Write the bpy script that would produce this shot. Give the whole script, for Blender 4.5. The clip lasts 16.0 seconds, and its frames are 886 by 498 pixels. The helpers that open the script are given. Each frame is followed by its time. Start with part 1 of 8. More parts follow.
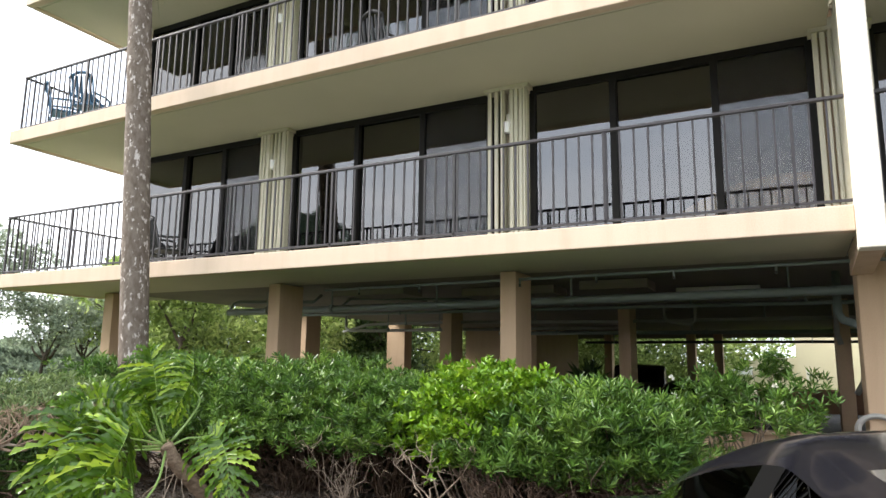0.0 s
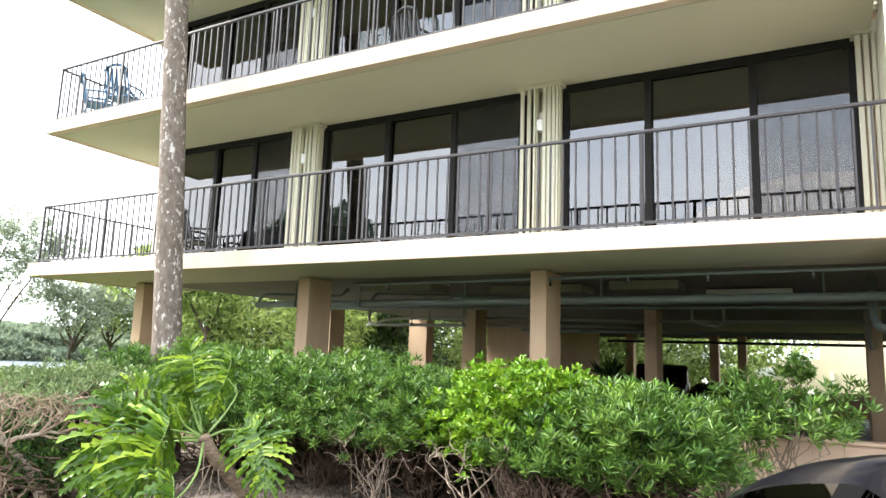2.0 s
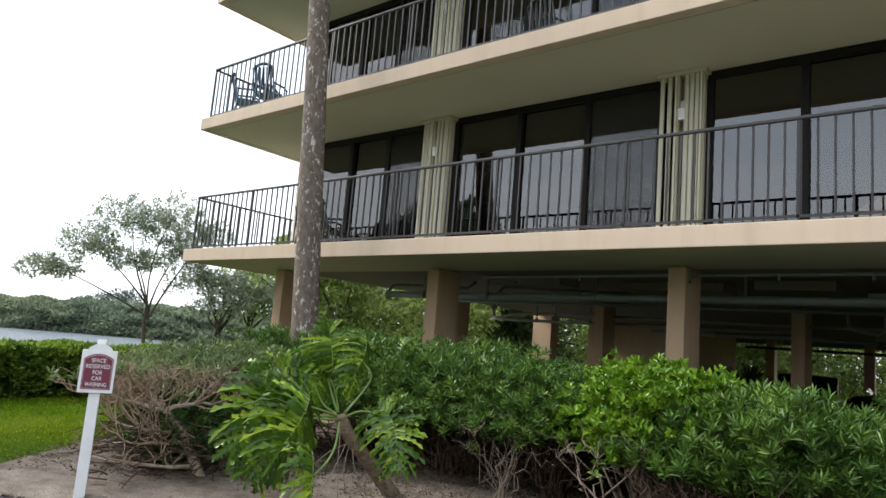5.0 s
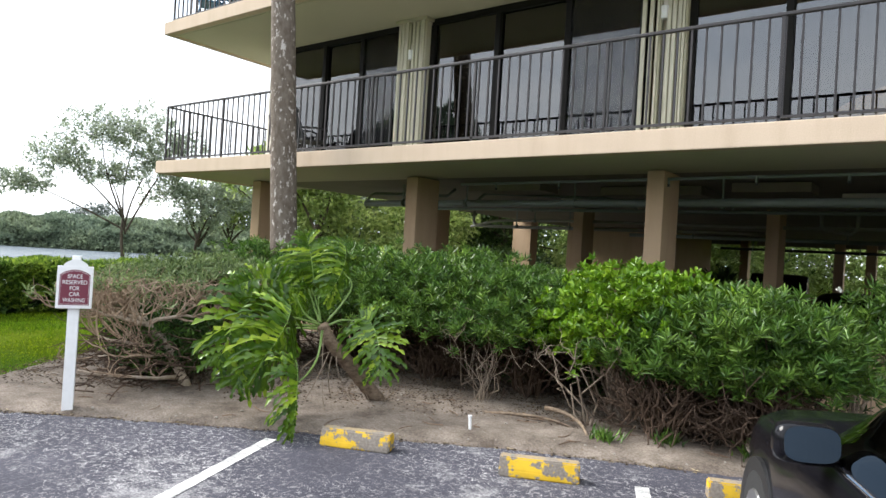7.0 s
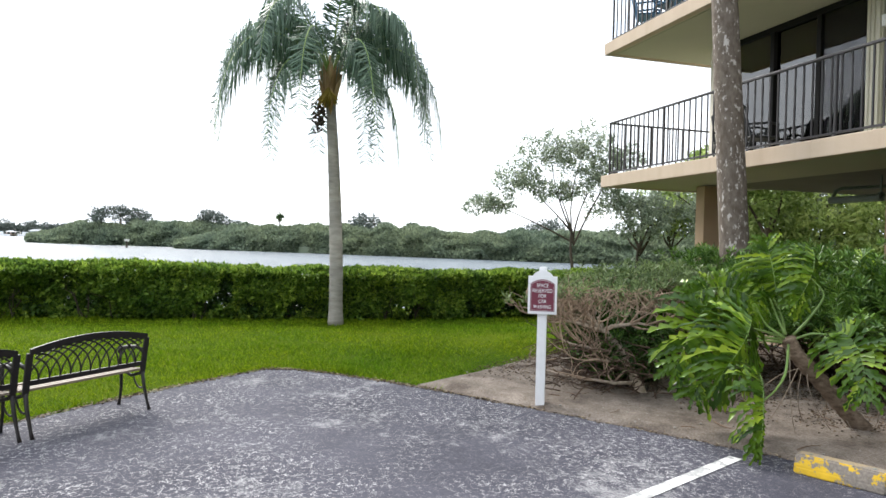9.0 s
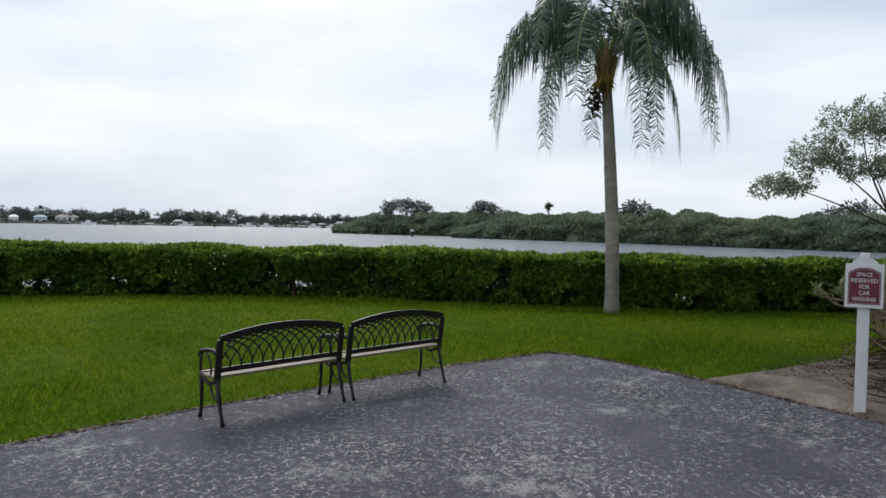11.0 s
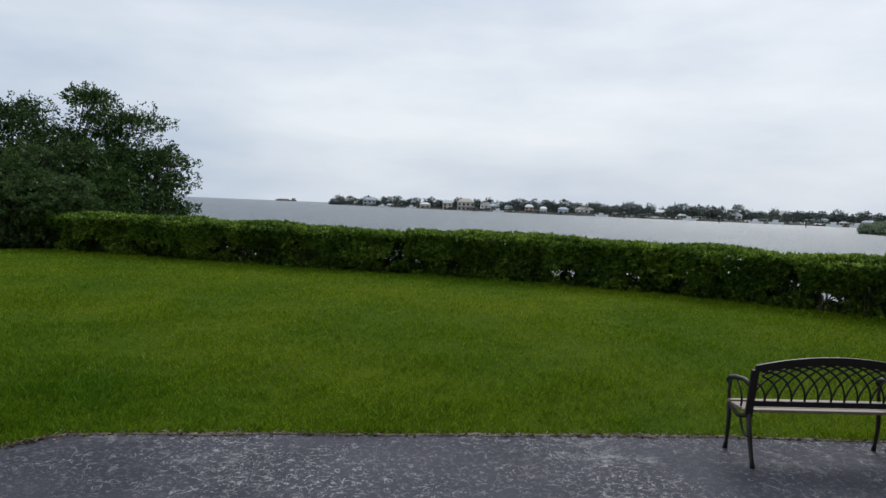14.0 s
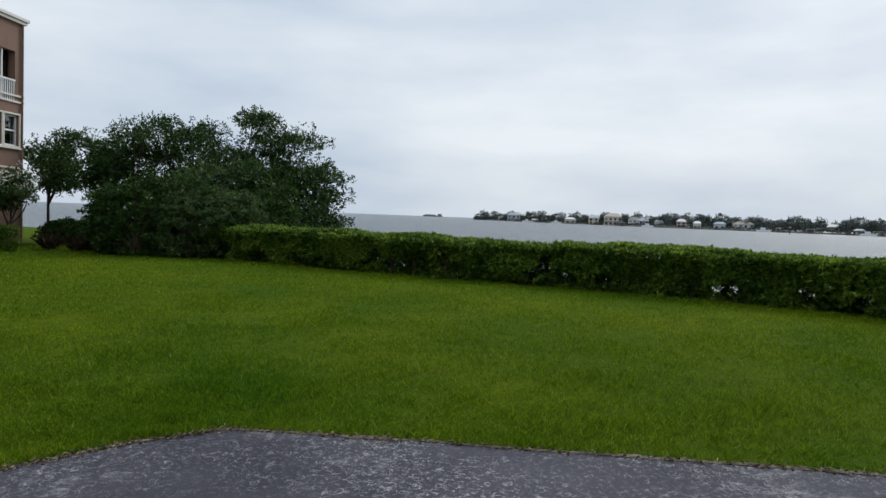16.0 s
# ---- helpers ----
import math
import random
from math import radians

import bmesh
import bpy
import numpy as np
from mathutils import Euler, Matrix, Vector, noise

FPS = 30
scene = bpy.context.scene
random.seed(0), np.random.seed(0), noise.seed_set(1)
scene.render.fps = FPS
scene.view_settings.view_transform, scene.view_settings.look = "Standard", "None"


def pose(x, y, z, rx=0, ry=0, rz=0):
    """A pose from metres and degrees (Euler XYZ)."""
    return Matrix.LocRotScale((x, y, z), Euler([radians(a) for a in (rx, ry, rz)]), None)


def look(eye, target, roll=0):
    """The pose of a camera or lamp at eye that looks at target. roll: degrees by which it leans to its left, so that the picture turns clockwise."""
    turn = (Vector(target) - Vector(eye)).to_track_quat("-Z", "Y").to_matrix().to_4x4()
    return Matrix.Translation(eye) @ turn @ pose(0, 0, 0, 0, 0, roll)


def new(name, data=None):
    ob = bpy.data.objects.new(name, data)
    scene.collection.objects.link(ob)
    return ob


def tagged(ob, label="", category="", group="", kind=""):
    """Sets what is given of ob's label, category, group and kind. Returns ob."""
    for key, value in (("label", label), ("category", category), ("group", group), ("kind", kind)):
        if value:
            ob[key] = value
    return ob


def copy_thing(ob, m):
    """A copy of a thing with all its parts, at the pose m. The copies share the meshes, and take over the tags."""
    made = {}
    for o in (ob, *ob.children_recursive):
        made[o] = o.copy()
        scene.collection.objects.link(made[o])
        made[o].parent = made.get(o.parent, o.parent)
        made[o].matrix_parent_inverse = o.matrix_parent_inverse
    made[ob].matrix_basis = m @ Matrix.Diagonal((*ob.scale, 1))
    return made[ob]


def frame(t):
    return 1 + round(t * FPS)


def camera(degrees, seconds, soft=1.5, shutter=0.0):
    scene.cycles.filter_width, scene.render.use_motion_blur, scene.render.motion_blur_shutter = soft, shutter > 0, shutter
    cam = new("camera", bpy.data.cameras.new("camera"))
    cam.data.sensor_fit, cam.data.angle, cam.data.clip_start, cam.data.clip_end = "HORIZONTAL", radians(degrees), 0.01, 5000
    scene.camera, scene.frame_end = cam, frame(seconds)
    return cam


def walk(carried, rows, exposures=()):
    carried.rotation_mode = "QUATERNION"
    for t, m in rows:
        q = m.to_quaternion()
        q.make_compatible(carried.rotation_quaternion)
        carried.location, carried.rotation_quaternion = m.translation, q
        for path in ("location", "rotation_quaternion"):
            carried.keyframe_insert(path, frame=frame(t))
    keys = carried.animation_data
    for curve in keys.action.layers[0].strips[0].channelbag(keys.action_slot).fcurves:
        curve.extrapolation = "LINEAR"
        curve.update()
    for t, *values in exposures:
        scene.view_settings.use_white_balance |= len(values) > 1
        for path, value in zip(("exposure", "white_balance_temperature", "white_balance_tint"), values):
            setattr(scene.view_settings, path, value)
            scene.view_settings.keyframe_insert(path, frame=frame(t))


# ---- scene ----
cam = camera(66.26, 16.0)
PATH = [
    (0, look((0.692, 0.395, 1.604), (-0.225, 2.142, 1.934), 0.7)),
    (0.5, look((0.660, 0.365, 1.608), (-0.044, 2.209, 1.928), 1.1)),
    (1, look((0.589, 0.359, 1.633), (-0.055, 2.220, 1.978), 1.5)),
    (1.5, look((0.557, 0.324, 1.647), (-0.223, 2.140, 1.954), 1.2)),
    (2, look((0.550, 0.286, 1.648), (-0.415, 2.011, 1.958), 2.0)),
    (2.5, look((0.513, 0.280, 1.660), (-0.638, 1.888, 1.961), 2.9)),
    (3, look((0.494, 0.316, 1.674), (-0.736, 1.865, 1.962), 3.0)),
    (3.2, look((0.484, 0.319, 1.675), (-0.761, 1.855, 1.971), 3.1)),
    (5.3, look((0.412, 0.285, 1.569), (-0.841, 1.819, 1.847), 5.1)),
    (5.5, look((0.412, 0.288, 1.567), (-0.829, 1.832, 1.847), 5.2)),
    (6, look((0.434, 0.311, 1.561), (-0.757, 1.902, 1.786), 5.2)),
    (6.5, look((0.485, 0.353, 1.557), (-0.540, 2.069, 1.583), 4.0)),
    (7, look((0.393, 0.338, 1.591), (-0.820, 1.928, 1.606), 3.5)),
    (7.5, look((0.364, 0.321, 1.588), (-1.091, 1.693, 1.648), 3.0)),
    (8, look((0.341, 0.302, 1.586), (-1.290, 1.461, 1.604), 3.2)),
    (8.5, look((0.314, 0.294, 1.595), (-1.452, 1.231, 1.634), 3.2)),
    (9, look((0.296, 0.261, 1.583), (-1.617, 0.842, 1.567), 1.5)),
    (9.5, look((0.322, 0.227, 1.594), (-1.660, 0.493, 1.566), 0.2)),
    (9.7, look((0.335, 0.194, 1.598), (-1.660, 0.326, 1.582), -0.9)),
    (11.8, pose(0.089, -0.005, 1.522, 87.49, -0.11, 103.04)),
    (12, pose(0.023, -0.133, 1.571, 87.45, 2.48, 108.46)),
    (12.5, pose(0.009, -0.168, 1.563, 81.31, 0.92, 117.45)),
    (13, pose(-0.014, -0.166, 1.616, 86.77, -1.79, 119.79)),
    (13.5, pose(-0.035, -0.209, 1.667, 87.00, -2.58, 126.74)),
    (14, pose(-0.019, -0.285, 1.662, 86.44, -2.34, 136.10)),
    (14.5, pose(0.001, -0.294, 1.668, 88.05, -1.16, 145.65)),
    (15, pose(0.035, -0.333, 1.673, 88.46, -1.62, 152.16)),
    (15.5, pose(-0.009, -0.504, 1.592, 89.05, -2.03, 155.86)),
    (16, pose(-0.098, -0.473, 1.575, 87.25, -2.13, 148.22)),
]
walk(cam, PATH, [(0, 2.43, 6600, 12), (1, 3.02, 6680, 12), (2, 3.15, 6520, 11), (2.5, 3.08, 6450, 10), (3.2, 2.7, 6450, 10), (5.5, 1.54, 6450, 10), (6.5, 1.72, 6450, 10), (7, 2.03, 6450, 10), (8, 2.09, 6450, 10), (8.5, 1.98, 6450, 10), (9, 1.8, 6450, 10), (9.7, 1.5, 6450, 10), (11.8, 0.22, 6180, 10), (12.5, 0.27, 6180, 10), (16, 0.34, 6200, 8)])

# ---- world, sun ----
world = bpy.data.worlds.new("overcast_sky")
scene.world = world
world.use_nodes = True
wn, wl = world.node_tree.nodes, world.node_tree.links
wn.clear()
w_out = wn.new("ShaderNodeOutputWorld")
w_bg = wn.new("ShaderNodeBackground")
w_sky = wn.new("ShaderNodeTexSky")
w_sky.sky_type, w_sky.sun_disc = "NISHITA", False
w_sky.sun_elevation, w_sky.sun_rotation = radians(40), radians(248)
w_sky.dust_density = 4.0
w_tc = wn.new("ShaderNodeTexCoord")
w_map = wn.new("ShaderNodeMapping")
w_map.inputs["Scale"].default_value = (1.0, 1.0, 3.6)
w_noise = wn.new("ShaderNodeTexNoise")
w_noise.inputs["Scale"].default_value, w_noise.inputs["Detail"].default_value = 1.9, 7.0
w_noise.inputs["Roughness"].default_value = 0.52
w_ramp = wn.new("ShaderNodeValToRGB")
w_ramp.color_ramp.elements[0].position, w_ramp.color_ramp.elements[0].color = 0.34, (6.1, 6.9, 8.0, 1)
w_ramp.color_ramp.elements[1].position, w_ramp.color_ramp.elements[1].color = 0.67, (9.4, 9.7, 10.0, 1)
w_mix = wn.new("ShaderNodeMixRGB")
w_mix.inputs["Fac"].default_value = 0.9
w_bg.inputs["Strength"].default_value = 0.072
wl.new(w_tc.outputs["Generated"], w_map.inputs["Vector"])
wl.new(w_map.outputs["Vector"], w_noise.inputs["Vector"])
wl.new(w_noise.outputs["Fac"], w_ramp.inputs["Fac"])
wl.new(w_sky.outputs["Color"], w_mix.inputs["Color1"])
wl.new(w_ramp.outputs["Color"], w_mix.inputs["Color2"])
wl.new(w_mix.outputs["Color"], w_bg.inputs["Color"])
wl.new(w_bg.outputs["Background"], w_out.inputs["Surface"])
sun_data = bpy.data.lights.new("sun", "SUN")
sun_data.energy, sun_data.angle, sun_data.color = 1.5, radians(28), (1.0, 0.97, 0.92)
sun = new("sun", sun_data)
sun.matrix_basis = look((-50, -20, 46), (0, 0, 0))


# ---- materials ----
def shader(name, rough=0.6, metal=0.0, spec=0.5):
    m = bpy.data.materials.new(name)
    m.use_nodes = True
    b = m.node_tree.nodes["Principled BSDF"]
    b.inputs["Roughness"].default_value, b.inputs["Metallic"].default_value = rough, metal
    b.inputs["Specular IOR Level"].default_value = spec
    return m, m.node_tree.nodes, m.node_tree.links, b


def noise_ramp(nt, ln, coord, scale, stops, detail=4.0, rough=0.55, squash=(1, 1, 1)):
    mp = nt.new("ShaderNodeMapping")
    mp.inputs["Scale"].default_value = squash
    n = nt.new("ShaderNodeTexNoise")
    n.inputs["Scale"].default_value, n.inputs["Detail"].default_value, n.inputs["Roughness"].default_value = scale, detail, rough
    r = nt.new("ShaderNodeValToRGB")
    while len(r.color_ramp.elements) < len(stops):
        r.color_ramp.elements.new(0.5)
    for e, (p, c) in zip(r.color_ramp.elements, stops):
        e.position, e.color = p, (*c, 1)
    ln.new(coord, mp.inputs["Vector"])
    ln.new(mp.outputs["Vector"], n.inputs["Vector"])
    ln.new(n.outputs["Fac"], r.inputs["Fac"])
    return r.outputs["Color"], n.outputs["Fac"]


def blend(nt, ln, kind, fac, a, b):
    x = nt.new("ShaderNodeMixRGB")
    x.blend_type = kind
    for key, v in (("Fac", fac), ("Color1", a), ("Color2", b)):
        if isinstance(v, (int, float)):
            x.inputs[key].default_value = v
        elif isinstance(v, tuple):
            x.inputs[key].default_value = (*v, 1)
        else:
            ln.new(v, x.inputs[key])
    return x.outputs["Color"]


def bump(nt, ln, b, height, strength, distance=0.01):
    k = nt.new("ShaderNodeBump")
    k.inputs["Strength"].default_value, k.inputs["Distance"].default_value = strength, distance
    ln.new(height, k.inputs["Height"])
    ln.new(k.outputs["Normal"], b.inputs["Normal"])


def plaster(name, base, stain, grain=90.0, rough=0.85, stain_amount=0.5, streaks=True):
    m, nt, ln, b = shader(name, rough, spec=0.25)
    co = nt.new("ShaderNodeNewGeometry").outputs["Position"]
    big, _ = noise_ramp(nt, ln, co, 0.9, [(0.35, base), (0.75, stain)], 6)
    fine, f = noise_ramp(nt, ln, co, grain, [(0.3, (0.86,) * 3), (0.7, (1.0,) * 3)], 3)
    c = blend(nt, ln, "MIX", stain_amount, base, big)
    c = blend(nt, ln, "MULTIPLY", 1.0, c, fine)
    if streaks:
        st, _ = noise_ramp(nt, ln, co, 5.0, [(0.45, (1, 1, 1)), (0.8, (0.8, 0.77, 0.72))], 4, squash=(1, 1, 0.12))
        c = blend(nt, ln, "MULTIPLY", 0.6, c, st)
    ln.new(c, b.inputs["Base Color"])
    bump(nt, ln, b, f, 0.35, 0.006)
    return m


def paint(name, base, rough=0.45, metal=0.0, wear=(0.8, 0.8, 0.8), scale=14.0, amount=0.35, spec=0.5):
    m, nt, ln, b = shader(name, rough, metal, spec)
    co = nt.new("ShaderNodeNewGeometry").outputs["Position"]
    v, f = noise_ramp(nt, ln, co, scale, [(0.3, tuple(a * w for a, w in zip(base, wear))), (0.65, base)], 5)
    c = blend(nt, ln, "MIX", amount, base, v)
    ln.new(c, b.inputs["Base Color"])
    bump(nt, ln, b, f, 0.08, 0.004)
    return m


def leaf_mat(name, dark, mid, light, rough=0.45, back=0.25, spec=0.4, patch=1.7, low=(0.78, 0.82, 0.8), high=(1.08, 1.05, 0.95)):
    m, nt, ln, b = shader(name, rough, spec=spec)
    g = nt.new("ShaderNodeNewGeometry")
    r = nt.new("ShaderNodeValToRGB")
    r.color_ramp.elements.new(0.5)
    for e, (p, c) in zip(r.color_ramp.elements, ((0.0, dark), (0.55, mid), (1.0, light))):
        e.position, e.color = p, (*c, 1)
    ln.new(g.outputs["Random Per Island"], r.inputs["Fac"])
    v, _ = noise_ramp(nt, ln, g.outputs["Position"], patch, [(0.32, low), (0.68, high)], 4)
    c = blend(nt, ln, "MULTIPLY", 1.0, r.outputs["Color"], v)
    ln.new(c, b.inputs["Base Color"])
    if back:
        t = nt.new("ShaderNodeBsdfTranslucent")
        ln.new(c, t.inputs["Color"])
        x = nt.new("ShaderNodeMixShader")
        x.inputs["Fac"].default_value = back
        ln.new(b.outputs["BSDF"], x.inputs[1])
        ln.new(t.outputs["BSDF"], x.inputs[2])
        ln.new(x.outputs["Shader"], nt["Material Output"].inputs["Surface"])
    return m


def bark_mat(name, dark, light, scale=9.0, squash=(1, 1, 0.3), rough=0.9, strength=0.6):
    m, nt, ln, b = shader(name, rough, spec=0.2)
    co = nt.new("ShaderNodeNewGeometry").outputs["Position"]
    v, f = noise_ramp(nt, ln, co, scale, [(0.32, dark), (0.68, light)], 6, 0.65, squash)
    w, _ = noise_ramp(nt, ln, co, 2.0, [(0.35, (0.75, 0.75, 0.75)), (0.7, (1.1, 1.08, 1.02))], 3)
    ln.new(blend(nt, ln, "MULTIPLY", 1.0, v, w), b.inputs["Base Color"])
    bump(nt, ln, b, f, strength, 0.02)
    return m


M_fascia = plaster("painted_stucco_cream", (0.57, 0.455, 0.345), (0.49, 0.385, 0.29))
M_fin = plaster("painted_stucco_pale", (0.78, 0.72, 0.62), (0.68, 0.62, 0.53))
M_soffit = plaster("painted_soffit", (0.53, 0.50, 0.385), (0.45, 0.43, 0.325), grain=120, streaks=False)
M_column = plaster("tan_column_stucco", (0.50, 0.355, 0.23), (0.42, 0.295, 0.19))
# ceiling colour lowered to carry the shade under the building
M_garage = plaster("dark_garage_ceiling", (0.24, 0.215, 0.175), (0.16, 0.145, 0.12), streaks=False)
M_garwall = plaster("garage_low_wall_paint", (0.30, 0.17, 0.11), (0.22, 0.12, 0.08))
M_lowwall = plaster("low_wall_stucco", (0.58, 0.42, 0.30), (0.48, 0.34, 0.24))
M_block = plaster("tan_core_stucco", (0.51, 0.37, 0.245), (0.43, 0.315, 0.21))
M_beige = plaster("pale_neighbour_stucco", (0.66, 0.60, 0.42), (0.58, 0.52, 0.38), streaks=False)
M_brown = plaster("brown_villa_stucco", (0.26, 0.165, 0.125), (0.22, 0.14, 0.105))
M_trimw = paint("white_trim_paint", (0.72, 0.68, 0.60), 0.5)
M_siding = paint("shutter_cream", (0.52, 0.49, 0.38), 0.5, wear=(0.85, 0.84, 0.8), scale=3.0)
M_rail = paint("black_railing_paint", (0.026, 0.024, 0.026), 0.5, wear=(1.6, 1.5, 1.4), amount=0.5, spec=0.35)
M_frame = paint("bronze_window_frame", (0.012, 0.011, 0.010), 0.6, spec=0.15)
M_pipe = paint("grey_green_pipe", (0.17, 0.20, 0.18), 0.5)
M_pipew = paint("white_pipe", (0.55, 0.54, 0.48), 0.5)
M_piped = paint("dusty_pipe", (0.26, 0.255, 0.225), 0.6)
M_white = paint("white_post_paint", (0.80, 0.80, 0.80), 0.45)
M_maroon = paint("maroon_sign_paint", (0.16, 0.022, 0.045), 0.5)
M_letter = paint("white_lettering", (0.82, 0.80, 0.80), 0.5)
M_room = plaster("room_wall", (0.50, 0.36, 0.24), (0.42, 0.30, 0.20), streaks=False)
M_curtain = paint("curtain_cloth", (0.46, 0.35, 0.21), 0.9, scale=5.0)
M_blue = paint("blue_plastic", (0.04, 0.115, 0.21), 0.4)
M_wicker = paint("tan_wicker", (0.42, 0.28, 0.18), 0.7)
M_trimblack, *_ = shader("black_pillar_trim", 0.4, 0.0, 0.02)
_[-1].inputs["Base Color"].default_value = (0.006, 0.006, 0.006, 1)
M_black = paint("black_plastic", (0.012, 0.012, 0.013), 0.5)
M_rubber = paint("tyre_rubber", (0.018, 0.018, 0.018), 0.85)
M_chrome = paint("chrome", (0.75, 0.75, 0.76), 0.12, 1.0)
M_alloy = paint("alloy_rim", (0.45, 0.45, 0.46), 0.3, 0.9)
M_iron = paint("dark_cast_iron", (0.011, 0.009, 0.008), 0.55, wear=(2.0, 1.6, 1.4), amount=0.5)
M_slat = paint("weathered_bench_slat", (0.24, 0.185, 0.14), 0.6, wear=(0.6, 0.58, 0.55), scale=22)
M_hose = paint("grey_hose", (0.33, 0.32, 0.29), 0.5)
M_hoseg = paint("green_hose", (0.03, 0.16, 0.12), 0.5)
M_red = paint("tail_lamp_red", (0.25, 0.01, 0.01), 0.2)
M_seawall = paint("weathered_seawall", (0.30, 0.27, 0.23), 0.9, scale=0.3)
M_roof = paint("roof_tile_grey", (0.25, 0.22, 0.2), 0.8)


def car_paint(name, base):
    m, nt, ln, b = shader(name, 0.12, 0.0, 0.15)
    b.inputs["Base Color"].default_value = (*base, 1)
    b.inputs["Coat Weight"].default_value, b.inputs["Coat Roughness"].default_value = 0.14, 0.03
    co = nt.new("ShaderNodeNewGeometry").outputs["Position"]
    _, f = noise_ramp(nt, ln, co, 35, [(0, (0.05,) * 3), (1, (0.2,) * 3)], 5)
    r = nt.new("ShaderNodeMapRange")
    r.inputs["To Min"].default_value, r.inputs["To Max"].default_value = 0.08, 0.24
    ln.new(f, r.inputs["Value"])
    ln.new(r.outputs["Result"], b.inputs["Roughness"])
    return m


M_carblack = car_paint("black_car_paint", (0.006, 0.006, 0.008))
M_cardark = car_paint("dark_grey_car_paint", (0.27, 0.28, 0.29))
M_carred = car_paint("dark_maroon_car_paint", (0.02, 0.012, 0.014))


def glass(name, tint, gloss_ior, keep=1.0, rough=0.01):
    """Tinted pane: see-through body with a mirror-like coat by Fresnel."""
    m = bpy.data.materials.new(name)
    m.use_nodes = True
    nt, ln = m.node_tree.nodes, m.node_tree.links
    nt.clear()
    o = nt.new("ShaderNodeOutputMaterial")
    t = nt.new("ShaderNodeBsdfTransparent")
    t.inputs["Color"].default_value = (*tint, 1)
    g = nt.new("ShaderNodeBsdfGlossy")
    g.inputs["Roughness"].default_value = rough
    g.inputs["Color"].default_value = (keep * 0.98, keep * 0.99, keep, 1)
    f = nt.new("ShaderNodeFresnel")
    f.inputs["IOR"].default_value = gloss_ior
    x = nt.new("ShaderNodeMixShader")
    ln.new(f.outputs["Fac"], x.inputs["Fac"])
    ln.new(t.outputs["BSDF"], x.inputs[1])
    ln.new(g.outputs["BSDF"], x.inputs[2])
    ln.new(x.outputs["Shader"], o.inputs["Surface"])
    return m


M_glass = glass("bronze_tinted_glass", (0.72, 0.60, 0.44), 4.0, 0.33)


def screen_mesh():
    m, nt, ln, b = shader("insect_screen_mesh", 0.8, spec=0.1)
    b.inputs["Base Color"].default_value = (0.03, 0.03, 0.032, 1)
    t = nt.new("ShaderNodeBsdfTransparent")
    x = nt.new("ShaderNodeMixShader")
    x.inputs["Fac"].default_value = 0.18
    ln.new(t.outputs["BSDF"], x.inputs[1])
    ln.new(b.outputs["BSDF"], x.inputs[2])
    ln.new(x.outputs["Shader"], nt["Material Output"].inputs["Surface"])
    return m


M_screen = screen_mesh()
M_carglass = glass("smoked_car_glass", (0.03, 0.034, 0.034), 1.5)
M_winglass = glass("window_glass", (0.25, 0.28, 0.3), 2.2)
M_mirror, *_ = shader("mirror_silver", 0.02, 1.0)
_[-1].inputs["Base Color"].default_value = (0.17, 0.23, 0.30, 1)


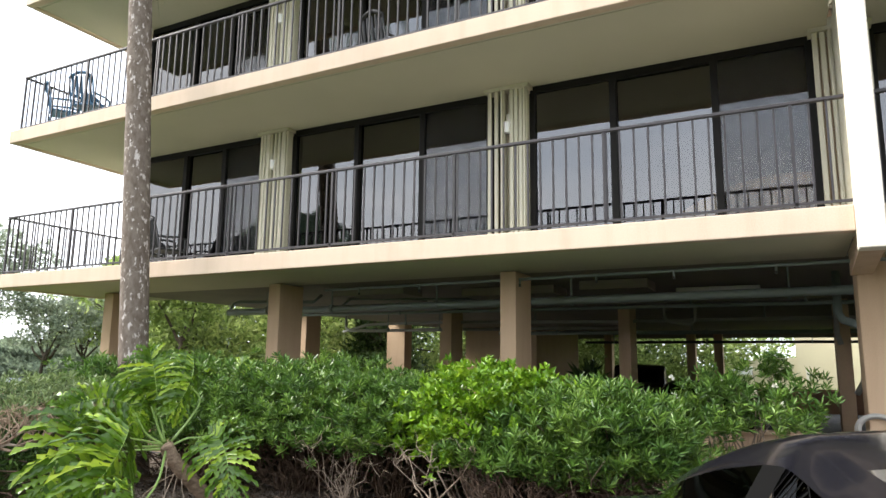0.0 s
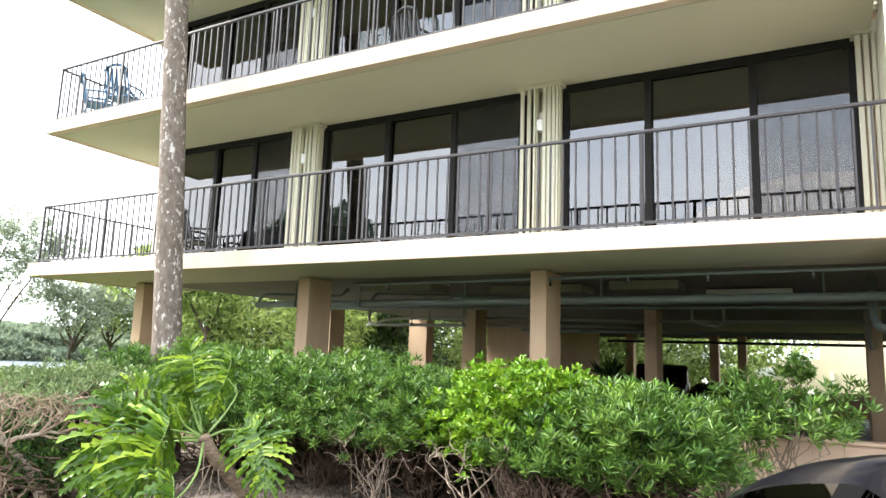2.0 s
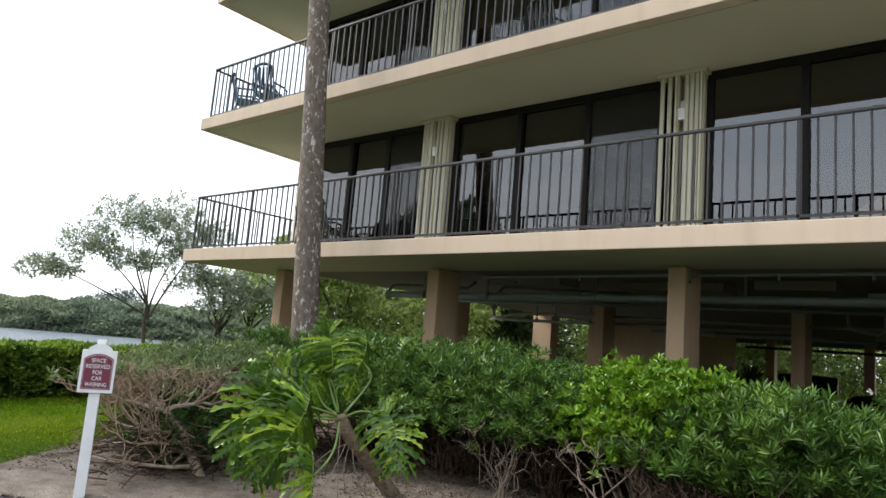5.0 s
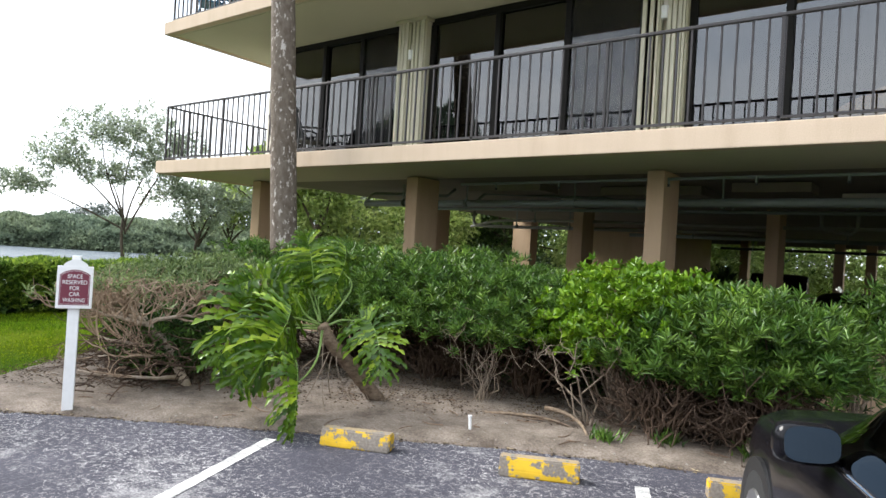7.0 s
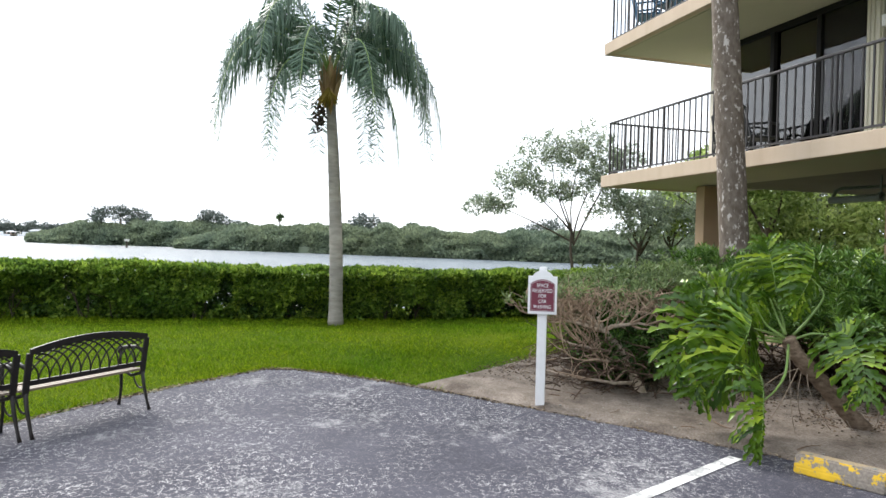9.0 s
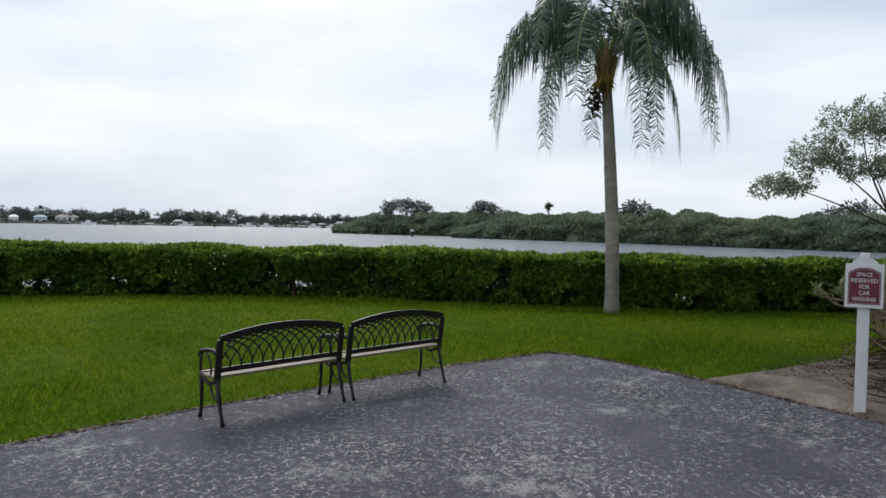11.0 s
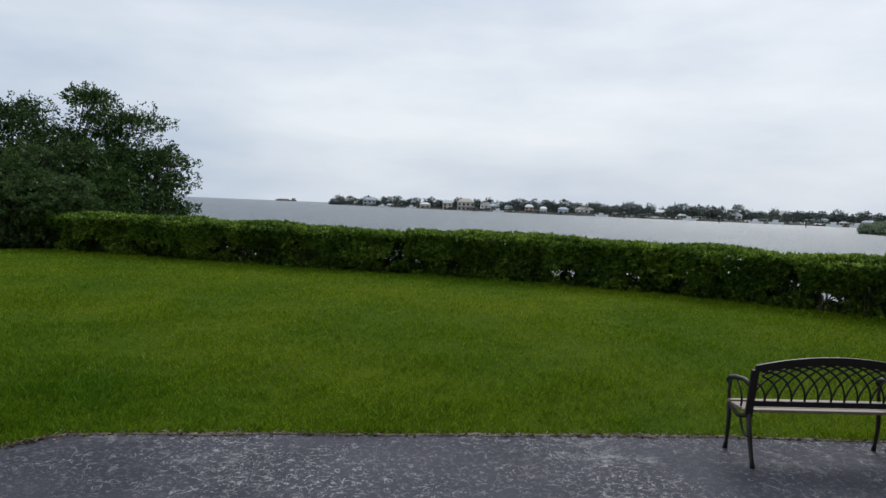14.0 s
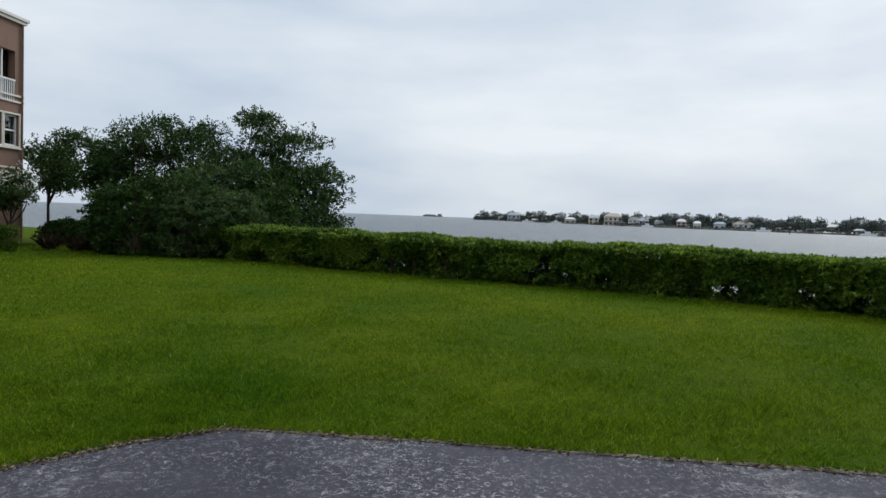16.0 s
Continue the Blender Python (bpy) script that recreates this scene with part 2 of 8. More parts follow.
def asphalt():
    m, nt, ln, b = shader("worn_asphalt", 0.85, spec=0.2)
    co = nt.new("ShaderNodeNewGeometry").outputs["Position"]
    base, f0 = noise_ramp(nt, ln, co, 190, [(0.34, (0.035, 0.0345, 0.044)), (0.68, (0.093, 0.092, 0.110))], 3, 0.6)
    tone, _ = noise_ramp(nt, ln, co, 0.45, [(0.36, (0.62, 0.62, 0.68)), (0.64, (1.2, 1.18, 1.22))], 9, 0.7)
    c = blend(nt, ln, "MULTIPLY", 1.0, base, tone)
    # pale hairline network of bared stone, broken up, thicker where the binder has worn off
    worn, _ = noise_ramp(nt, ln, co, 0.55, [(0.42, (0.10,) * 3), (0.62, (0.85,) * 3)], 9, 0.74)
    wob = nt.new("ShaderNodeTexNoise")
    wob.inputs["Scale"].default_value, wob.inputs["Detail"].default_value = 9.0, 5.0
    add = nt.new("ShaderNodeMixRGB")
    add.blend_type = "ADD"
    add.inputs["Fac"].default_value = 0.09
    ln.new(co, wob.inputs["Vector"])
    ln.new(co, add.inputs["Color1"])
    ln.new(wob.outputs["Color"], add.inputs["Color2"])
    for scale, gate, width in ((19.0, 11.0, 0.04), (36.0, 22.0, 0.055)):
        vo = nt.new("ShaderNodeTexVoronoi")
        vo.feature = "DISTANCE_TO_EDGE"
        vo.inputs["Scale"].default_value = scale
        ln.new(add.outputs["Color"], vo.inputs["Vector"])
        r = nt.new("ShaderNodeValToRGB")
        r.color_ramp.elements[0].position, r.color_ramp.elements[0].color = width * 0.5, (1, 1, 1, 1)
        r.color_ramp.elements[1].position, r.color_ramp.elements[1].color = width, (0, 0, 0, 1)
        ln.new(vo.outputs["Distance"], r.inputs["Fac"])
        gap, _ = noise_ramp(nt, ln, co, gate, [(0.505, (0.0,) * 3), (0.54, (1.0,) * 3)], 5, 0.7)
        mk = blend(nt, ln, "MULTIPLY", 1.0, blend(nt, ln, "MULTIPLY", 1.0, r.outputs["Color"], gap), worn)
        c = blend(nt, ln, "MIX", mk, c, (0.56, 0.545, 0.54))
    # bald chalky patches with broken edges
    bald, _ = noise_ramp(nt, ln, co, 0.62, [(0.54, (0.0,) * 3), (0.61, (1.0,) * 3)], 12, 0.85)
    grit, _ = noise_ramp(nt, ln, co, 60, [(0.40, (0.15,) * 3), (0.58, (0.9,) * 3)], 6, 0.7)
    c = blend(nt, ln, "MIX", blend(nt, ln, "MULTIPLY", 1.0, bald, grit), c, (0.36, 0.352, 0.355))
    ln.new(c, b.inputs["Base Color"])
    bump(nt, ln, b, f0, 0.5, 0.006)
    return m


def grass_ground():
    m, nt, ln, b = shader("lawn_turf", 0.95, spec=0.03)
    co = nt.new("ShaderNodeNewGeometry").outputs["Position"]
    a, f = noise_ramp(nt, ln, co, 42, [(0.28, (0.019, 0.042, 0.002)), (0.5, (0.057, 0.107, 0.005)), (0.75, (0.105, 0.163, 0.009))], 5, 0.7)
    v, _ = noise_ramp(nt, ln, co, 0.3, [(0.36, (0.74, 0.84, 0.78)), (0.62, (1.65, 1.22, 0.7))], 7, 0.72)
    d, _ = noise_ramp(nt, ln, co, 0.9, [(0.60, (0, 0, 0)), (0.78, (0.5, 0.5, 0.5))], 6, 0.65)
    c = blend(nt, ln, "MULTIPLY", 1.0, a, v)
    c = blend(nt, ln, "MIX", d, c, (0.10, 0.10, 0.03))
    ln.new(c, b.inputs["Base Color"])
    bump(nt, ln, b, f, 0.9, 0.03)
    return m


def sand_bed():
    m, nt, ln, b = shader("sandy_soil", 0.95, spec=0.1)
    co = nt.new("ShaderNodeNewGeometry").outputs["Position"]
    a, f = noise_ramp(nt, ln, co, 60, [(0.3, (0.13, 0.108, 0.09)), (0.7, (0.32, 0.278, 0.24))], 6, 0.7)
    v, _ = noise_ramp(nt, ln, co, 2.2, [(0.36, (0.5, 0.47, 0.45)), (0.64, (1.25, 1.23, 1.2))], 9, 0.74)
    l, lf = noise_ramp(nt, ln, co, 35, [(0.60, (0, 0, 0)), (0.66, (1, 1, 1))], 3, 0.6, (1, 2.2, 1))
    c = blend(nt, ln, "MULTIPLY", 1.0, a, v)
    c = blend(nt, ln, "MIX", blend(nt, ln, "MULTIPLY", 1.0, l, (0.6, 0.6, 0.6)), c, (0.13, 0.085, 0.05))
    ln.new(c, b.inputs["Base Color"])
    bump(nt, ln, b, f, 0.8, 0.02)
    return m


def water_mat():
    m, nt, ln, b = shader("bay_water", 0.3, spec=0.22)
    co = nt.new("ShaderNodeNewGeometry").outputs["Position"]
    c, f = noise_ramp(nt, ln, co, 1.1, [(0.36, (0.06, 0.078, 0.092)), (0.64, (0.175, 0.2, 0.22))], 8, 0.65, (1, 0.45, 1))
    w, _ = noise_ramp(nt, ln, co, 0.03, [(0.35, (0.85, 0.86, 0.88)), (0.65, (1.1, 1.1, 1.08))], 5, 0.6, (1, 0.3, 1))
    ln.new(blend(nt, ln, "MULTIPLY", 1.0, c, w), b.inputs["Base Color"])
    b.inputs["IOR"].default_value = 1.33
    bump(nt, ln, b, f, 1.0, 0.6)
    return m


M_asphalt, M_grass, M_sand, M_water = asphalt(), grass_ground(), sand_bed(), water_mat()


def flaked(name, top, under, worn_top=False):
    m, nt, ln, b = shader(name, 0.7, spec=0.3)
    co = nt.new("ShaderNodeNewGeometry").outputs["Position"]
    k, f = noise_ramp(nt, ln, co, 7, [(0.50, (0, 0, 0)), (0.53, (1, 1, 1))], 7, 0.65)
    u, _ = noise_ramp(nt, ln, co, 60, [(0.3, tuple(x * 0.6 for x in under)), (0.7, under)], 4)
    t, _ = noise_ramp(nt, ln, co, 5, [(0.3, tuple(x * 0.75 for x in top)), (0.6, top)], 4)
    if worn_top:
        sep = nt.new("ShaderNodeSeparateXYZ")
        ln.new(nt.new("ShaderNodeNewGeometry").outputs["Normal"], sep.inputs["Vector"])
        r = nt.new("ShaderNodeValToRGB")
        r.color_ramp.elements[0].position, r.color_ramp.elements[0].color = 0.75, (0, 0, 0, 1)
        r.color_ramp.elements[1].position, r.color_ramp.elements[1].color = 0.95, (0.85, 0.85, 0.85, 1)
        ln.new(sep.outputs["Z"], r.inputs["Fac"])
        k = blend(nt, ln, "LIGHTEN", 1.0, k, r.outputs["Color"])
    ln.new(blend(nt, ln, "MIX", k, t, u), b.inputs["Base Color"])
    bump(nt, ln, b, f, 0.4, 0.006)
    return m


M_yellow = flaked("flaking_yellow_paint", (0.76, 0.48, 0.03), (0.29, 0.25, 0.21), True)
M_linepaint = flaked("worn_white_line_paint", (0.74, 0.74, 0.72), (0.45, 0.45, 0.44))


def trunk_mat():
    m, nt, ln, b = shader("lichen_palm_bark", 0.9, spec=0.2)
    co = nt.new("ShaderNodeNewGeometry").outputs["Position"]
    v, f = noise_ramp(nt, ln, co, 14, [(0.3, (0.085, 0.065, 0.05)), (0.65, (0.17, 0.14, 0.115))], 6, 0.65, (1, 1, 0.5))
    s, _ = noise_ramp(nt, ln, co, 17, [(0.57, (0, 0, 0)), (0.63, (1, 1, 1))], 5, 0.6, (1, 1, 0.55))
    ln.new(blend(nt, ln, "MIX", s, v, (0.42, 0.38, 0.35)), b.inputs["Base Color"])
    bump(nt, ln, b, f, 0.6, 0.02)
    return m


M_trunk = trunk_mat()
M_palmbark = bark_mat("smooth_grey_palm_bark", (0.25, 0.23, 0.21), (0.41, 0.385, 0.355), 5, (0.6, 0.6, 2.4))
M_bark = bark_mat("shrub_bark", (0.14, 0.105, 0.08), (0.40, 0.33, 0.26), 30)
M_barkd = bark_mat("dark_tree_bark", (0.035, 0.028, 0.022), (0.11, 0.09, 0.07), 12)
M_philbark = bark_mat("scarred_stem_bark", (0.10, 0.07, 0.05), (0.30, 0.23, 0.17), 14, (1, 1, 2))
M_twig = bark_mat("dry_brown_twigs", (0.10, 0.062, 0.043), (0.27, 0.185, 0.13), 25)
# also fills shrubs and hedges, where its darkness stands in for shade
M_treedk = leaf_mat("dark_waterside_and_inner_shade_leaves", (0.018, 0.042, 0.012), (0.042, 0.09, 0.022), (0.095, 0.175, 0.035), 0.5, 0.22, 0.18, 0.7, (0.6, 0.7, 0.6), (1.15, 1.1, 0.9))
# twig brown lowered so the colour holds the shade of the shrub hollows
M_twigd = bark_mat("shade_dark_brown_twigs", (0.05, 0.033, 0.025), (0.14, 0.096, 0.07), 25)
M_leaf = leaf_mat("shrub_leaves", (0.04, 0.095, 0.014), (0.088, 0.175, 0.026), (0.18, 0.295, 0.055), 0.36, 0.16, 0.35, patch=2.6, low=(0.6, 0.72, 0.72), high=(1.2, 1.12, 0.95))
M_leafgrey = leaf_mat("greyish_shrub_leaves", (0.09, 0.13, 0.05), (0.17, 0.24, 0.095), (0.28, 0.35, 0.15))
M_leafbright = leaf_mat("bright_lime_leaves", (0.07, 0.155, 0.008), (0.14, 0.27, 0.012), (0.26, 0.40, 0.03), 0.36, 0.18, 0.35, patch=3.0, low=(0.6, 0.7, 0.6))
M_hedge = leaf_mat("waterside_hedge_leaves", (0.05, 0.105, 0.016), (0.16, 0.28, 0.042), (0.34, 0.48, 0.09), 0.5, 0.3, 0.22, patch=1.1, low=(0.45, 0.55, 0.52), high=(1.3, 1.15, 0.9))
M_phil = leaf_mat("philodendron_leaf", (0.028, 0.08, 0.006), (0.10, 0.2, 0.012), (0.30, 0.43, 0.04), 0.3, 0.12, spec=0.4, patch=6.0, low=(0.6, 0.65, 0.6), high=(1.25, 1.15, 0.9))
M_stalk = leaf_mat("philodendron_stalk", (0.17, 0.27, 0.07), (0.22, 0.33, 0.10), (0.27, 0.37, 0.12), 0.4, 0)
M_tree = leaf_mat("mangrove_leaves", (0.03, 0.06, 0.02), (0.065, 0.12, 0.034), (0.13, 0.20, 0.06), back=0.35)
M_treelt = leaf_mat("light_woodland_leaves", (0.16, 0.225, 0.07), (0.31, 0.40, 0.13), (0.48, 0.56, 0.22), back=0.55, patch=0.6, low=(0.75, 0.82, 0.75))
# silvery leaf colour, lightened further to include haze
M_treegrey = leaf_mat("silvery_hazed_tree_leaves", (0.145, 0.18, 0.135), (0.27, 0.32, 0.235), (0.42, 0.47, 0.35), back=0.45)
M_twigp = bark_mat("tan_twigs", (0.20, 0.14, 0.10), (0.46, 0.35, 0.26), 25)
M_earth = bark_mat("brown_bare_earth", (0.06, 0.045, 0.018), (0.16, 0.105, 0.048), 22, (1, 1, 1))
M_barkp = bark_mat("pale_cut_branch_bark", (0.24, 0.19, 0.145), (0.50, 0.42, 0.34), 22)
# distance haze is mixed into these two greyed leaf colours
M_island = leaf_mat("hazed_island_mangrove_leaves", (0.13, 0.165, 0.115), (0.215, 0.265, 0.175), (0.33, 0.385, 0.25), back=0.3, patch=0.12, low=(0.72, 0.78, 0.82))
M_far = leaf_mat("hazed_far_shore_leaves", (0.075, 0.095, 0.085), (0.105, 0.13, 0.115), (0.15, 0.175, 0.155), back=0)
M_palmleaf = leaf_mat("palm_frond_leaves", (0.05, 0.095, 0.065), (0.10, 0.17, 0.115), (0.20, 0.29, 0.20), 0.35)
M_drypalm = leaf_mat("dry_palm_sheath", (0.25, 0.15, 0.07), (0.35, 0.22, 0.11), (0.5, 0.36, 0.2), 0.8, 0)
M_blade = leaf_mat("grass_blades", (0.053, 0.115, 0.005), (0.111, 0.215, 0.009), (0.245, 0.36, 0.022), 0.6, 0.3, 0.08, 0.33, (0.72, 0.83, 0.72), (1.5, 1.18, 0.75))
M_tallgrass = leaf_mat("pale_grass_blades", (0.10, 0.18, 0.02), (0.17, 0.27, 0.03), (0.30, 0.38, 0.08), 0.6, 0.5, 0.1)
M_flower = leaf_mat("white_blossom", (0.7, 0.66, 0.6), (0.8, 0.76, 0.72), (0.85, 0.82, 0.8), 0.6, 0.2)
M_straw = leaf_mat("dry_straw", (0.16, 0.12, 0.07), (0.3, 0.235, 0.15), (0.5, 0.41, 0.28), 0.9, 0)
M_litter = leaf_mat("dry_leaf_litter", (0.035, 0.022, 0.014), (0.085, 0.056, 0.036), (0.2, 0.14, 0.09), 0.9, 0)


# ---- mesh helpers ----
def finish(name, me, material, parent=None, label="", smooth=False):
    me.materials.append(material)
    if smooth:
        me.shade_smooth()
    ob = new(name, me)
    if parent is not None:
        ob.parent = parent
    return tagged(ob, label)


def part(name, bm, material, parent=None, label="", smooth=False):
    me = bpy.data.meshes.new(name)
    bm.to_mesh(me)
    bm.free()
    return finish(name, me, material, parent, label, smooth)


def again(ob, m, parent=None):
    """Another object on the same mesh."""
    o = new(ob.name.split(".")[0], ob.data)
    o.parent = parent if parent is not None else ob.parent
    o.matrix_basis = m
    return o


def thing(name, label, category, m=None, group="", kind=""):
    ob = new(name)
    ob.empty_display_size = 0.1
    if m is not None:
        ob.matrix_basis = m
    return tagged(ob, label, category, group, kind)


def box(bm, x0, x1, y0, y1, z0, z1, bevel=0.0):
    m = Matrix.Translation(((x0 + x1) / 2, (y0 + y1) / 2, (z0 + z1) / 2)) @ Matrix.Diagonal((x1 - x0, y1 - y0, z1 - z0, 1))
    v = bmesh.ops.create_cube(bm, size=1.0, matrix=m)["verts"]
    if bevel:
        e = list({e for w in v for e in w.link_edges})
        bmesh.ops.bevel(bm, geom=e, offset=bevel, segments=2, affect="EDGES", profile=0.5)
    return bm


def boxed(*dims, bevel=0.0):
    return box(bmesh.new(), *dims, bevel=bevel)


def tube(bm, path, radii, sides=8, caps=True):
    """A tube along points with a radius at each."""
    pts = [Vector(p) for p in path]
    if isinstance(radii, (int, float)):
        radii = [radii] * len(pts)
    rings = []
    up = Vector((0.13, 0.31, 0.94))
    for i, p in enumerate(pts):
        d = (pts[min(i + 1, len(pts) - 1)] - pts[max(i - 1, 0)]).normalized()
        a = d.cross(up)
        if a.length < 1e-3:
            a = d.cross(Vector((1, 0, 0)))
        a.normalize()
        up = a.cross(d)
        rings.append([bm.verts.new(p + (a * math.cos(2 * math.pi * k / sides) + up * math.sin(2 * math.pi * k / sides)) * radii[i]) for k in range(sides)])
    for r0, r1 in zip(rings, rings[1:]):
        for k in range(sides):
            bm.faces.new((r0[k], r0[(k + 1) % sides], r1[(k + 1) % sides], r1[k]))
    if caps:
        bm.faces.new(rings[0][::-1])
        bm.faces.new(rings[-1])
    return bm


def tubed(path, radii, sides=8):
    return tube(bmesh.new(), path, radii, sides)


def bend(p0, p1, sag, n=7):
    """Points from p0 to p1 with a sideways bow."""
    p0, p1, sag = Vector(p0), Vector(p1), Vector(sag)
    return [p0.lerp(p1, i / (n - 1)) + sag * (4 * (i / (n - 1)) * (1 - i / (n - 1))) for i in range(n)]


def slab(bm, outline, z0, z1):
    """A prism on a flat outline."""
    lo = [bm.verts.new((x, y, z0)) for x, y in outline]
    hi = [bm.verts.new((x, y, z1)) for x, y in outline]
    n = len(lo)
    bm.faces.new(hi)
    bm.faces.new(lo[::-1])
    for i in range(n):
        bm.faces.new((lo[i], lo[(i + 1) % n], hi[(i + 1) % n], hi[i]))
    bmesh.ops.recalc_face_normals(bm, faces=bm.faces)
    return bm


def raw(name, V, F):
    me = bpy.data.meshes.new(name)
    V, F = np.asarray(V, np.float32), np.asarray(F, np.int32)
    me.vertices.add(len(V))
    me.vertices.foreach_set("co", V.ravel())
    me.loops.add(F.size)
    me.loops.foreach_set("vertex_index", F.ravel())
    me.polygons.add(len(F))
    me.polygons.foreach_set("loop_start", np.arange(0, F.size, F.shape[1], dtype=np.int32))
    me.update(calc_edges=True)
    return me


def unit(a):
    return a / np.maximum(np.linalg.norm(a, axis=-1, keepdims=True), 1e-9)


def leaves(name, P, D, length, width, rng, fold=0.35, droop=0.15):
    """Folded leaf blades: base P, direction D, each its own island of two triangle pairs."""
    n = len(P)
    D = unit(D)
    R = unit(np.cross(D, rng.normal(size=(n, 3))))
    N = np.cross(R, D)
    L = (length * rng.uniform(0.7, 1.25, n))[:, None]
    Wd = (width * rng.uniform(0.7, 1.25, n))[:, None]
    mid = P + D * L * 0.5
    tip = P + D * L - N * L * droop
    a = mid + R * Wd * 0.5 + N * Wd * fold
    b = mid - R * Wd * 0.5 + N * Wd * fold
    V = np.stack([P, a, tip, b], 1).reshape(-1, 3)
    i = np.arange(n)[:, None] * 4
    F = np.concatenate([i + [0, 1, 2], i + [0, 2, 3]], 1).reshape(-1, 3)
    return raw(name, V, F)


def rosettes(P, A, count, rng, spread=0.9):
    """Leaf bases and directions of whorls at P about the axes A."""
    A = unit(A)
    n = len(P)
    R = unit(np.cross(A, rng.normal(size=(n, 3))))
    S = np.cross(A, R)
    k = np.arange(count)
    ang = k * 2.4 + rng.uniform(0, 6.28, (n, 1))
    tilt = spread * (0.35 + 0.65 * ((k + 1) / count)) * rng.uniform(0.8, 1.2, (n, count))
    D = A[:, None] * np.cos(tilt)[..., None] + (R[:, None] * np.cos(ang)[..., None] + S[:, None] * np.sin(ang)[..., None]) * np.sin(tilt)[..., None]
    B = P[:, None] - A[:, None] * (k / count * 0.03)[None, :, None] + D * 0.005
    return B.reshape(-1, 3), D.reshape(-1, 3)


def lumps(U, rng, count=26, amount=0.16, sharp=7.0):
    """Uneven radius factor over directions U, from random lobes."""
    C = unit(rng.normal(size=(count, 3)))
    h = rng.uniform(-0.5, 1.0, count)
    return 1 + amount * (np.exp(sharp * (U @ C.T - 1)) @ h)


def shell(centre, radii, n, rng, low=-0.35, depth=0.22, amount=0.2, square=2.0):
    """Points in the outer layer of an uneven mound, and outward directions."""
    U = unit(rng.normal(size=(n * 2, 3)))
    U = U[U[:, 2] > low][:n]
    k = lumps(U, rng, amount=amount) * (1 - depth * rng.random(len(U)) ** 2) / (np.abs(U) ** square).sum(1) ** (1 / square)
    r = np.asarray(radii)
    P = np.asarray(centre) + U * r * k[:, None]
    return P, unit(U / r)


def twigs(bm, base, tips, rng, r0, sides=5, wob=0.12):
    """Crooked branches from a base to tips, sharing lower forks."""
    base = np.asarray(base, float)
    for t in tips:
        t = np.asarray(t, float)
        L = np.linalg.norm(t - base)
        pts = []
        for s in np.linspace(0, 1, 6):
            q = base + (t - base) * np.array([s ** 1.25, s ** 1.25, s ** 0.85])
            pts.append(q + (rng.normal(size=3) * wob * L * 0.5 * math.sin(math.pi * s)))
        tube(bm, pts, [r0 * (1 - 0.75 * s) for s in np.linspace(0, 1, 6)], sides, caps=False)


# ---- ground, paving, water ----
SHORE = [(30, -300), (8, -62), (-4, -44), (-14, -36), (-13.5, -29), (-8.6, -22.5), (-11.3, -16.6), (-14.6, -11.5), (-15.9, -6.5), (-15.9, 0.5),
         (-15.6, 6.8), (-19, 9.2), (-27, 10.5), (-31, 16), (-30, 26), (-34, 60), (-70, 320)]
bm = bmesh.new()
top = [bm.verts.new((x, y, -0.02)) for x, y in [(2200, -2200), (300, -2200)] + SHORE + [(-300, 2200), (2200, 2200)]]
bm.faces.new(top)
foot = [bm.verts.new((v.co.x - 1.3, v.co.y, -1.6)) for v in top[1:-1]]
for i in range(len(foot) - 1):
    bm.faces.new((top[i + 1], top[i + 2], foot[i + 1], foot[i]))
bmesh.ops.triangulate(bm, faces=[f for f in bm.faces if len(f.verts) > 4])
bmesh.ops.recalc_face_normals(bm, faces=bm.faces)
ground = tagged(part("ground", bm, M_grass), "flat mown green lawn with yellowish patches", "lawn", kind="structure")

bm = bmesh.new()
bmesh.ops.create_grid(bm, x_segments=2, y_segments=2, size=4200, matrix=Matrix.Translation((-2200, 0, -0.75)))
tagged(part("water", bm, M_water), "grey rippled bay water under an overcast sky", "water", kind="structure")

LOT = [(0.0, -5.12), (-0.68, -5.3), (-1.37, -5.32), (-2.5, -4.48), (-3.72, -3.52), (-5.05, -2.48), (-6.68, -0.98), (-7.4, -0.28), (-8.2, 0.62), (-8.15, 0.95), (-7.8, 1.38),
       (-7.2, 1.95), (-6.58, 2.45), (-5.7, 3.1), (-4.2, 4.15), (-2.54, 5.25), (-1.15, 5.9), (0.6, 6.7), (2.2, 7.4), (26, 8.0), (26, -1.5), (12, -2.2), (5, -3.9), (2, -4.6)]
rng = np.random.default_rng(3)


def ragged(outline, step, amount, rng):
    out = []
    for (x0, y0), (x1, y1) in zip(outline, outline[1:] + outline[:1]):
        n = max(1, int(math.hypot(x1 - x0, y1 - y0) / step)) if math.hypot(x1 - x0, y1 - y0) < 4 else 1
        for k in range(n):
            j = rng.normal(size=2) * amount if n > 1 else (0, 0)
            out.append((x0 + (x1 - x0) * k / n + j[0], y0 + (y1 - y0) * k / n + j[1]))
    return out


bm = slab(bmesh.new(), ragged(LOT, 0.14, 0.012, rng), -0.15, 0.0)
bmesh.ops.triangulate(bm, faces=[f for f in bm.faces if len(f.verts) > 4])
parking = tagged(part("road", bm, M_asphalt), "worn grey asphalt car park with pale scuffed patches", "car park", kind="structure")

BED = [(-7.0, 2.2), (-6.55, 2.46), (-5.66, 3.08), (-4.16, 4.13), (-2.5, 5.23), (-1.12, 5.88), (0.6, 6.68), (2.2, 7.36), (2.2, 8.78), (-10.4, 8.78), (-10.6, 6.6), (-8.9, 5.0), (-8.45, 4.2), (-7.6, 3.1)]
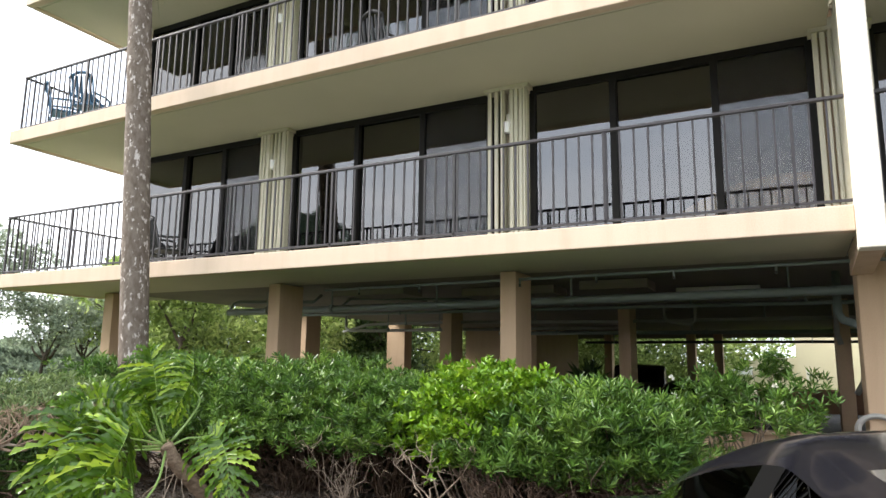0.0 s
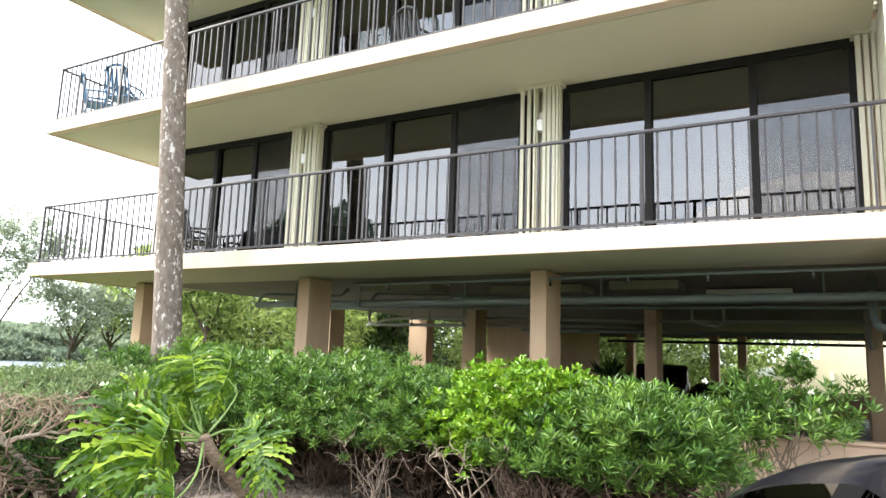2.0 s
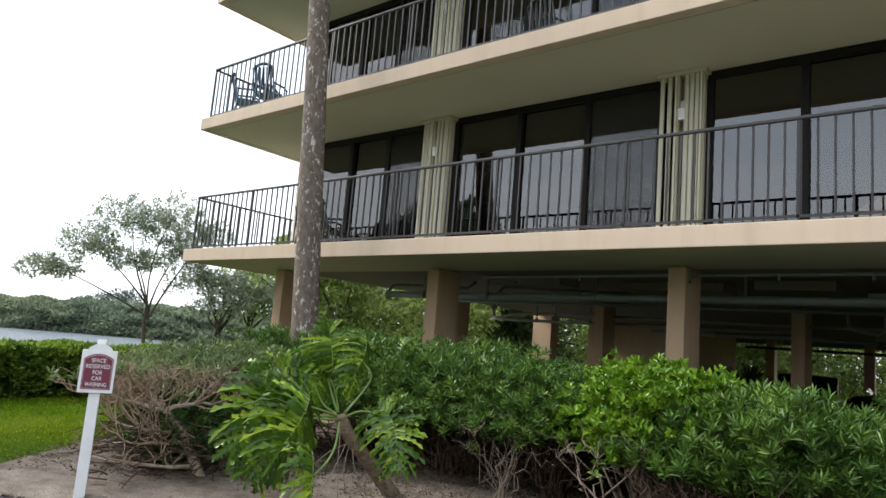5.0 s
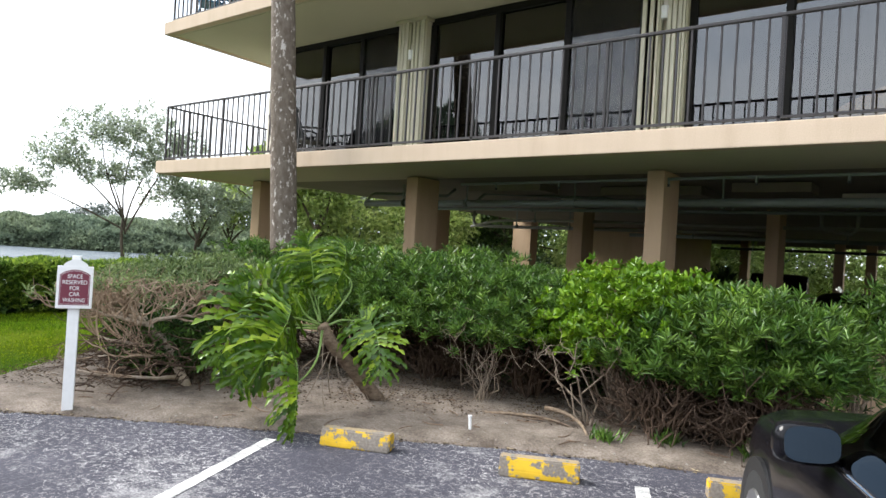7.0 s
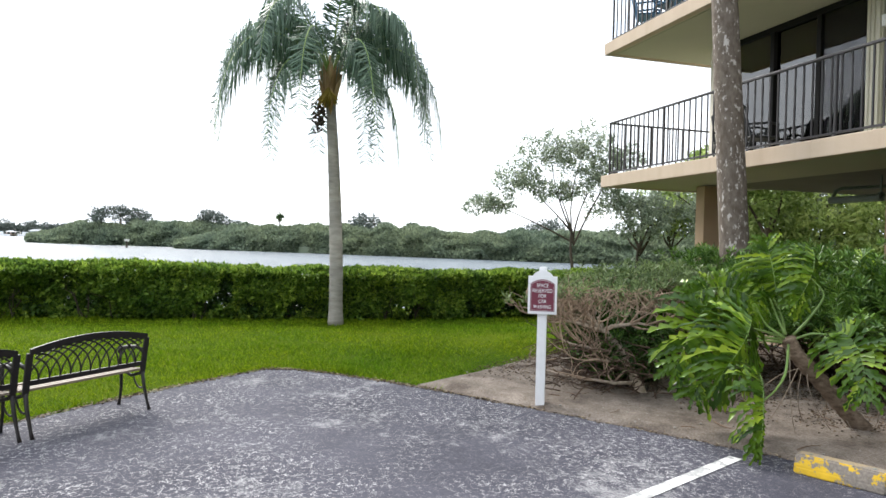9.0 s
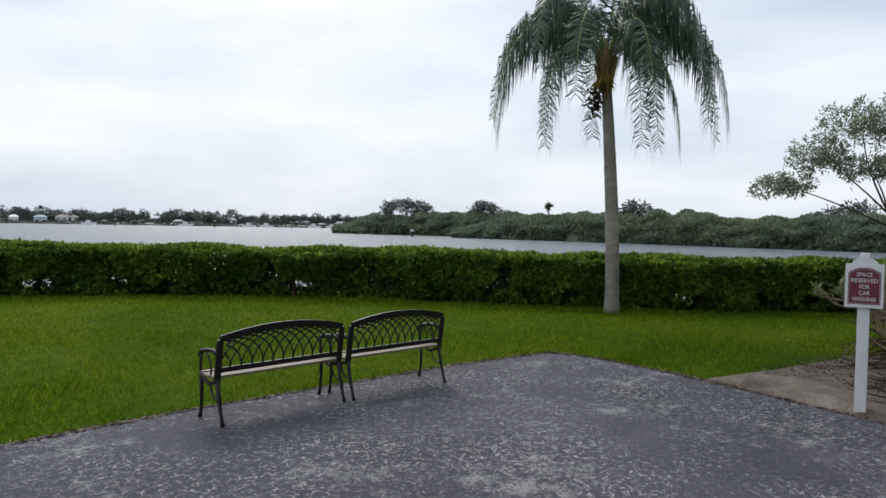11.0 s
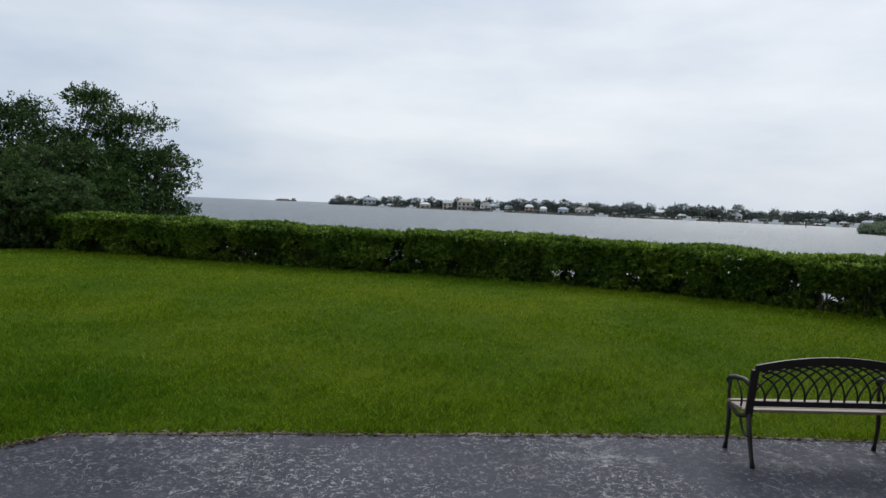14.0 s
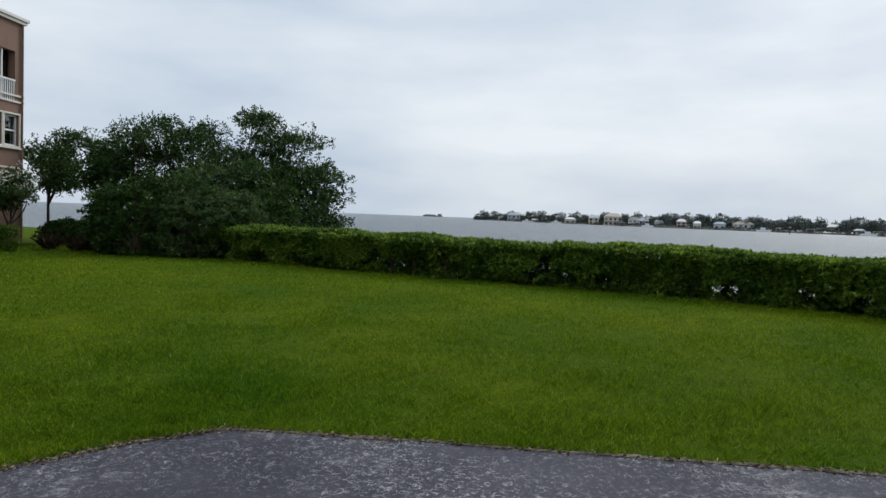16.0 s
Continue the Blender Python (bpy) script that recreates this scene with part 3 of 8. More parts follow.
xs, ys = np.meshgrid(np.linspace(-10.8, 2.4, 150), np.linspace(2.0, 8.9, 90), indexing="ij")


def inside(px, py, poly):
    r = np.zeros(px.shape, bool)
    for (x0, y0), (x1, y1) in zip(poly, poly[1:] + poly[:1]):
        c = (y0 > py) != (y1 > py)
        r ^= c & (px < (x1 - x0) * (py - y0) / ((y1 - y0) or 1e-9) + x0)
    return r


def edge_distance(px, py, poly):
    d = np.full(px.shape, 1e9)
    for (x0, y0), (x1, y1) in zip(poly, poly[1:] + poly[:1]):
        l2 = (x1 - x0) ** 2 + (y1 - y0) ** 2 or 1e-9
        t = np.clip(((px - x0) * (x1 - x0) + (py - y0) * (y1 - y0)) / l2, 0, 1)
        d = np.minimum(d, np.hypot(px - x0 - t * (x1 - x0), py - y0 - t * (y1 - y0)))
    return d


mask = inside(xs, ys, BED)
dist = edge_distance(xs, ys, BED)
hump = np.array([[noise.noise((x * 1.3, y * 1.3, 0)) * 0.03 + noise.noise((x * 5, y * 5, 4)) * 0.012 for y in ys[0]] for x in xs[:, 0]])
zs = np.where(mask, np.minimum(dist * 0.25, 0.05) + 0.004 + hump * np.minimum(dist * 2, 1), -0.05 - np.minimum(dist, 0.1))
V = np.stack([xs, ys, zs], -1).reshape(-1, 3)
nx, ny = xs.shape
I = np.arange(nx * ny).reshape(nx, ny)
F = np.stack([I[:-1, :-1], I[1:, :-1], I[1:, 1:], I[:-1, 1:]], -1).reshape(-1, 4)
keep = (dist < 0.35) | mask
F = F[keep.reshape(-1)[F].all(1)]
tagged(finish("soil_bed", raw("soil_bed", V, F), M_sand, smooth=True), "bare sandy soil bed with leaf litter", "soil", kind="structure")

# parking axes: u runs into a bay, v across the bays
U2, V2 = Vector((-0.417, 0.909, 0)), Vector((0.909, 0.417, 0))


def bay_pose(x, y, z=0.0):
    return Matrix(((V2.x, U2.x, 0, x), (V2.y, U2.y, 0, y), (0, 0, 1, z), (0, 0, 0, 1)))


for k, (x, y, length) in enumerate(((-4.0, 3.95, 4.6), (-1.36, 5.16, 4.6), (1.25, 6.35, 4.6))):
    bm = bmesh.new()
    bmesh.ops.create_grid(bm, x_segments=1, y_segments=24, size=0.5, matrix=Matrix.Translation((0, -length / 2, 0)) @ Matrix.Diagonal((0.1, length, 1, 1)))
    ob = part("painted_line", bm, M_linepaint)
    ob.matrix_basis = bay_pose(x, y, 0.005)
    tagged(ob, "worn white painted parking bay line on asphalt", "road marking", "bay lines", "structure")

# ---- the apartment building ----
Z1, Z2, Z3, TH = 3.06, 5.77, 8.54, 0.24
XL, XR, YF, YG, YB = -12.16, 30.0, 7.40, 9.20, 27.7
XW = -11.0


def structure(name, bm, material, label, category, parent=None):
    return tagged(part(name, bm, material, parent), label, category, kind="structure")


# floor colour lowered as well, adding to the garage's shade
bm = boxed(-12.2, XR, 8.8, 28.2, -0.12, 0.03)
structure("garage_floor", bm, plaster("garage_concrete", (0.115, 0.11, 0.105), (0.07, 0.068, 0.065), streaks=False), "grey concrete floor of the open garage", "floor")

for n, z in enumerate((Z1, Z2, Z3)):
    lab = "cream painted concrete balcony slab edge over a shaded soffit"
    body = structure(f"balcony_slab_{n + 1}", boxed(XL + 0.03, 1.2, YF + 0.03, YG + 0.02, z - TH + 0.02, z - 0.01), M_soffit, lab, "balcony")
    part("fascia", boxed(XL, 1.2, YF, YF + 0.14, z - TH, z, bevel=0.012), M_fascia, body, "cream stucco fascia")
    part("side_fascia", boxed(XL, XL + 0.14, YF + 0.14, 10.4, z - TH, z, bevel=0.012), M_fascia, body)
    part("side_deck", boxed(XL + 0.14, XW, YG + 0.02, 10.4, z - TH + 0.02, z - 0.01), M_soffit, body)
    part("drip_groove", boxed(XL + 0.2, 1.18, YF + 0.2, YF + 0.23, z - TH + 0.012, z - TH + 0.03), M_soffit, body)
    more = structure(f"balcony_slab_{n + 4}", boxed(1.42, XR, YF + 0.03, YG + 0.02, z - TH + 0.02, z - 0.01), M_soffit, lab, "balcony")
    part("fascia", boxed(1.44, XR, YF, YF + 0.14, z - TH, z, bevel=0.012), M_fascia, more, "cream stucco fascia")
# floors behind the glass, garage ceiling, end walls
for n, z in enumerate((Z1, Z2, Z3)):
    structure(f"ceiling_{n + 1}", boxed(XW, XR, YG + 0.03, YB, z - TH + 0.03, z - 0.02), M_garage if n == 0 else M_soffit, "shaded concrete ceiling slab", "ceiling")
for n, (z, h) in enumerate(((Z1, Z2), (Z2, Z3))):
    structure(f"wall_end_{n + 1}", boxed(XW, XW + 0.25, YG - 0.1, YB, z - 0.015, h - TH + 0.025), M_fin, "pale stucco end wall of the apartment block", "wall")
    structure(f"wall_back_{n + 1}", boxed(XW + 0.25, XR, 13.0, 13.2, z - 0.02, h - TH + 0.03), M_room, "dim brown room wall behind glass", "wall")
    structure(f"floor_{n + 1}", boxed(XW + 0.25, XR, YG + 0.1, 13.0, z - 0.02, z + 0.01), M_room, "dim room floor behind glass", "floor")
    for k, x in enumerate((-7.24, -2.93, 1.18, 5.6)):
        structure(f"wall_party_{n * 4 + k + 1}", boxed(x - 0.1, x + 0.1, YG + 0.08, 13.0, z + 0.01, h - TH + 0.03), M_room, "plain party wall between apartments", "wall")
structure("roof", boxed(XL, XR, YF, YB, 11.1, 11.4), M_fascia, "flat roof slab of the apartment block", "roof")
# roof soffit is above the third balcony; the end and back walls close the top storey
structure("wall_end_3", boxed(XW, XW + 0.25, YG - 0.1, YB, Z3 - 0.015, 11.1), M_fin, "pale stucco end wall of the apartment block", "wall")
structure("wall_front_3", boxed(XW + 0.25, XR, YG, YG + 0.2, Z3 - 0.015, 11.1), M_fin, "pale stucco front wall of the top storey", "wall")

# white fin with its beam and column
fin = structure("fin_wall", boxed(1.2, 1.42, 7.28, 7.5, 2.64, 11.05, bevel=0.015), M_fin, "off-white stucco fin rising through the balconies", "pillar")
bm = bmesh.new()
prof = [(7.3, 2.66), (7.5, 2.64), (8.6, 2.58), (8.85, 2.58), (8.85, 2.83), (7.3, 2.83)]
a = [bm.verts.new((1.21, y, z)) for y, z in prof]
b = [bm.verts.new((1.41, y, z)) for y, z in prof]
bm.faces.new(a)
bm.faces.new(b[::-1])
for i in range(6):
    bm.faces.new((a[i], b[i], b[(i + 1) % 6], a[(i + 1) % 6]))
bmesh.ops.recalc_face_normals(bm, faces=bm.faces)
part("bracket_beam", bm, M_lowwall, fin, "tan haunched beam")
for n, (z, h) in enumerate(((Z1, Z2), (Z2, Z3))):
    ob = structure(f"partition_{n + 1}", boxed(1.27, 1.33, 7.5, YG, z, h - TH + 0.015), M_siding, "cream ribbed partition between balconies", "wall")
    for k in range(12):
        y = 7.56 + k * 0.135
        part("rib", boxed(1.245, 1.272, y, y + 0.06, z, h - TH + 0.015), M_siding, ob)


def column(x0, x1, y0, y1, top=2.82, material=M_column, label="tan stucco garage column"):
    ob = structure("column", boxed(x0, x1, y0, y1, -0.05, top, bevel=0.012), material, label, "column")
    ob["group"] = "garage columns"
    return ob


for x0, x1 in ((-10.95, -10.7), (-6.9, -6.66), (-2.85, -2.62)):
    column(x0, x1, 8.8, 9.38)
column(1.26, 1.54, 8.8, 9.35)
for x in (5.6, 9.8):
    column(x, x + 0.25, 8.8, 9.35)
for x in (-10.9, -6.68, -2.61, 1.24, 5.6, 9.9):
    column(x, x + 0.24, 14.45, 15.05)
column(-11.25, -10.58, 19.3, 19.75)
column(-8.62, -8.38, 18.0, 18.5)
for x in (-6.15, -3.08, -2.14, 5.3, 5.95, 10.5):
    column(x, x + 0.3, 27.1, 27.5)
core = structure("wall_core", boxed(-9.7, -7.1, 22.0, 26.8, 0.0, 2.83), M_block, "tan stucco stair core under the building", "wall")
structure("garage_back_wall", boxed(-5.8, XR, 27.6, 27.8, 0.0, 0.84), M_garwall, "dark reddish-brown low wall at the garage back", "wall")
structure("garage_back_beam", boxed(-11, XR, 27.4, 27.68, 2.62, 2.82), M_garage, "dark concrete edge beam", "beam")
low = structure("low_wall", boxed(-10.55, 1.26, 8.86, 9.02, -0.05, 0.86, bevel=0.01), M_lowwall, "peach stucco low wall in front of the garage", "wall")
part("coping", boxed(-10.55, 1.26, 8.83, 9.05, 0.862, 0.9, bevel=0.008), M_lowwall, low)
low = structure("low_wall_2", boxed(1.57, 14.0, 8.86, 9.02, -0.05, 0.86, bevel=0.01), M_lowwall, "peach stucco low wall in front of the garage", "wall")
part("coping", boxed(1.57, 14.0, 8.83, 9.05, 0.862, 0.9, bevel=0.008), M_lowwall, low)
structure("wall_garage_end", boxed(29.5, 30, 9, 27.7, 0, 2.82), M_block, "tan stucco garage end wall", "wall")


# upright board panels on the low wall's face
panel_me = None
for x0, x1 in ((-2.6, 1.2), (1.6, 7.0)):
    for k in range(int((x1 - x0) / 0.3)):
        ob = part("board", boxed(-0.146, 0.146, -0.014, 0.0, 0.0, 0.83, bevel=0.004), M_lowwall, low) if panel_me is None else new("board", panel_me)
        panel_me = ob.data
        ob.parent = low if x0 > 0 else bpy.data.objects["low_wall"]
        ob.matrix_basis = pose(x0 + 0.15 + 0.3 * k, 8.858, 0.0)

# pipes hung below the garage ceiling
def pipe_run(points, r, material, label, hangers=()):
    t = thing("ceiling_pipe", label, "pipe", group="garage pipes")
    part("pipe", tubed(points, r, 10), material, t, smooth=True)
    for x, y, z in hangers:
        part("hanger", boxed(x - 0.012, x + 0.012, y - 0.012, y + 0.012, z, 2.84), M_pipe, t)
        part("clamp", tubed([(x - 0.02, y, z), (x + 0.02, y, z)], r * 1.25, 10), M_pipe, t)
    return t


pipe_run([(-8.9, 9.95, 2.49), (-4, 9.9, 2.5), (2, 9.75, 2.52), (24, 9.7, 2.54)], 0.06, M_pipe, "long grey-green drain pipe under the garage ceiling", [(x, 9.9, 2.5) for x in (-7.9, -6.45, -4.4, -2.2, 0.6, 3.2, 6)])
pipe_run([(-8.88, 9.95, 2.5), (-8.88, 10.05, 2.66), (-8.8, 10.1, 2.7), (-7.4, 10.6, 2.7), (-7.3, 10.7, 2.84)], 0.03, M_pipe, "grey branch pipe under the garage ceiling")
pipe_run([(-6.3, 9.97, 2.52), (-6.3, 10.2, 2.68), (-6.2, 10.3, 2.7), (-4.6, 11.2, 2.71), (-3.4, 11.3, 2.71)], 0.026, M_pipe, "grey branch pipe under the garage ceiling")
pipe_run([(-6.0, 9.1, 2.72), (3, 8.62, 2.72), (24, 8.5, 2.72)], 0.02, M_pipe, "thin sprinkler pipe with drops under the ceiling")
for k, x in enumerate((-5.3, -4.2, -2.6, -1.55, -0.6, 0.5, 1.9, 3.1)):
    t = thing("sprinkler_drop", "short dark sprinkler drop below the ceiling pipe", "sprinkler", pose(x, 9.08 - (x + 6) * 0.053, 2.62), "sprinkler drops")
    part("nipple", tubed([(0, 0, 0.03), (0, 0, 0.1)], 0.014, 8), M_pipe, t)
    part("nozzle", tubed([(0, 0, 0), (0, 0, 0.012), (0, 0, 0.03)], [0.024, 0.012, 0.018], 8), M_black, t)
pipe_run([(-10.6, 16.0, 2.42), (-9.6, 15.6, 2.56), (-9.2, 15.5, 2.58), (-6.9, 15.0, 2.56), (-2.9, 14.8, 2.5), (9, 14.6, 2.5)], 0.035, M_piped, "pale drain pipe across the garage ceiling", [(x, 15.0, 2.55) for x in (-8, -4.6, 0.1, 4)])
pipe_run([(-10.45, 15.9, 2.84), (-10.45, 15.9, 2.52), (-10.3, 15.86, 2.44), (-9.4, 15.7, 2.42), (-6.9, 15.3, 2.4), (-2.4, 14.9, 2.38)], 0.04, M_piped, "pale elbowed drain pipe under the garage ceiling", [(x, 15.3, 2.42) for x in (-8.7, -7.2, -5.3)])
pipe_run([(-9.5, 12.5, 2.62), (-5.5, 12.4, 2.6), (1.2, 12.3, 2.58), (9, 12.2, 2.58)], 0.032, M_pipe, "thin pipe with drops under the garage ceiling", [(x, 12.4, 2.6) for x in (-6.6, -4.4, -2.7, -0.9, 0.8, 2.9, 4.6)])
pipe_run([(-7.0, 18.6, 2.45), (0, 18.4, 2.42), (20, 18.2, 2.4)], 0.05, M_pipe, "dark pipe across the garage ceiling", [(x, 18.4, 2.45) for x in (-5.2, -1.7, 3)])
pipe_run([(-1.62, 14.0, 2.84), (-1.6, 14.0, 2.5), (-1.5, 14.0, 2.42), (-1.15, 14.0, 2.36), (-1.05, 14.0, 2.44), (-1.04, 14.0, 2.84)], 0.03, M_piped, "pale elbowed drain pipe under the ceiling")
pipe_run([(4.0, 12.6, 2.84), (4.0, 12.6, 2.46), (3.9, 12.6, 2.4), (3.3, 12.3, 2.3), (3.2, 12.2, 2.2)], 0.035, M_piped, "pale elbowed drain pipe under the ceiling")
pipe_run([(3.1, 13.6, 2.84), (3.08, 13.58, 2.6), (2.7, 13.2, 2.42), (2.2, 12.8, 2.26)], 0.045, M_piped, "pale sloping drain pipe under the ceiling")
pipe_run([(-6, 24.0, 2.36), (20, 24.0, 2.36)], 0.045, M_black, "thin dark pipe across the garage ceiling", [(x, 24.0, 2.36) for x in (-5, -2, 1, 4, 7)])
pipe_run([(1.15, 10.6, 2.84), (1.14, 10.5, 2.3), (1.18, 10.4, 2.2), (1.34, 10.2, 2.12)], 0.05, M_pipe, "bent drain pipe beside a column")
pipe_run([(1.28, 14.4, 2.84), (1.27, 14.36, 2.2), (1.32, 14.36, 2.0)], 0.045, M_piped, "pale downpipe beside a garage column")
pipe_run([(1.66, 14.7, 2.84), (1.65, 14.6, 1.5), (1.62, 14.5, 1.35), (1.5, 14.4, 1.15)], 0.05, M_piped, "pale downpipe beside a garage column")
pipe_run([(1.8, 8.97, 2.84), (1.78, 8.95, 2.66), (1.7, 8.9, 2.6), (1.56, 8.88, 2.52)], 0.032, M_piped, "short pale elbow beside the fin column")
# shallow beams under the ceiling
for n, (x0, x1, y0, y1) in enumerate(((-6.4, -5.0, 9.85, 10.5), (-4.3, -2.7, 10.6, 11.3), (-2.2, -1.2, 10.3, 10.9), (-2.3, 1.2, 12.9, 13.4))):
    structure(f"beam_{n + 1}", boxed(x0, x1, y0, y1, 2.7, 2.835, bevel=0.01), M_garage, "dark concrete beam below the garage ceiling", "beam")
for x, y in ((-0.4, 11.6), (-5.2, 12.2), (4.2, 11.6)):
    t = thing("strip_light", "unlit white strip lamp under the garage ceiling", "lamp", group="garage lamps")
    part("housing", boxed(x - 0.6, x + 0.6, y - 0.08, y + 0.08, 2.72, 2.81, bevel=0.01), M_pipew, t)
    part("tube", tubed([(x - 0.55, y, 2.70), (x + 0.55, y, 2.70)], 0.018, 8), M_trimw, t)

# ---- glazing, shutters, railings ----
BAYS = [(XW + 0.25, -7.5, (-9.5, -8.5)), (-6.88, -3.15, (-5.55, -4.32)), (-2.54, 1.04, (-1.36, -0.07)), (1.6, 5.3, (2.9, 4.2)), (5.9, 9.6, (7.2, 8.4))]
n = 0
for z, h in ((Z1, Z2), (Z2, Z3)):
    for x0, x1, mull in BAYS:
        n += 1
        head = h - TH + 0.015
        w = thing(f"window_{n}", "bronze-framed sliding glass doors mirroring the sky", "glass door", kind="structure")
        part("head_frame", boxed(x0, x1, YG, YG + 0.1, head - 0.1, head), M_frame, w)
        part("sill_track", boxed(x0, x1, YG, YG + 0.1, z, z + 0.05), M_frame, w)
        stops = [x0 + 0.03, *mull, x1 - 0.03]
        for x in stops:
            part("stile", boxed(x - 0.045, x + 0.045, YG - 0.01, YG + 0.09, z + 0.05, head - 0.1, bevel=0.004), M_frame, w)
        for k, (a, b) in enumerate(zip(stops, stops[1:])):
            y = YG + 0.035 + (0.03 if k % 2 else 0)
            p = part("pane", boxed(a + 0.045, b - 0.045, y, y + 0.008, z + 0.05, head - 0.1), M_glass, w)
            p.visible_shadow = False
            if k == 2:
                sc = part("insect_screen", boxed(a + 0.045, b - 0.045, YG + 0.005, YG + 0.008, z + 0.05, head - 0.1), M_screen, w, "dark mesh insect screen")
                sc.visible_shadow = False
        c = thing("curtain", "brown hanging curtain behind a glass door", "curtain", group="curtains")
        bm = bmesh.new()
        xx = np.arange(x0 + 0.1, x0 + (x1 - x0) * (0.97 if n % 2 else 0.7), 0.03)
        cols = [[bm.verts.new((x, YG + 0.42 + 0.035 * math.sin(x * 38), zz)) for zz in (z + 0.04, head - 0.12)] for x in xx]
        for q, r in zip(cols, cols[1:]):
            bm.faces.new((q[0], r[0], r[1], q[1]))
        part("cloth", bm, M_curtain, c, smooth=True)

STACKS = [(-7.48, -7.24), (-7.17, -6.89), (-3.13, -2.89), (-2.79, -2.55), (1.05, 1.24), (1.45, 1.6), (5.32, 5.56), (5.62, 5.88)]
blade = None
for z, h in ((Z1, Z2), (Z2, Z3)):
    head = h - TH + 0.015
    for x0, x1 in STACKS:
        s = thing("storm_shutter", "folded cream accordion storm shutter beside glass doors", "shutter", group="storm shutters")
        count = max(3, int((x1 - x0) / 0.06))
        for k in range(count):
            x = x0 + 0.018 + k * (x1 - x0 - 0.03) / (count - 1)
            if blade is None:
                bm = bmesh.new()
                v = [bm.verts.new(p) for p in ((-0.031, -0.13, 0), (-0.026, -0.148, 0), (0.024, -0.152, 0), (0.031, -0.13, 0))]
                f = bm.faces.new(v)
                g = bmesh.ops.extrude_face_region(bm, geom=[f])["geom"]
                bmesh.ops.translate(bm, verts=[q for q in g if isinstance(q, bmesh.types.BMVert)], vec=(0, 0, head - 0.05 - z - 0.03))
                bmesh.ops.recalc_face_normals(bm, faces=bm.faces)
                blade = part("slat", bm, M_siding, s)
                blade.matrix_basis = pose(x, YG - 0.005, z + 0.03)
            else:
                again(blade, pose(x, YG - 0.005, z + 0.03), s)
        part("end_post", boxed(x1 - 0.03, x1, YG - 0.2, YG - 0.005, z, head - 0.05, bevel=0.005), M_siding, s)
        part("top_track", boxed(x0 - 0.05, x1 + 0.05, YG - 0.2, YG, head - 0.05, head), M_siding, s)
    for x in (-7.205, -2.84, 5.59):
        t = thing("wall_lamp", "small white porch lamp between shutters", "lamp", group="porch lamps")
        part("base", boxed(x - 0.04, x + 0.04, YG - 0.1, YG + 0.03, z + 1.98, z + 2.1, bevel=0.01), M_trimw, t)
        part("shade", tubed([(x, YG - 0.13, z + 1.8), (x, YG - 0.13, z + 1.96)], [0.05, 0.06], 12), M_white, t)
        part("wall_strip", boxed(x - 0.05, x + 0.05, YG, YG + 0.05, z, head), M_siding, t)

bal = None


def railing(x0, x1, y0, y1, z, label):
    """A run of black railing from (x0, y0) to (x1, y1)."""
    global bal
    L = math.hypot(x1 - x0, y1 - y0)
    t = thing("balcony_railing", label, "railing", pose(x0, y0, z, 0, 0, math.degrees(math.atan2(y1 - y0, x1 - x0))), "balcony railings")
    part("top_rail", boxed(0, L, -0.024, 0.024, 1.045, 1.08, bevel=0.006), M_rail, t)
    part("bottom_rail", boxed(0, L, -0.016, 0.016, 0.045, 0.072), M_rail, t)
    for k in range(int(L / 1.82) + 1):
        part("post", boxed(k * 1.82, k * 1.82 + 0.03, -0.016, 0.016, -0.005, 1.045), M_rail, t)
    m = int(L / 0.149)
    for k in range(1, m):
        x = k * L / m
        if bal is None:
            bal = part("baluster", boxed(-0.01, 0.01, -0.01, 0.01, 0.07, 1.05), M_rail, t)
            bal.matrix_basis = pose(x, 0, 0)
        else:
            again(bal, pose(x, 0, 0), t)


for z in (Z1, Z2):
    railing(XL + 0.15, 1.2, 7.5, 7.5, z, "black metal railing along the balcony edge")
    railing(XL + 0.15, XL + 0.15, 10.3, 7.53, z, "black metal railing along the balcony end")
    railing(1.42, 14.0, 7.5, 7.5, z, "black metal railing along the balcony edge")


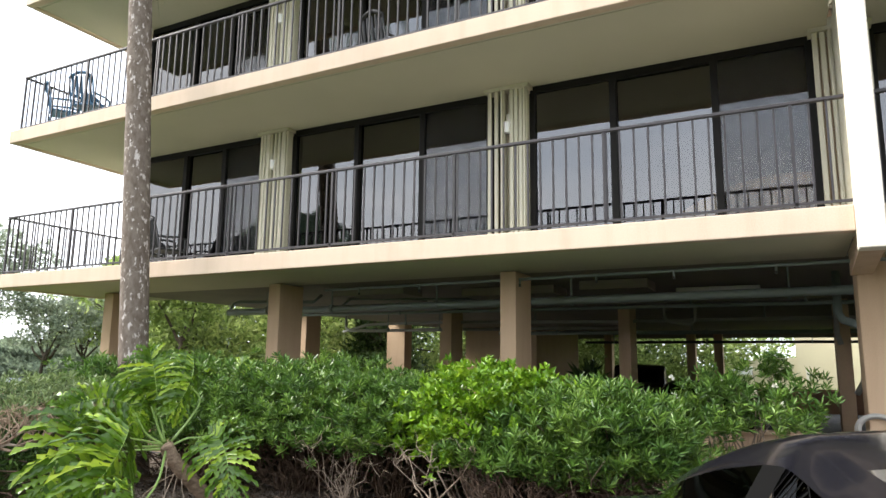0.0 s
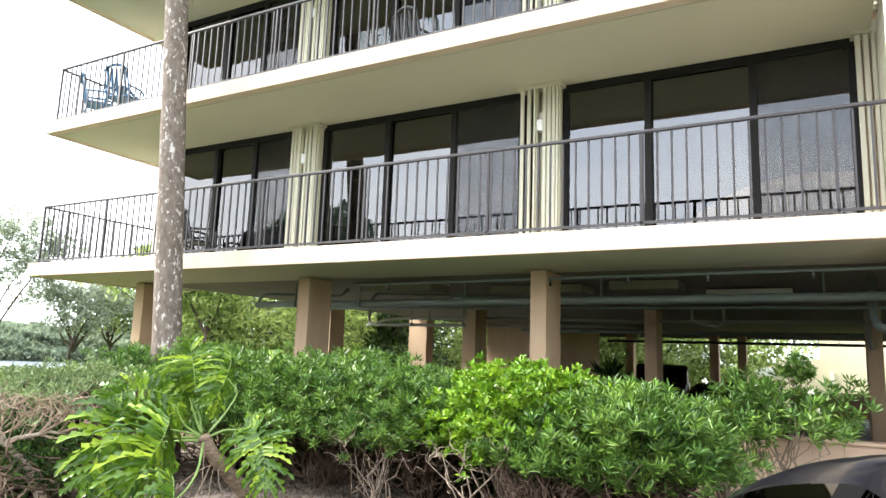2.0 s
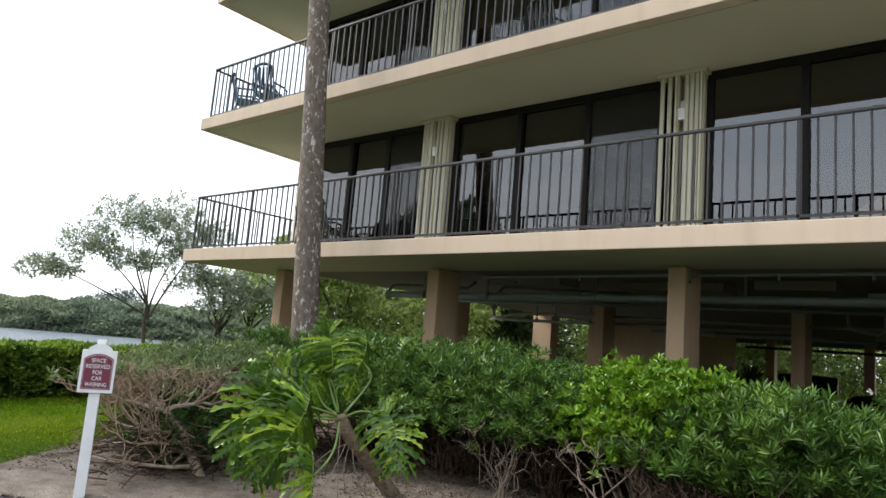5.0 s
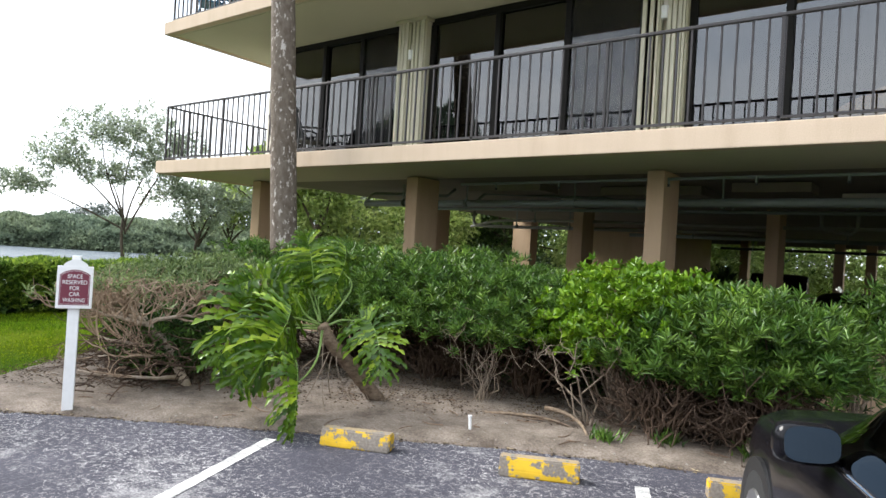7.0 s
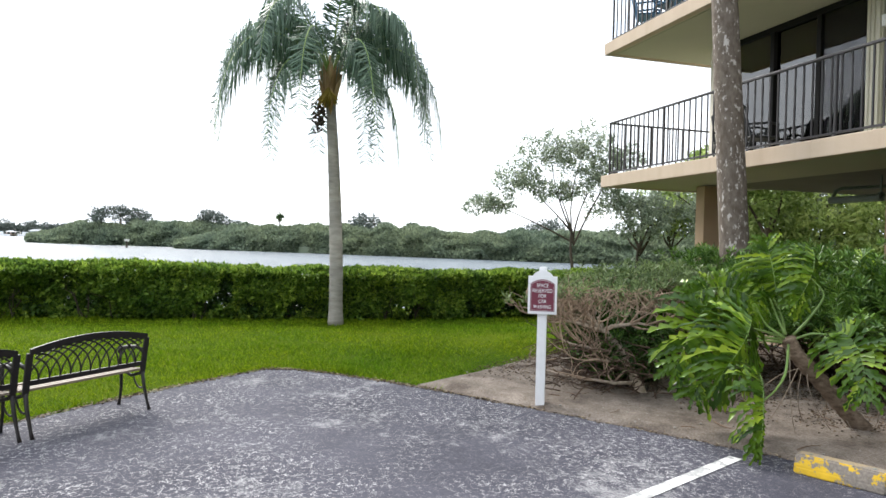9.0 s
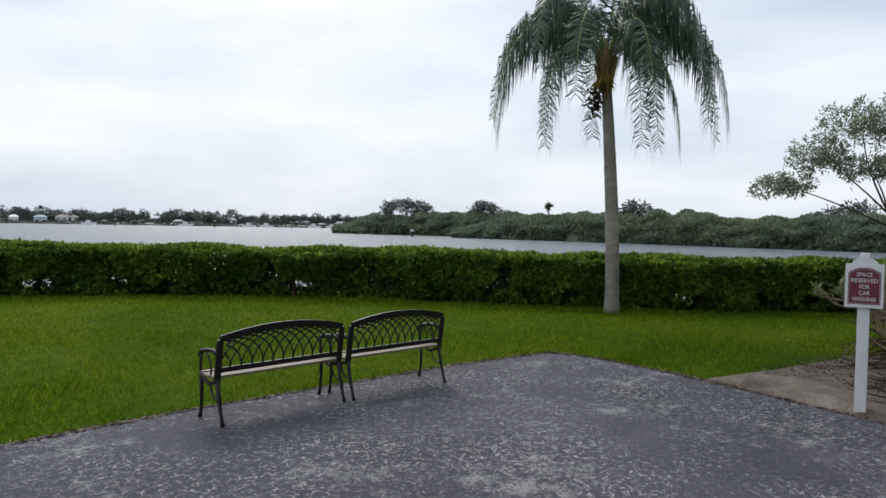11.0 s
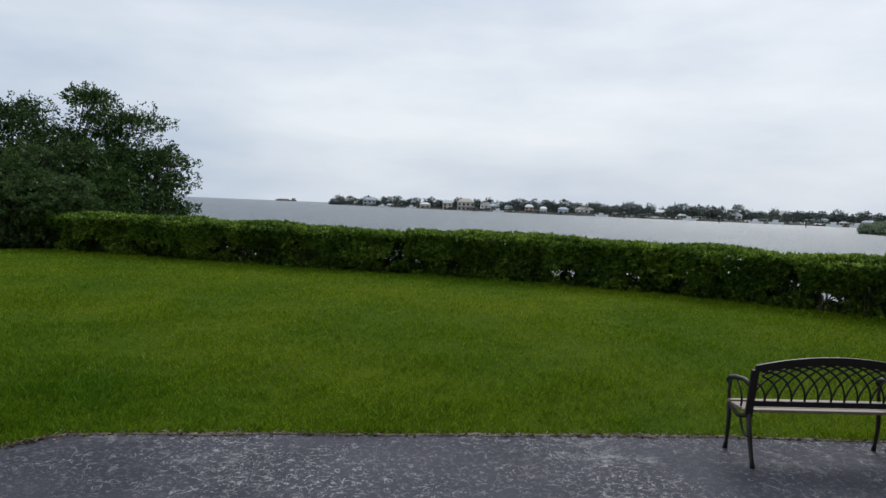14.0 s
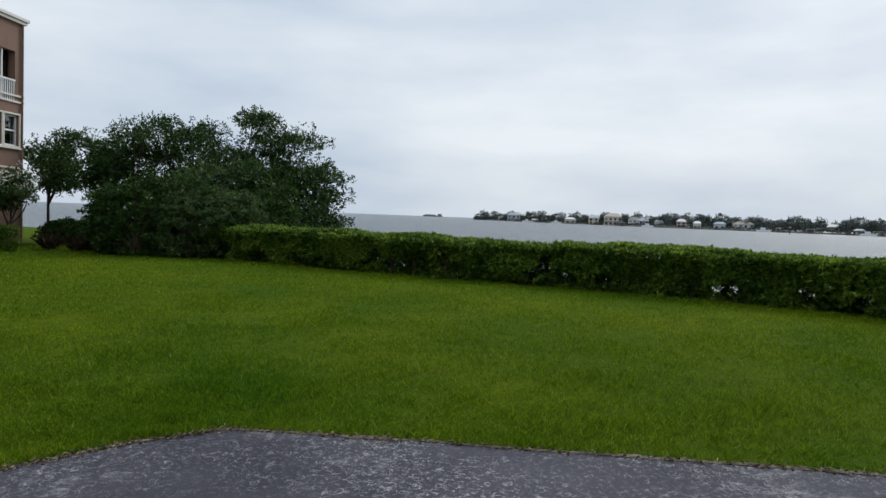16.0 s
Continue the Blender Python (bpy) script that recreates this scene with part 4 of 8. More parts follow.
# ---- planting ----
def shrub(name, label, base, radii, height, count, leaf, seed, material, leaf_count=7, low=-0.3, stems=9, r0=0.022, amount=0.26, bark=M_bark, depth=0.3, spread=1.3, twig=0, inner=0, square=2.0):
    """A shrub: crooked stems from its base and leaf whorls in uneven clumps over its mound."""
    rng = np.random.default_rng(seed)
    t = thing(name, label, "shrub")
    c = np.array([base[0], base[1], height - radii[2]])
    C, CN = shell(c, radii, max(6, count // 6), rng, low, depth, amount, square)
    P = np.repeat(C, 6, 0) + rng.normal(size=(len(C) * 6, 3)) * np.array([0.09, 0.09, 0.045]) * (0.6 + radii[0])
    N = np.repeat(CN, 6, 0)
    P[:, 2] = np.maximum(P[:, 2], 0.06)
    A = N * 0.55 + np.array([0, 0, 0.8]) + rng.normal(size=N.shape) * 0.2
    B, D = rosettes(P, A, leaf_count, rng, spread)
    finish("foliage", leaves("foliage", B, D, leaf[0], leaf[1], rng), material, t)
    # darker leaves inside the mound imitate the shade there
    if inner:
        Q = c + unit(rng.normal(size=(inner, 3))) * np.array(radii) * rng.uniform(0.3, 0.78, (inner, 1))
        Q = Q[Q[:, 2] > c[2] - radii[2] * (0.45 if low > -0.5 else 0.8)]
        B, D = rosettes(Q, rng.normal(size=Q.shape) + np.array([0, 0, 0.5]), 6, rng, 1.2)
        finish("shade_inner_foliage", leaves("shade_inner_foliage", B, D, leaf[0] * 1.15, leaf[1] * 1.4, rng), M_treedk, t)
    bm = bmesh.new()
    root = np.array([base[0], base[1], -0.03])
    for k in range(stems):
        a = rng.uniform(0, 6.28)
        b = root + np.array([math.cos(a), math.sin(a), 0]) * rng.uniform(0.02, 0.3) * radii[0]
        i = rng.integers(0, len(C), 5)
        twigs(bm, b, [c + (C[j] - c) * 0.9 for j in i], rng, r0 * rng.uniform(0.6, 1.2))
    tagged(part("stem_frame", bm, bark, t, "crooked woody stems", True), kind="stuff")
    # low twigs in the darkened brown deepen the shaded hollow
    if twig:
        bm = bmesh.new()
        U = unit(rng.normal(size=(twig, 3)) * np.array([1, 1, 0.5]))
        for u in U:
            q = c + u * np.array(radii) * rng.uniform(0.4, 0.8)
            q[2] = rng.uniform(0.1, height * 0.5)
            e = q + u * 0.22 + np.array([0, 0, rng.uniform(-0.05, 0.22)]) + rng.normal(size=3) * 0.1
            tube(bm, bend(q, e, rng.normal(size=3) * 0.06, 4), [0.008, 0.0065, 0.0045, 0.002], 4, False)
        tagged(part("twig_mass", bm, M_twigd, t, "dry bare twigs in a brown darkened for shade"), kind="stuff")
    return t


# mass of narrow-leaved shrubs before the garage
OLE = (0.09, 0.0185)
LONG = (0.104, 0.021)
shrub("shrub", "dense narrow-leaved green shrub on crooked stems", (-4.75, 7.2), (1.2, 0.92, 0.58), 1.46, 1700, OLE, 11, M_leaf, 13, square=3.2, amount=0.16, low=-0.22, stems=20, inner=650, bark=M_twigd, r0=0.014, twig=240)
shrub("shrub", "dense narrow-leaved green shrub on crooked stems", (-3.5, 7.2), (0.74, 0.85, 0.5), 1.41, 900, OLE, 12, M_leaf, 13, square=3.0, amount=0.16, low=-0.2, stems=12, inner=300, bark=M_twigd, r0=0.013, twig=160)
shrub("shrub", "small clump of narrow green leaves on bare pale twigs", (-3.6, 6.35), (0.32, 0.26, 0.17), 0.98, 150, OLE, 25, M_leaf, 10, low=-0.6, stems=3, r0=0.007, depth=0.5)
shrub("shrub", "lime-green broad-leaved rounded shrub before the garage", (-2.22, 7.1), (0.78, 0.72, 0.48), 1.47, 1550, (0.078, 0.046), 13, M_leafbright, 7, low=-0.55, stems=9, amount=0.26, square=2.5, inner=120)
shrub("shrub", "spreading green narrow-leaved shrub with brown lower twigs", (-1.0, 6.9), (0.68, 0.76, 0.46), 1.3, 1050, LONG, 14, M_leaf, 13, square=2.8, amount=0.18, low=-0.3, stems=16, twig=420, inner=330, bark=M_twigd)
shrub("shrub", "low green narrow-leaved shrub beside the low wall", (-1.0, 6.75), (0.38, 0.42, 0.3), 0.98, 330, LONG, 26, M_leaf, 10, low=-0.4, stems=9, twig=120, inner=100, bark=M_twigd)
shrub("shrub", "low green narrow-leaved shrub at the bed edge", (-1.75, 6.5), (0.58, 0.4, 0.32), 1.03, 420, LONG, 15, M_leaf, 10, low=-0.2, stems=7, twig=140, inner=90, bark=M_twigd, r0=0.012)
shrub("shrub", "green narrow-leaved shrub behind the philodendron", (-6.1, 6.9), (1.1, 0.95, 0.6), 1.42, 1300, OLE, 16, M_leaf, 12, square=2.8, amount=0.18, low=-0.2, stems=16, inner=550, bark=M_twigd, r0=0.014, twig=200)
shrub("shrub", "dense dark green shrub around a palm trunk", (-7.75, 6.75), (1.0, 0.9, 0.55), 1.52, 800, (0.1, 0.024), 17, M_leaf, 10, stems=9, inner=300)
shrub("shrub", "greyish green shrub at the end of the bed", (-8.5, 5.6), (1.0, 1.0, 0.5), 1.2, 900, (0.085, 0.022), 18, M_leafgrey, 9, low=-0.6, stems=9, inner=300)
shrub("shrub", "greyish green clipped shrub above bare brown twigs", (-7.2, 5.4), (0.85, 0.8, 0.3), 1.33, 520, (0.085, 0.02), 27, M_leafgrey, 9, low=-0.15, stems=14, inner=260, bark=M_twigp, r0=0.012, twig=160)
# filler shrubs added by the wall; dark leaves carry the hollow's shade
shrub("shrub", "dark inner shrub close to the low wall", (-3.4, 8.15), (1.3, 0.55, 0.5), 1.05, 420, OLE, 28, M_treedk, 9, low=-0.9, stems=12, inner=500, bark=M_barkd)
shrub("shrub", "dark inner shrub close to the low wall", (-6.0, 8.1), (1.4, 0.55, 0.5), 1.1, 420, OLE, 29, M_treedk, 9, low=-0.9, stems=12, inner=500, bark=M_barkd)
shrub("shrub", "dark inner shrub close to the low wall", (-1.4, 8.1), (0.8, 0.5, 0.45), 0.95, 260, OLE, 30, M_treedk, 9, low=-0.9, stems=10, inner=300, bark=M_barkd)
shrub("shrub", "open oleander with white blossoms against the low wall", (0.12, 8.2), (0.62, 0.36, 0.36), 1.52, 330, LONG, 21, M_leaf, 10, low=-0.6, stems=5, r0=0.012, amount=0.5, depth=0.75)
shrub("shrub", "open oleander with dark leaves against the low wall", (-0.35, 7.75), (0.36, 0.36, 0.36), 1.2, 140, LONG, 22, M_leaf, 10, low=-0.9, stems=4, r0=0.012, amount=0.5, depth=0.6)


def bare_shrub(label, trunk, arms, height, seed, fans, low_twigs, leaf_count, spread):
    """A half-bare shrub: a leaning trunk, pale arms, crooked twigs rising from them to a thin leafy top, foliage inside
    darkened to imitate shade.
    """
    rng = np.random.default_rng(seed)
    t = thing("shrub", label, "shrub")
    n = len(trunk)
    part("trunk", tubed([np.array(p) + rng.normal(size=3) * 0.008 for p in trunk], [0.062 - 0.03 * k / (n - 1) for k in range(n)], 9), M_barkp, t, "pale crooked trunk", True)
    fine, tips = bmesh.new(), []
    for path in arms:
        pts = [np.array(path[0], float)]
        for p, q in zip(path, path[1:]):
            p, q = np.array(p, float), np.array(q, float)
            for u in (0.33, 0.67, 1.0):
                pts.append(p + (q - p) * u + rng.normal(size=3) * 0.014)
        m = len(pts)
        part("arm", tubed(pts, [0.027 - 0.017 * i / (m - 1) for i in range(m)], 7), M_barkp, t, "pale crooked arm", True)
        low = path[-1][2] < 0.5
        out = unit(pts[-1] - pts[0])
        for _ in range(fans // 3 if low else fans):
            p = pts[rng.integers(m // 3, m)]
            q = p + out * rng.uniform(0.05, 0.3) + rng.normal(size=3) * np.array([0.16, 0.16, 0.05])
            q[2] = p[2] + rng.uniform(0.05, 0.25) if low else height - rng.uniform(0.02, 0.24)
            path2 = bend(p, q, out * 0.07 + rng.normal(size=3) * 0.05 - np.array([0, 0, 0.03]), 6)
            tube(fine, path2, [0.011, 0.0095, 0.008, 0.0065, 0.005, 0.003], 5, False)
            for _ in range(4):
                f = np.array(path2[rng.integers(2, 6)])
                e = f + rng.normal(size=3) * np.array([0.1, 0.1, 0.03]) + np.array([0, 0, rng.uniform(0.06, 0.22)])
                e[2] = min(e[2], height + 0.02)
                tube(fine, bend(f, e, rng.normal(size=3) * 0.02, 4), [0.006, 0.005, 0.004, 0.002], 4, False)
                if e[2] > height - 0.3:
                    tips.append(e)
    tagged(part("twig_fan", fine, M_twigp, t, "rising tan twigs"), kind="stuff")
    c = np.mean([a[0] for a in arms], 0)
    fine = bmesh.new()
    for _ in range(low_twigs):
        a = rng.uniform(0, 6.28)
        r = rng.uniform(0.2, 1.0)
        p = np.array([c[0] - 0.15 + math.cos(a) * spread[0] * r, c[1] + 0.1 + math.sin(a) * spread[1] * r, rng.uniform(0.02, 0.62)])
        q = p + np.array([rng.normal() * 0.14, -rng.uniform(0.05, 0.4), rng.uniform(-0.12, 0.12)])
        q[2] = max(q[2], 0.02)
        tube(fine, bend(p, q, rng.normal(size=3) * 0.05, 5), [0.008, 0.007, 0.006, 0.0045, 0.002], 4, False)
    tagged(part("twig_mass", fine, M_twigd, t, "low sweeping twigs darkened for shade"), kind="stuff")
    # darker leaves put shade into the middle of the shrub
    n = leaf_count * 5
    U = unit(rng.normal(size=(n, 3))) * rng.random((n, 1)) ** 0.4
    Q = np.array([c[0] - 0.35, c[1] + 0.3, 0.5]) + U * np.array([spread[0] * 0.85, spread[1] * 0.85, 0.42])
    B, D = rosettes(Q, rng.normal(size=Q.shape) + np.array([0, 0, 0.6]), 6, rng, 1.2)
    finish("shade_inner_foliage", leaves("shade_inner_foliage", B, D, 0.085, 0.024, rng), M_treedk, t)
    T = np.array(tips)[rng.integers(0, len(tips), leaf_count)] + rng.normal(size=(leaf_count, 3)) * np.array([0.05, 0.05, 0.02])
    B, D = rosettes(T, np.array([[0, 0, 1.0]]) + rng.normal(size=T.shape) * 0.4, 7, rng, 1.2)
    finish("foliage", leaves("foliage", B, D, 0.075, 0.018, rng), M_leafgrey, t)
    return t


HUB = (-6.14, 4.03, 0.7)
bare_shrub("half-bare shrub with pale crooked arms and brown twigs", [(-5.88, 4.38, -0.03), (-5.95, 4.37, 0.12), (-6.06, 4.34, 0.26), (-6.1, 4.2, 0.53), HUB],
           [[HUB, (-6.24, 3.72, 0.8), (-6.29, 3.52, 0.86)], [HUB, (-6.01, 4.25, 0.79), (-5.87, 4.5, 0.82)], [(-6.06, 4.32, 0.35), (-6.03, 3.9, 0.41)], [(-6.0, 4.36, 0.15), (-5.9, 4.07, 0.17), (-6.2, 3.4, 0.3)],
            [HUB, (-6.18, 3.84, 0.9)], [HUB, (-6.4, 4.1, 0.85), (-6.7, 4.1, 0.92)], [(-6.1, 4.2, 0.53), (-6.35, 4.4, 0.75), (-6.45, 4.8, 0.85)], [(-6.1, 4.25, 0.45), (-6.15, 3.95, 0.5), (-6.3, 3.6, 0.6)], [HUB, (-6.45, 3.85, 0.85), (-6.75, 3.65, 0.95)]],
           1.14, 19, 15, 260, 130, (0.75, 0.75))
bare_shrub("half-bare shrub with tan twigs behind another", [(-6.9, 4.75, -0.03), (-6.95, 4.75, 0.3), (-6.95, 4.7, 0.6)],
           [[(-6.95, 4.7, 0.6), (-7.0, 4.4, 0.75), (-7.05, 4.1, 0.85)], [(-6.95, 4.7, 0.6), (-6.75, 4.95, 0.8), (-6.55, 5.25, 0.95)], [(-6.95, 4.7, 0.55), (-7.3, 4.7, 0.8), (-7.5, 4.9, 0.95)], [(-6.95, 4.7, 0.6), (-6.85, 5.0, 0.85)], [(-6.95, 4.75, 0.3), (-6.8, 4.4, 0.3), (-6.9, 3.9, 0.25)]],
           1.22, 20, 15, 420, 220, (0.8, 0.8))
rng = np.random.default_rng(5)
for k in range(11):
    x, z = rng.uniform(-0.75, 0.72), rng.uniform(1.08, 1.5)
    P = np.repeat([[x, 8.25 - rng.uniform(0.15, 0.4), z]], 6, 0)
    D = unit(rng.normal(size=(6, 3)) + np.array([0, -0.4, 0.5]))
    tagged(finish("blossom", leaves("blossom", P, D, 0.038, 0.032, rng), M_flower), "small white oleander blossom", "flower", "oleander blossoms")

# crooked bare stems at the front of the bed
rng = np.random.default_rng(8)
for (bx, by), tips, r in (((-2.35, 6.35), [(-2.7, 6.1, 0.75), (-2.35, 6.0, 0.7), (-2.0, 6.2, 0.8), (-2.9, 6.3, 0.6), (-2.2, 6.3, 0.9), (-2.55, 6.05, 0.5)], 0.013),
                          ((-3.6, 6.5), [(-3.9, 6.2, 0.55), (-3.4, 6.1, 0.5), (-3.7, 6.0, 0.7), (-3.2, 6.3, 0.6), (-4.0, 6.3, 0.75), (-3.5, 6.25, 0.85)], 0.010)):
    t = thing("bare_branches", "pale crooked bare branches rising from the soil", "branch", group="bare branches")
    bm = bmesh.new()
    twigs(bm, (bx, by, -0.02), tips, rng, r, 7, 0.2)
    for q in tips:
        twigs(bm, q, [np.array(q) + rng.normal(size=3) * 0.16 + np.array([0, 0, 0.1]) for _ in range(5)], rng, r * 0.35, 5, 0.2)
    part("branch", bm, M_bark if r < 0.03 else M_twig, t, smooth=True)
for p, q, r in (((-3.3, 6.0, 0.04), (-2.4, 6.2, 0.03), 0.02), ((-2.75, 6.25, 0.16), (-2.15, 5.95, 0.03), 0.024)):
    t = thing("fallen_branch", "grey dead branch lying on the soil", "branch", group="dead branches")
    part("branch", tubed(bend(p, q, (0.05, 0.08, 0.04), 8), [r * (1 - 0.08 * k) for k in range(8)], 8), M_philbark, t, smooth=True)


def hedge_section(seed, length=3.2, height=1.0, depth=1.15):
    """A clipped hedge length on y, its front towards +x."""
    rng = np.random.default_rng(seed)
    t = thing("hedge", "clipped leafy green hedge along the water's edge", "hedge", group="waterside hedge")
    n = 3000
    y = rng.uniform(-length / 2 - 0.15, length / 2 + 0.15, n)
    s = rng.random(n)
    front = s < 0.55
    x = np.where(front, rng.normal(0, 0.05, n) - 0.12 * rng.random(n), rng.uniform(-depth, 0, n))
    z = np.where(front, 0.05 + (height - 0.05) * rng.random(n) ** 0.9, height + rng.normal(0, 0.03, n))
    bulge = np.array([noise.noise((a * 1.0 + seed * 7, b * 1.5, 3)) * 0.42 for a, b in zip(y, z)])
    gap = np.array([noise.noise((a * 1.9 + seed * 3, b * 1.3, 9)) for a, b in zip(y, z)])
    x = x + np.where(front, bulge + (z - 0.8) * 0.3, 0)
    z = z + np.where(front, 0, bulge * 0.18)
    ok = ~(front & (z < 0.36) & (gap > 0.27)) & ~(front & (gap > 0.46) & (z < 0.8))
    P = np.stack([x, y, z], 1)[ok]
    N = np.where(front[:, None], np.array([[1, 0, 0.35]]), np.array([[0.15, 0, 1]]))[ok] + rng.normal(size=(ok.sum(), 3)) * 0.4
    B, D = rosettes(P, N, 6, rng, 1.1)
    me = leaves("foliage", B, D, 0.098, 0.052, rng)
    finish("foliage", me, M_hedge, t)
    # inner leaves take a darker colour for the shade inside the hedge
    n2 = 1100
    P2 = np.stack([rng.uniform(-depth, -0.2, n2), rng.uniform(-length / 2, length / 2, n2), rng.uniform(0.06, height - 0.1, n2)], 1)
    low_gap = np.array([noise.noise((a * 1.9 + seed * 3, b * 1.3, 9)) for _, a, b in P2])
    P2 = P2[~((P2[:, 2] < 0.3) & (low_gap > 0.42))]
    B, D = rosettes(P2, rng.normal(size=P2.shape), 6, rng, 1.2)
    finish("shade_inner_foliage", leaves("shade_inner_foliage", B, D, 0.11, 0.06, rng), M_treedk, t)
    bm = bmesh.new()
    for k in range(11):
        b = np.array([rng.uniform(-depth * 0.8, -0.15), rng.uniform(-length / 2, length / 2), -0.1])
        twigs(bm, b, [b + np.array([rng.normal() * 0.25, rng.normal() * 0.3, rng.uniform(0.6, 0.95)]) for _ in range(4)], rng, 0.016, 5, 0.15)
    tagged(part("stem_frame", bm, M_barkd, t, smooth=True), kind="stuff")
    return t


HEDGE = [(-15.3, 13.2), (-14.4, 9.7), (-13.6, 6.6), (-13.2, 3.6), (-13.4, 0.4), (-13.95, -3.0), (-13.8, -6.4), (-12.7, -9.8), (-10.9, -12.7), (-9.1, -15.4), (-7.5, -18.2), (-6.0, -20.9), (-4.8, -23.5), (-3.8, -25.9)]
kinds = [hedge_section(41 + k) for k in range(4)]
q = 0
for (x0, y0), (x1, y1) in zip(HEDGE, HEDGE[1:]):
    L = math.hypot(x1 - x0, y1 - y0)
    m = pose((x0 + x1) / 2, (y0 + y1) / 2, -0.02, 0, 0, math.degrees(math.atan2(y1 - y0, x1 - x0)) + 90) @ Matrix.Diagonal((1, max(1, L / 3.25), (0.92, 0.92, 0.93, 0.95)[q] if q < 4 else 0.97 + 0.03 * math.sin(q * 2.1), 1))
    ob = kinds[q % 4] if q < 4 else copy_thing(kinds[q % 4], Matrix.Identity(4))
    ob.matrix_basis = m
    q += 1


def tree(name, label, base, trunk_to, limbs, blobs, count, leaf, seed, material, bark, r0=0.12, leaf_count=7, low=-0.8, depth=0.55, amount=0.35):
    """Trunk, limbs to each crown mass, and leaf sprays in uneven masses. blobs: centre and radii."""
    rng = np.random.default_rng(seed)
    t = thing(name, label, "tree")
    bm = bmesh.new()
    base, top = Vector(base), Vector(trunk_to)
    sag = Vector((rng.normal() * 0.12, rng.normal() * 0.12, 0))
    tube(bm, bend(base, top, sag, 8), [r0 * (1 - 0.065 * k) for k in range(8)], 9)
    part("trunk", bm, bark, t, smooth=True)
    bm = bmesh.new()
    PP, NN = [], []
    size = [b[1][0] * b[1][1] + b[1][0] * b[1][2] for b in blobs]
    for (c, r), s in zip(blobs, size):
        P, N = shell(c, r, max(8, int(count * s / sum(size))), rng, low, depth, amount)
        PP.append(P)
        NN.append(N)
        start = base.lerp(top, rng.uniform(0.72, 1.0))
        tube(bm, bend(start, c, (rng.normal() * 0.15, rng.normal() * 0.15, 0.1), 7), [r0 * (0.55 - 0.065 * k) for k in range(7)], 6, False)
        for j in rng.integers(0, len(P), limbs):
            tube(bm, bend(c, Vector(c).lerp(Vector(P[j]), 0.93), rng.normal(size=3) * 0.1, 4), [r0 * 0.2, r0 * 0.14, r0 * 0.09, r0 * 0.04], 4, False)
    tagged(part("limb_frame", bm, bark, t, smooth=True), kind="stuff")
    P, N = np.concatenate(PP), np.concatenate(NN)
    B, D = rosettes(P, N + rng.normal(size=N.shape) * 0.6, leaf_count, rng, 1.2)
    B += rng.normal(size=B.shape) * leaf[0] * 0.4
    finish("crown", leaves("crown", B, D, leaf[0], leaf[1], rng), material, t)
    return t


# open silvery tree at the water beyond the building's end
tree("tree", "open silvery-leaved waterside tree with a leaning limb", (-23.4, 13.0, -0.2), (-23.6, 12.75, 2.3), 10,
     [((-24.9, 9.9, 3.2), (0.9, 1.0, 0.45)), ((-24.4, 10.9, 4.1), (0.9, 1.0, 0.55)), ((-24.0, 12.0, 5.1), (0.9, 1.1, 0.75)), ((-23.5, 13.2, 5.4), (0.9, 1.1, 0.8)),
      ((-23.3, 13.6, 4.2), (0.8, 1.0, 0.6)), ((-23.8, 12.2, 3.7), (0.8, 0.8, 0.4)), ((-23.4, 14.6, 4.9), (0.8, 0.9, 0.6))],
     1350, (0.15, 0.05), 61, M_treegrey, M_barkd, 0.075, 8, depth=0.85, amount=0.5)
rng = np.random.default_rng(66)
for k, (x, y, h) in enumerate(((-22.6, 15.2, 3.6), (-23.5, 17.6, 4.2), (-22.2, 19.3, 4.6), (-20.5, 17.4, 4.2), (-21.0, 21.5, 5.0), (-18.5, 19.5, 4.6), (-18.8, 23.6, 5.4))):
    tree("tree", "dark-trunked waterside tree with loose foliage", (x, y, -0.2), (x + rng.normal() * 0.3, y + rng.normal() * 0.3, h * 0.5), 7,
         [((x + rng.normal() * 0.7, y + rng.normal() * 0.7, h * rng.uniform(0.58, 1.0)), (rng.uniform(0.6, 1.1), rng.uniform(0.6, 1.1), rng.uniform(0.3, 0.55))) for _ in range(7)],
         700, (0.16, 0.058), 70 + k, (M_treegrey, M_treelt, M_treegrey)[k % 3], M_barkd, 0.08, 7, depth=0.8, amount=0.5)
# light woodland behind the garage
WOOD = [(-16.5, 15.5, 4.6, 1.6), (-15.2, 19.0, 4.6, 1.7), (-17.5, 22.0, 5.4, 2.0), (-13.8, 23.5, 4.8, 1.8), (-15.8, 27.0, 5.6, 2.2), (-12.0, 27.0, 5.0, 2.0), (-18.5, 27.5, 6.0, 2.4), (-9.6, 30.0, 5.0, 2.0), (-20.0, 31.0, 6.5, 2.6), (-14.0, 32.0, 6.0, 2.4),
        (-6.4, 31.5, 5.0, 2.0), (-4.2, 35.0, 5.2, 2.0), (-10.0, 35.5, 6.0, 2.4), (-6.5, 38.5, 6.0, 2.4), (-17.0, 37.0, 7.0, 2.8), (-1.2, 56.0, 8.0, 2.6), (6.5, 60.0, 8.0, 2.8), (10.2, 45.0, 5.5, 2.0), (12.2, 42.0, 5.0, 2.0), (14.6, 44.0, 6.0, 2.4), (18.0, 42.0, 6.0, 2.4), (22.5, 41.0, 6.0, 2.6)]
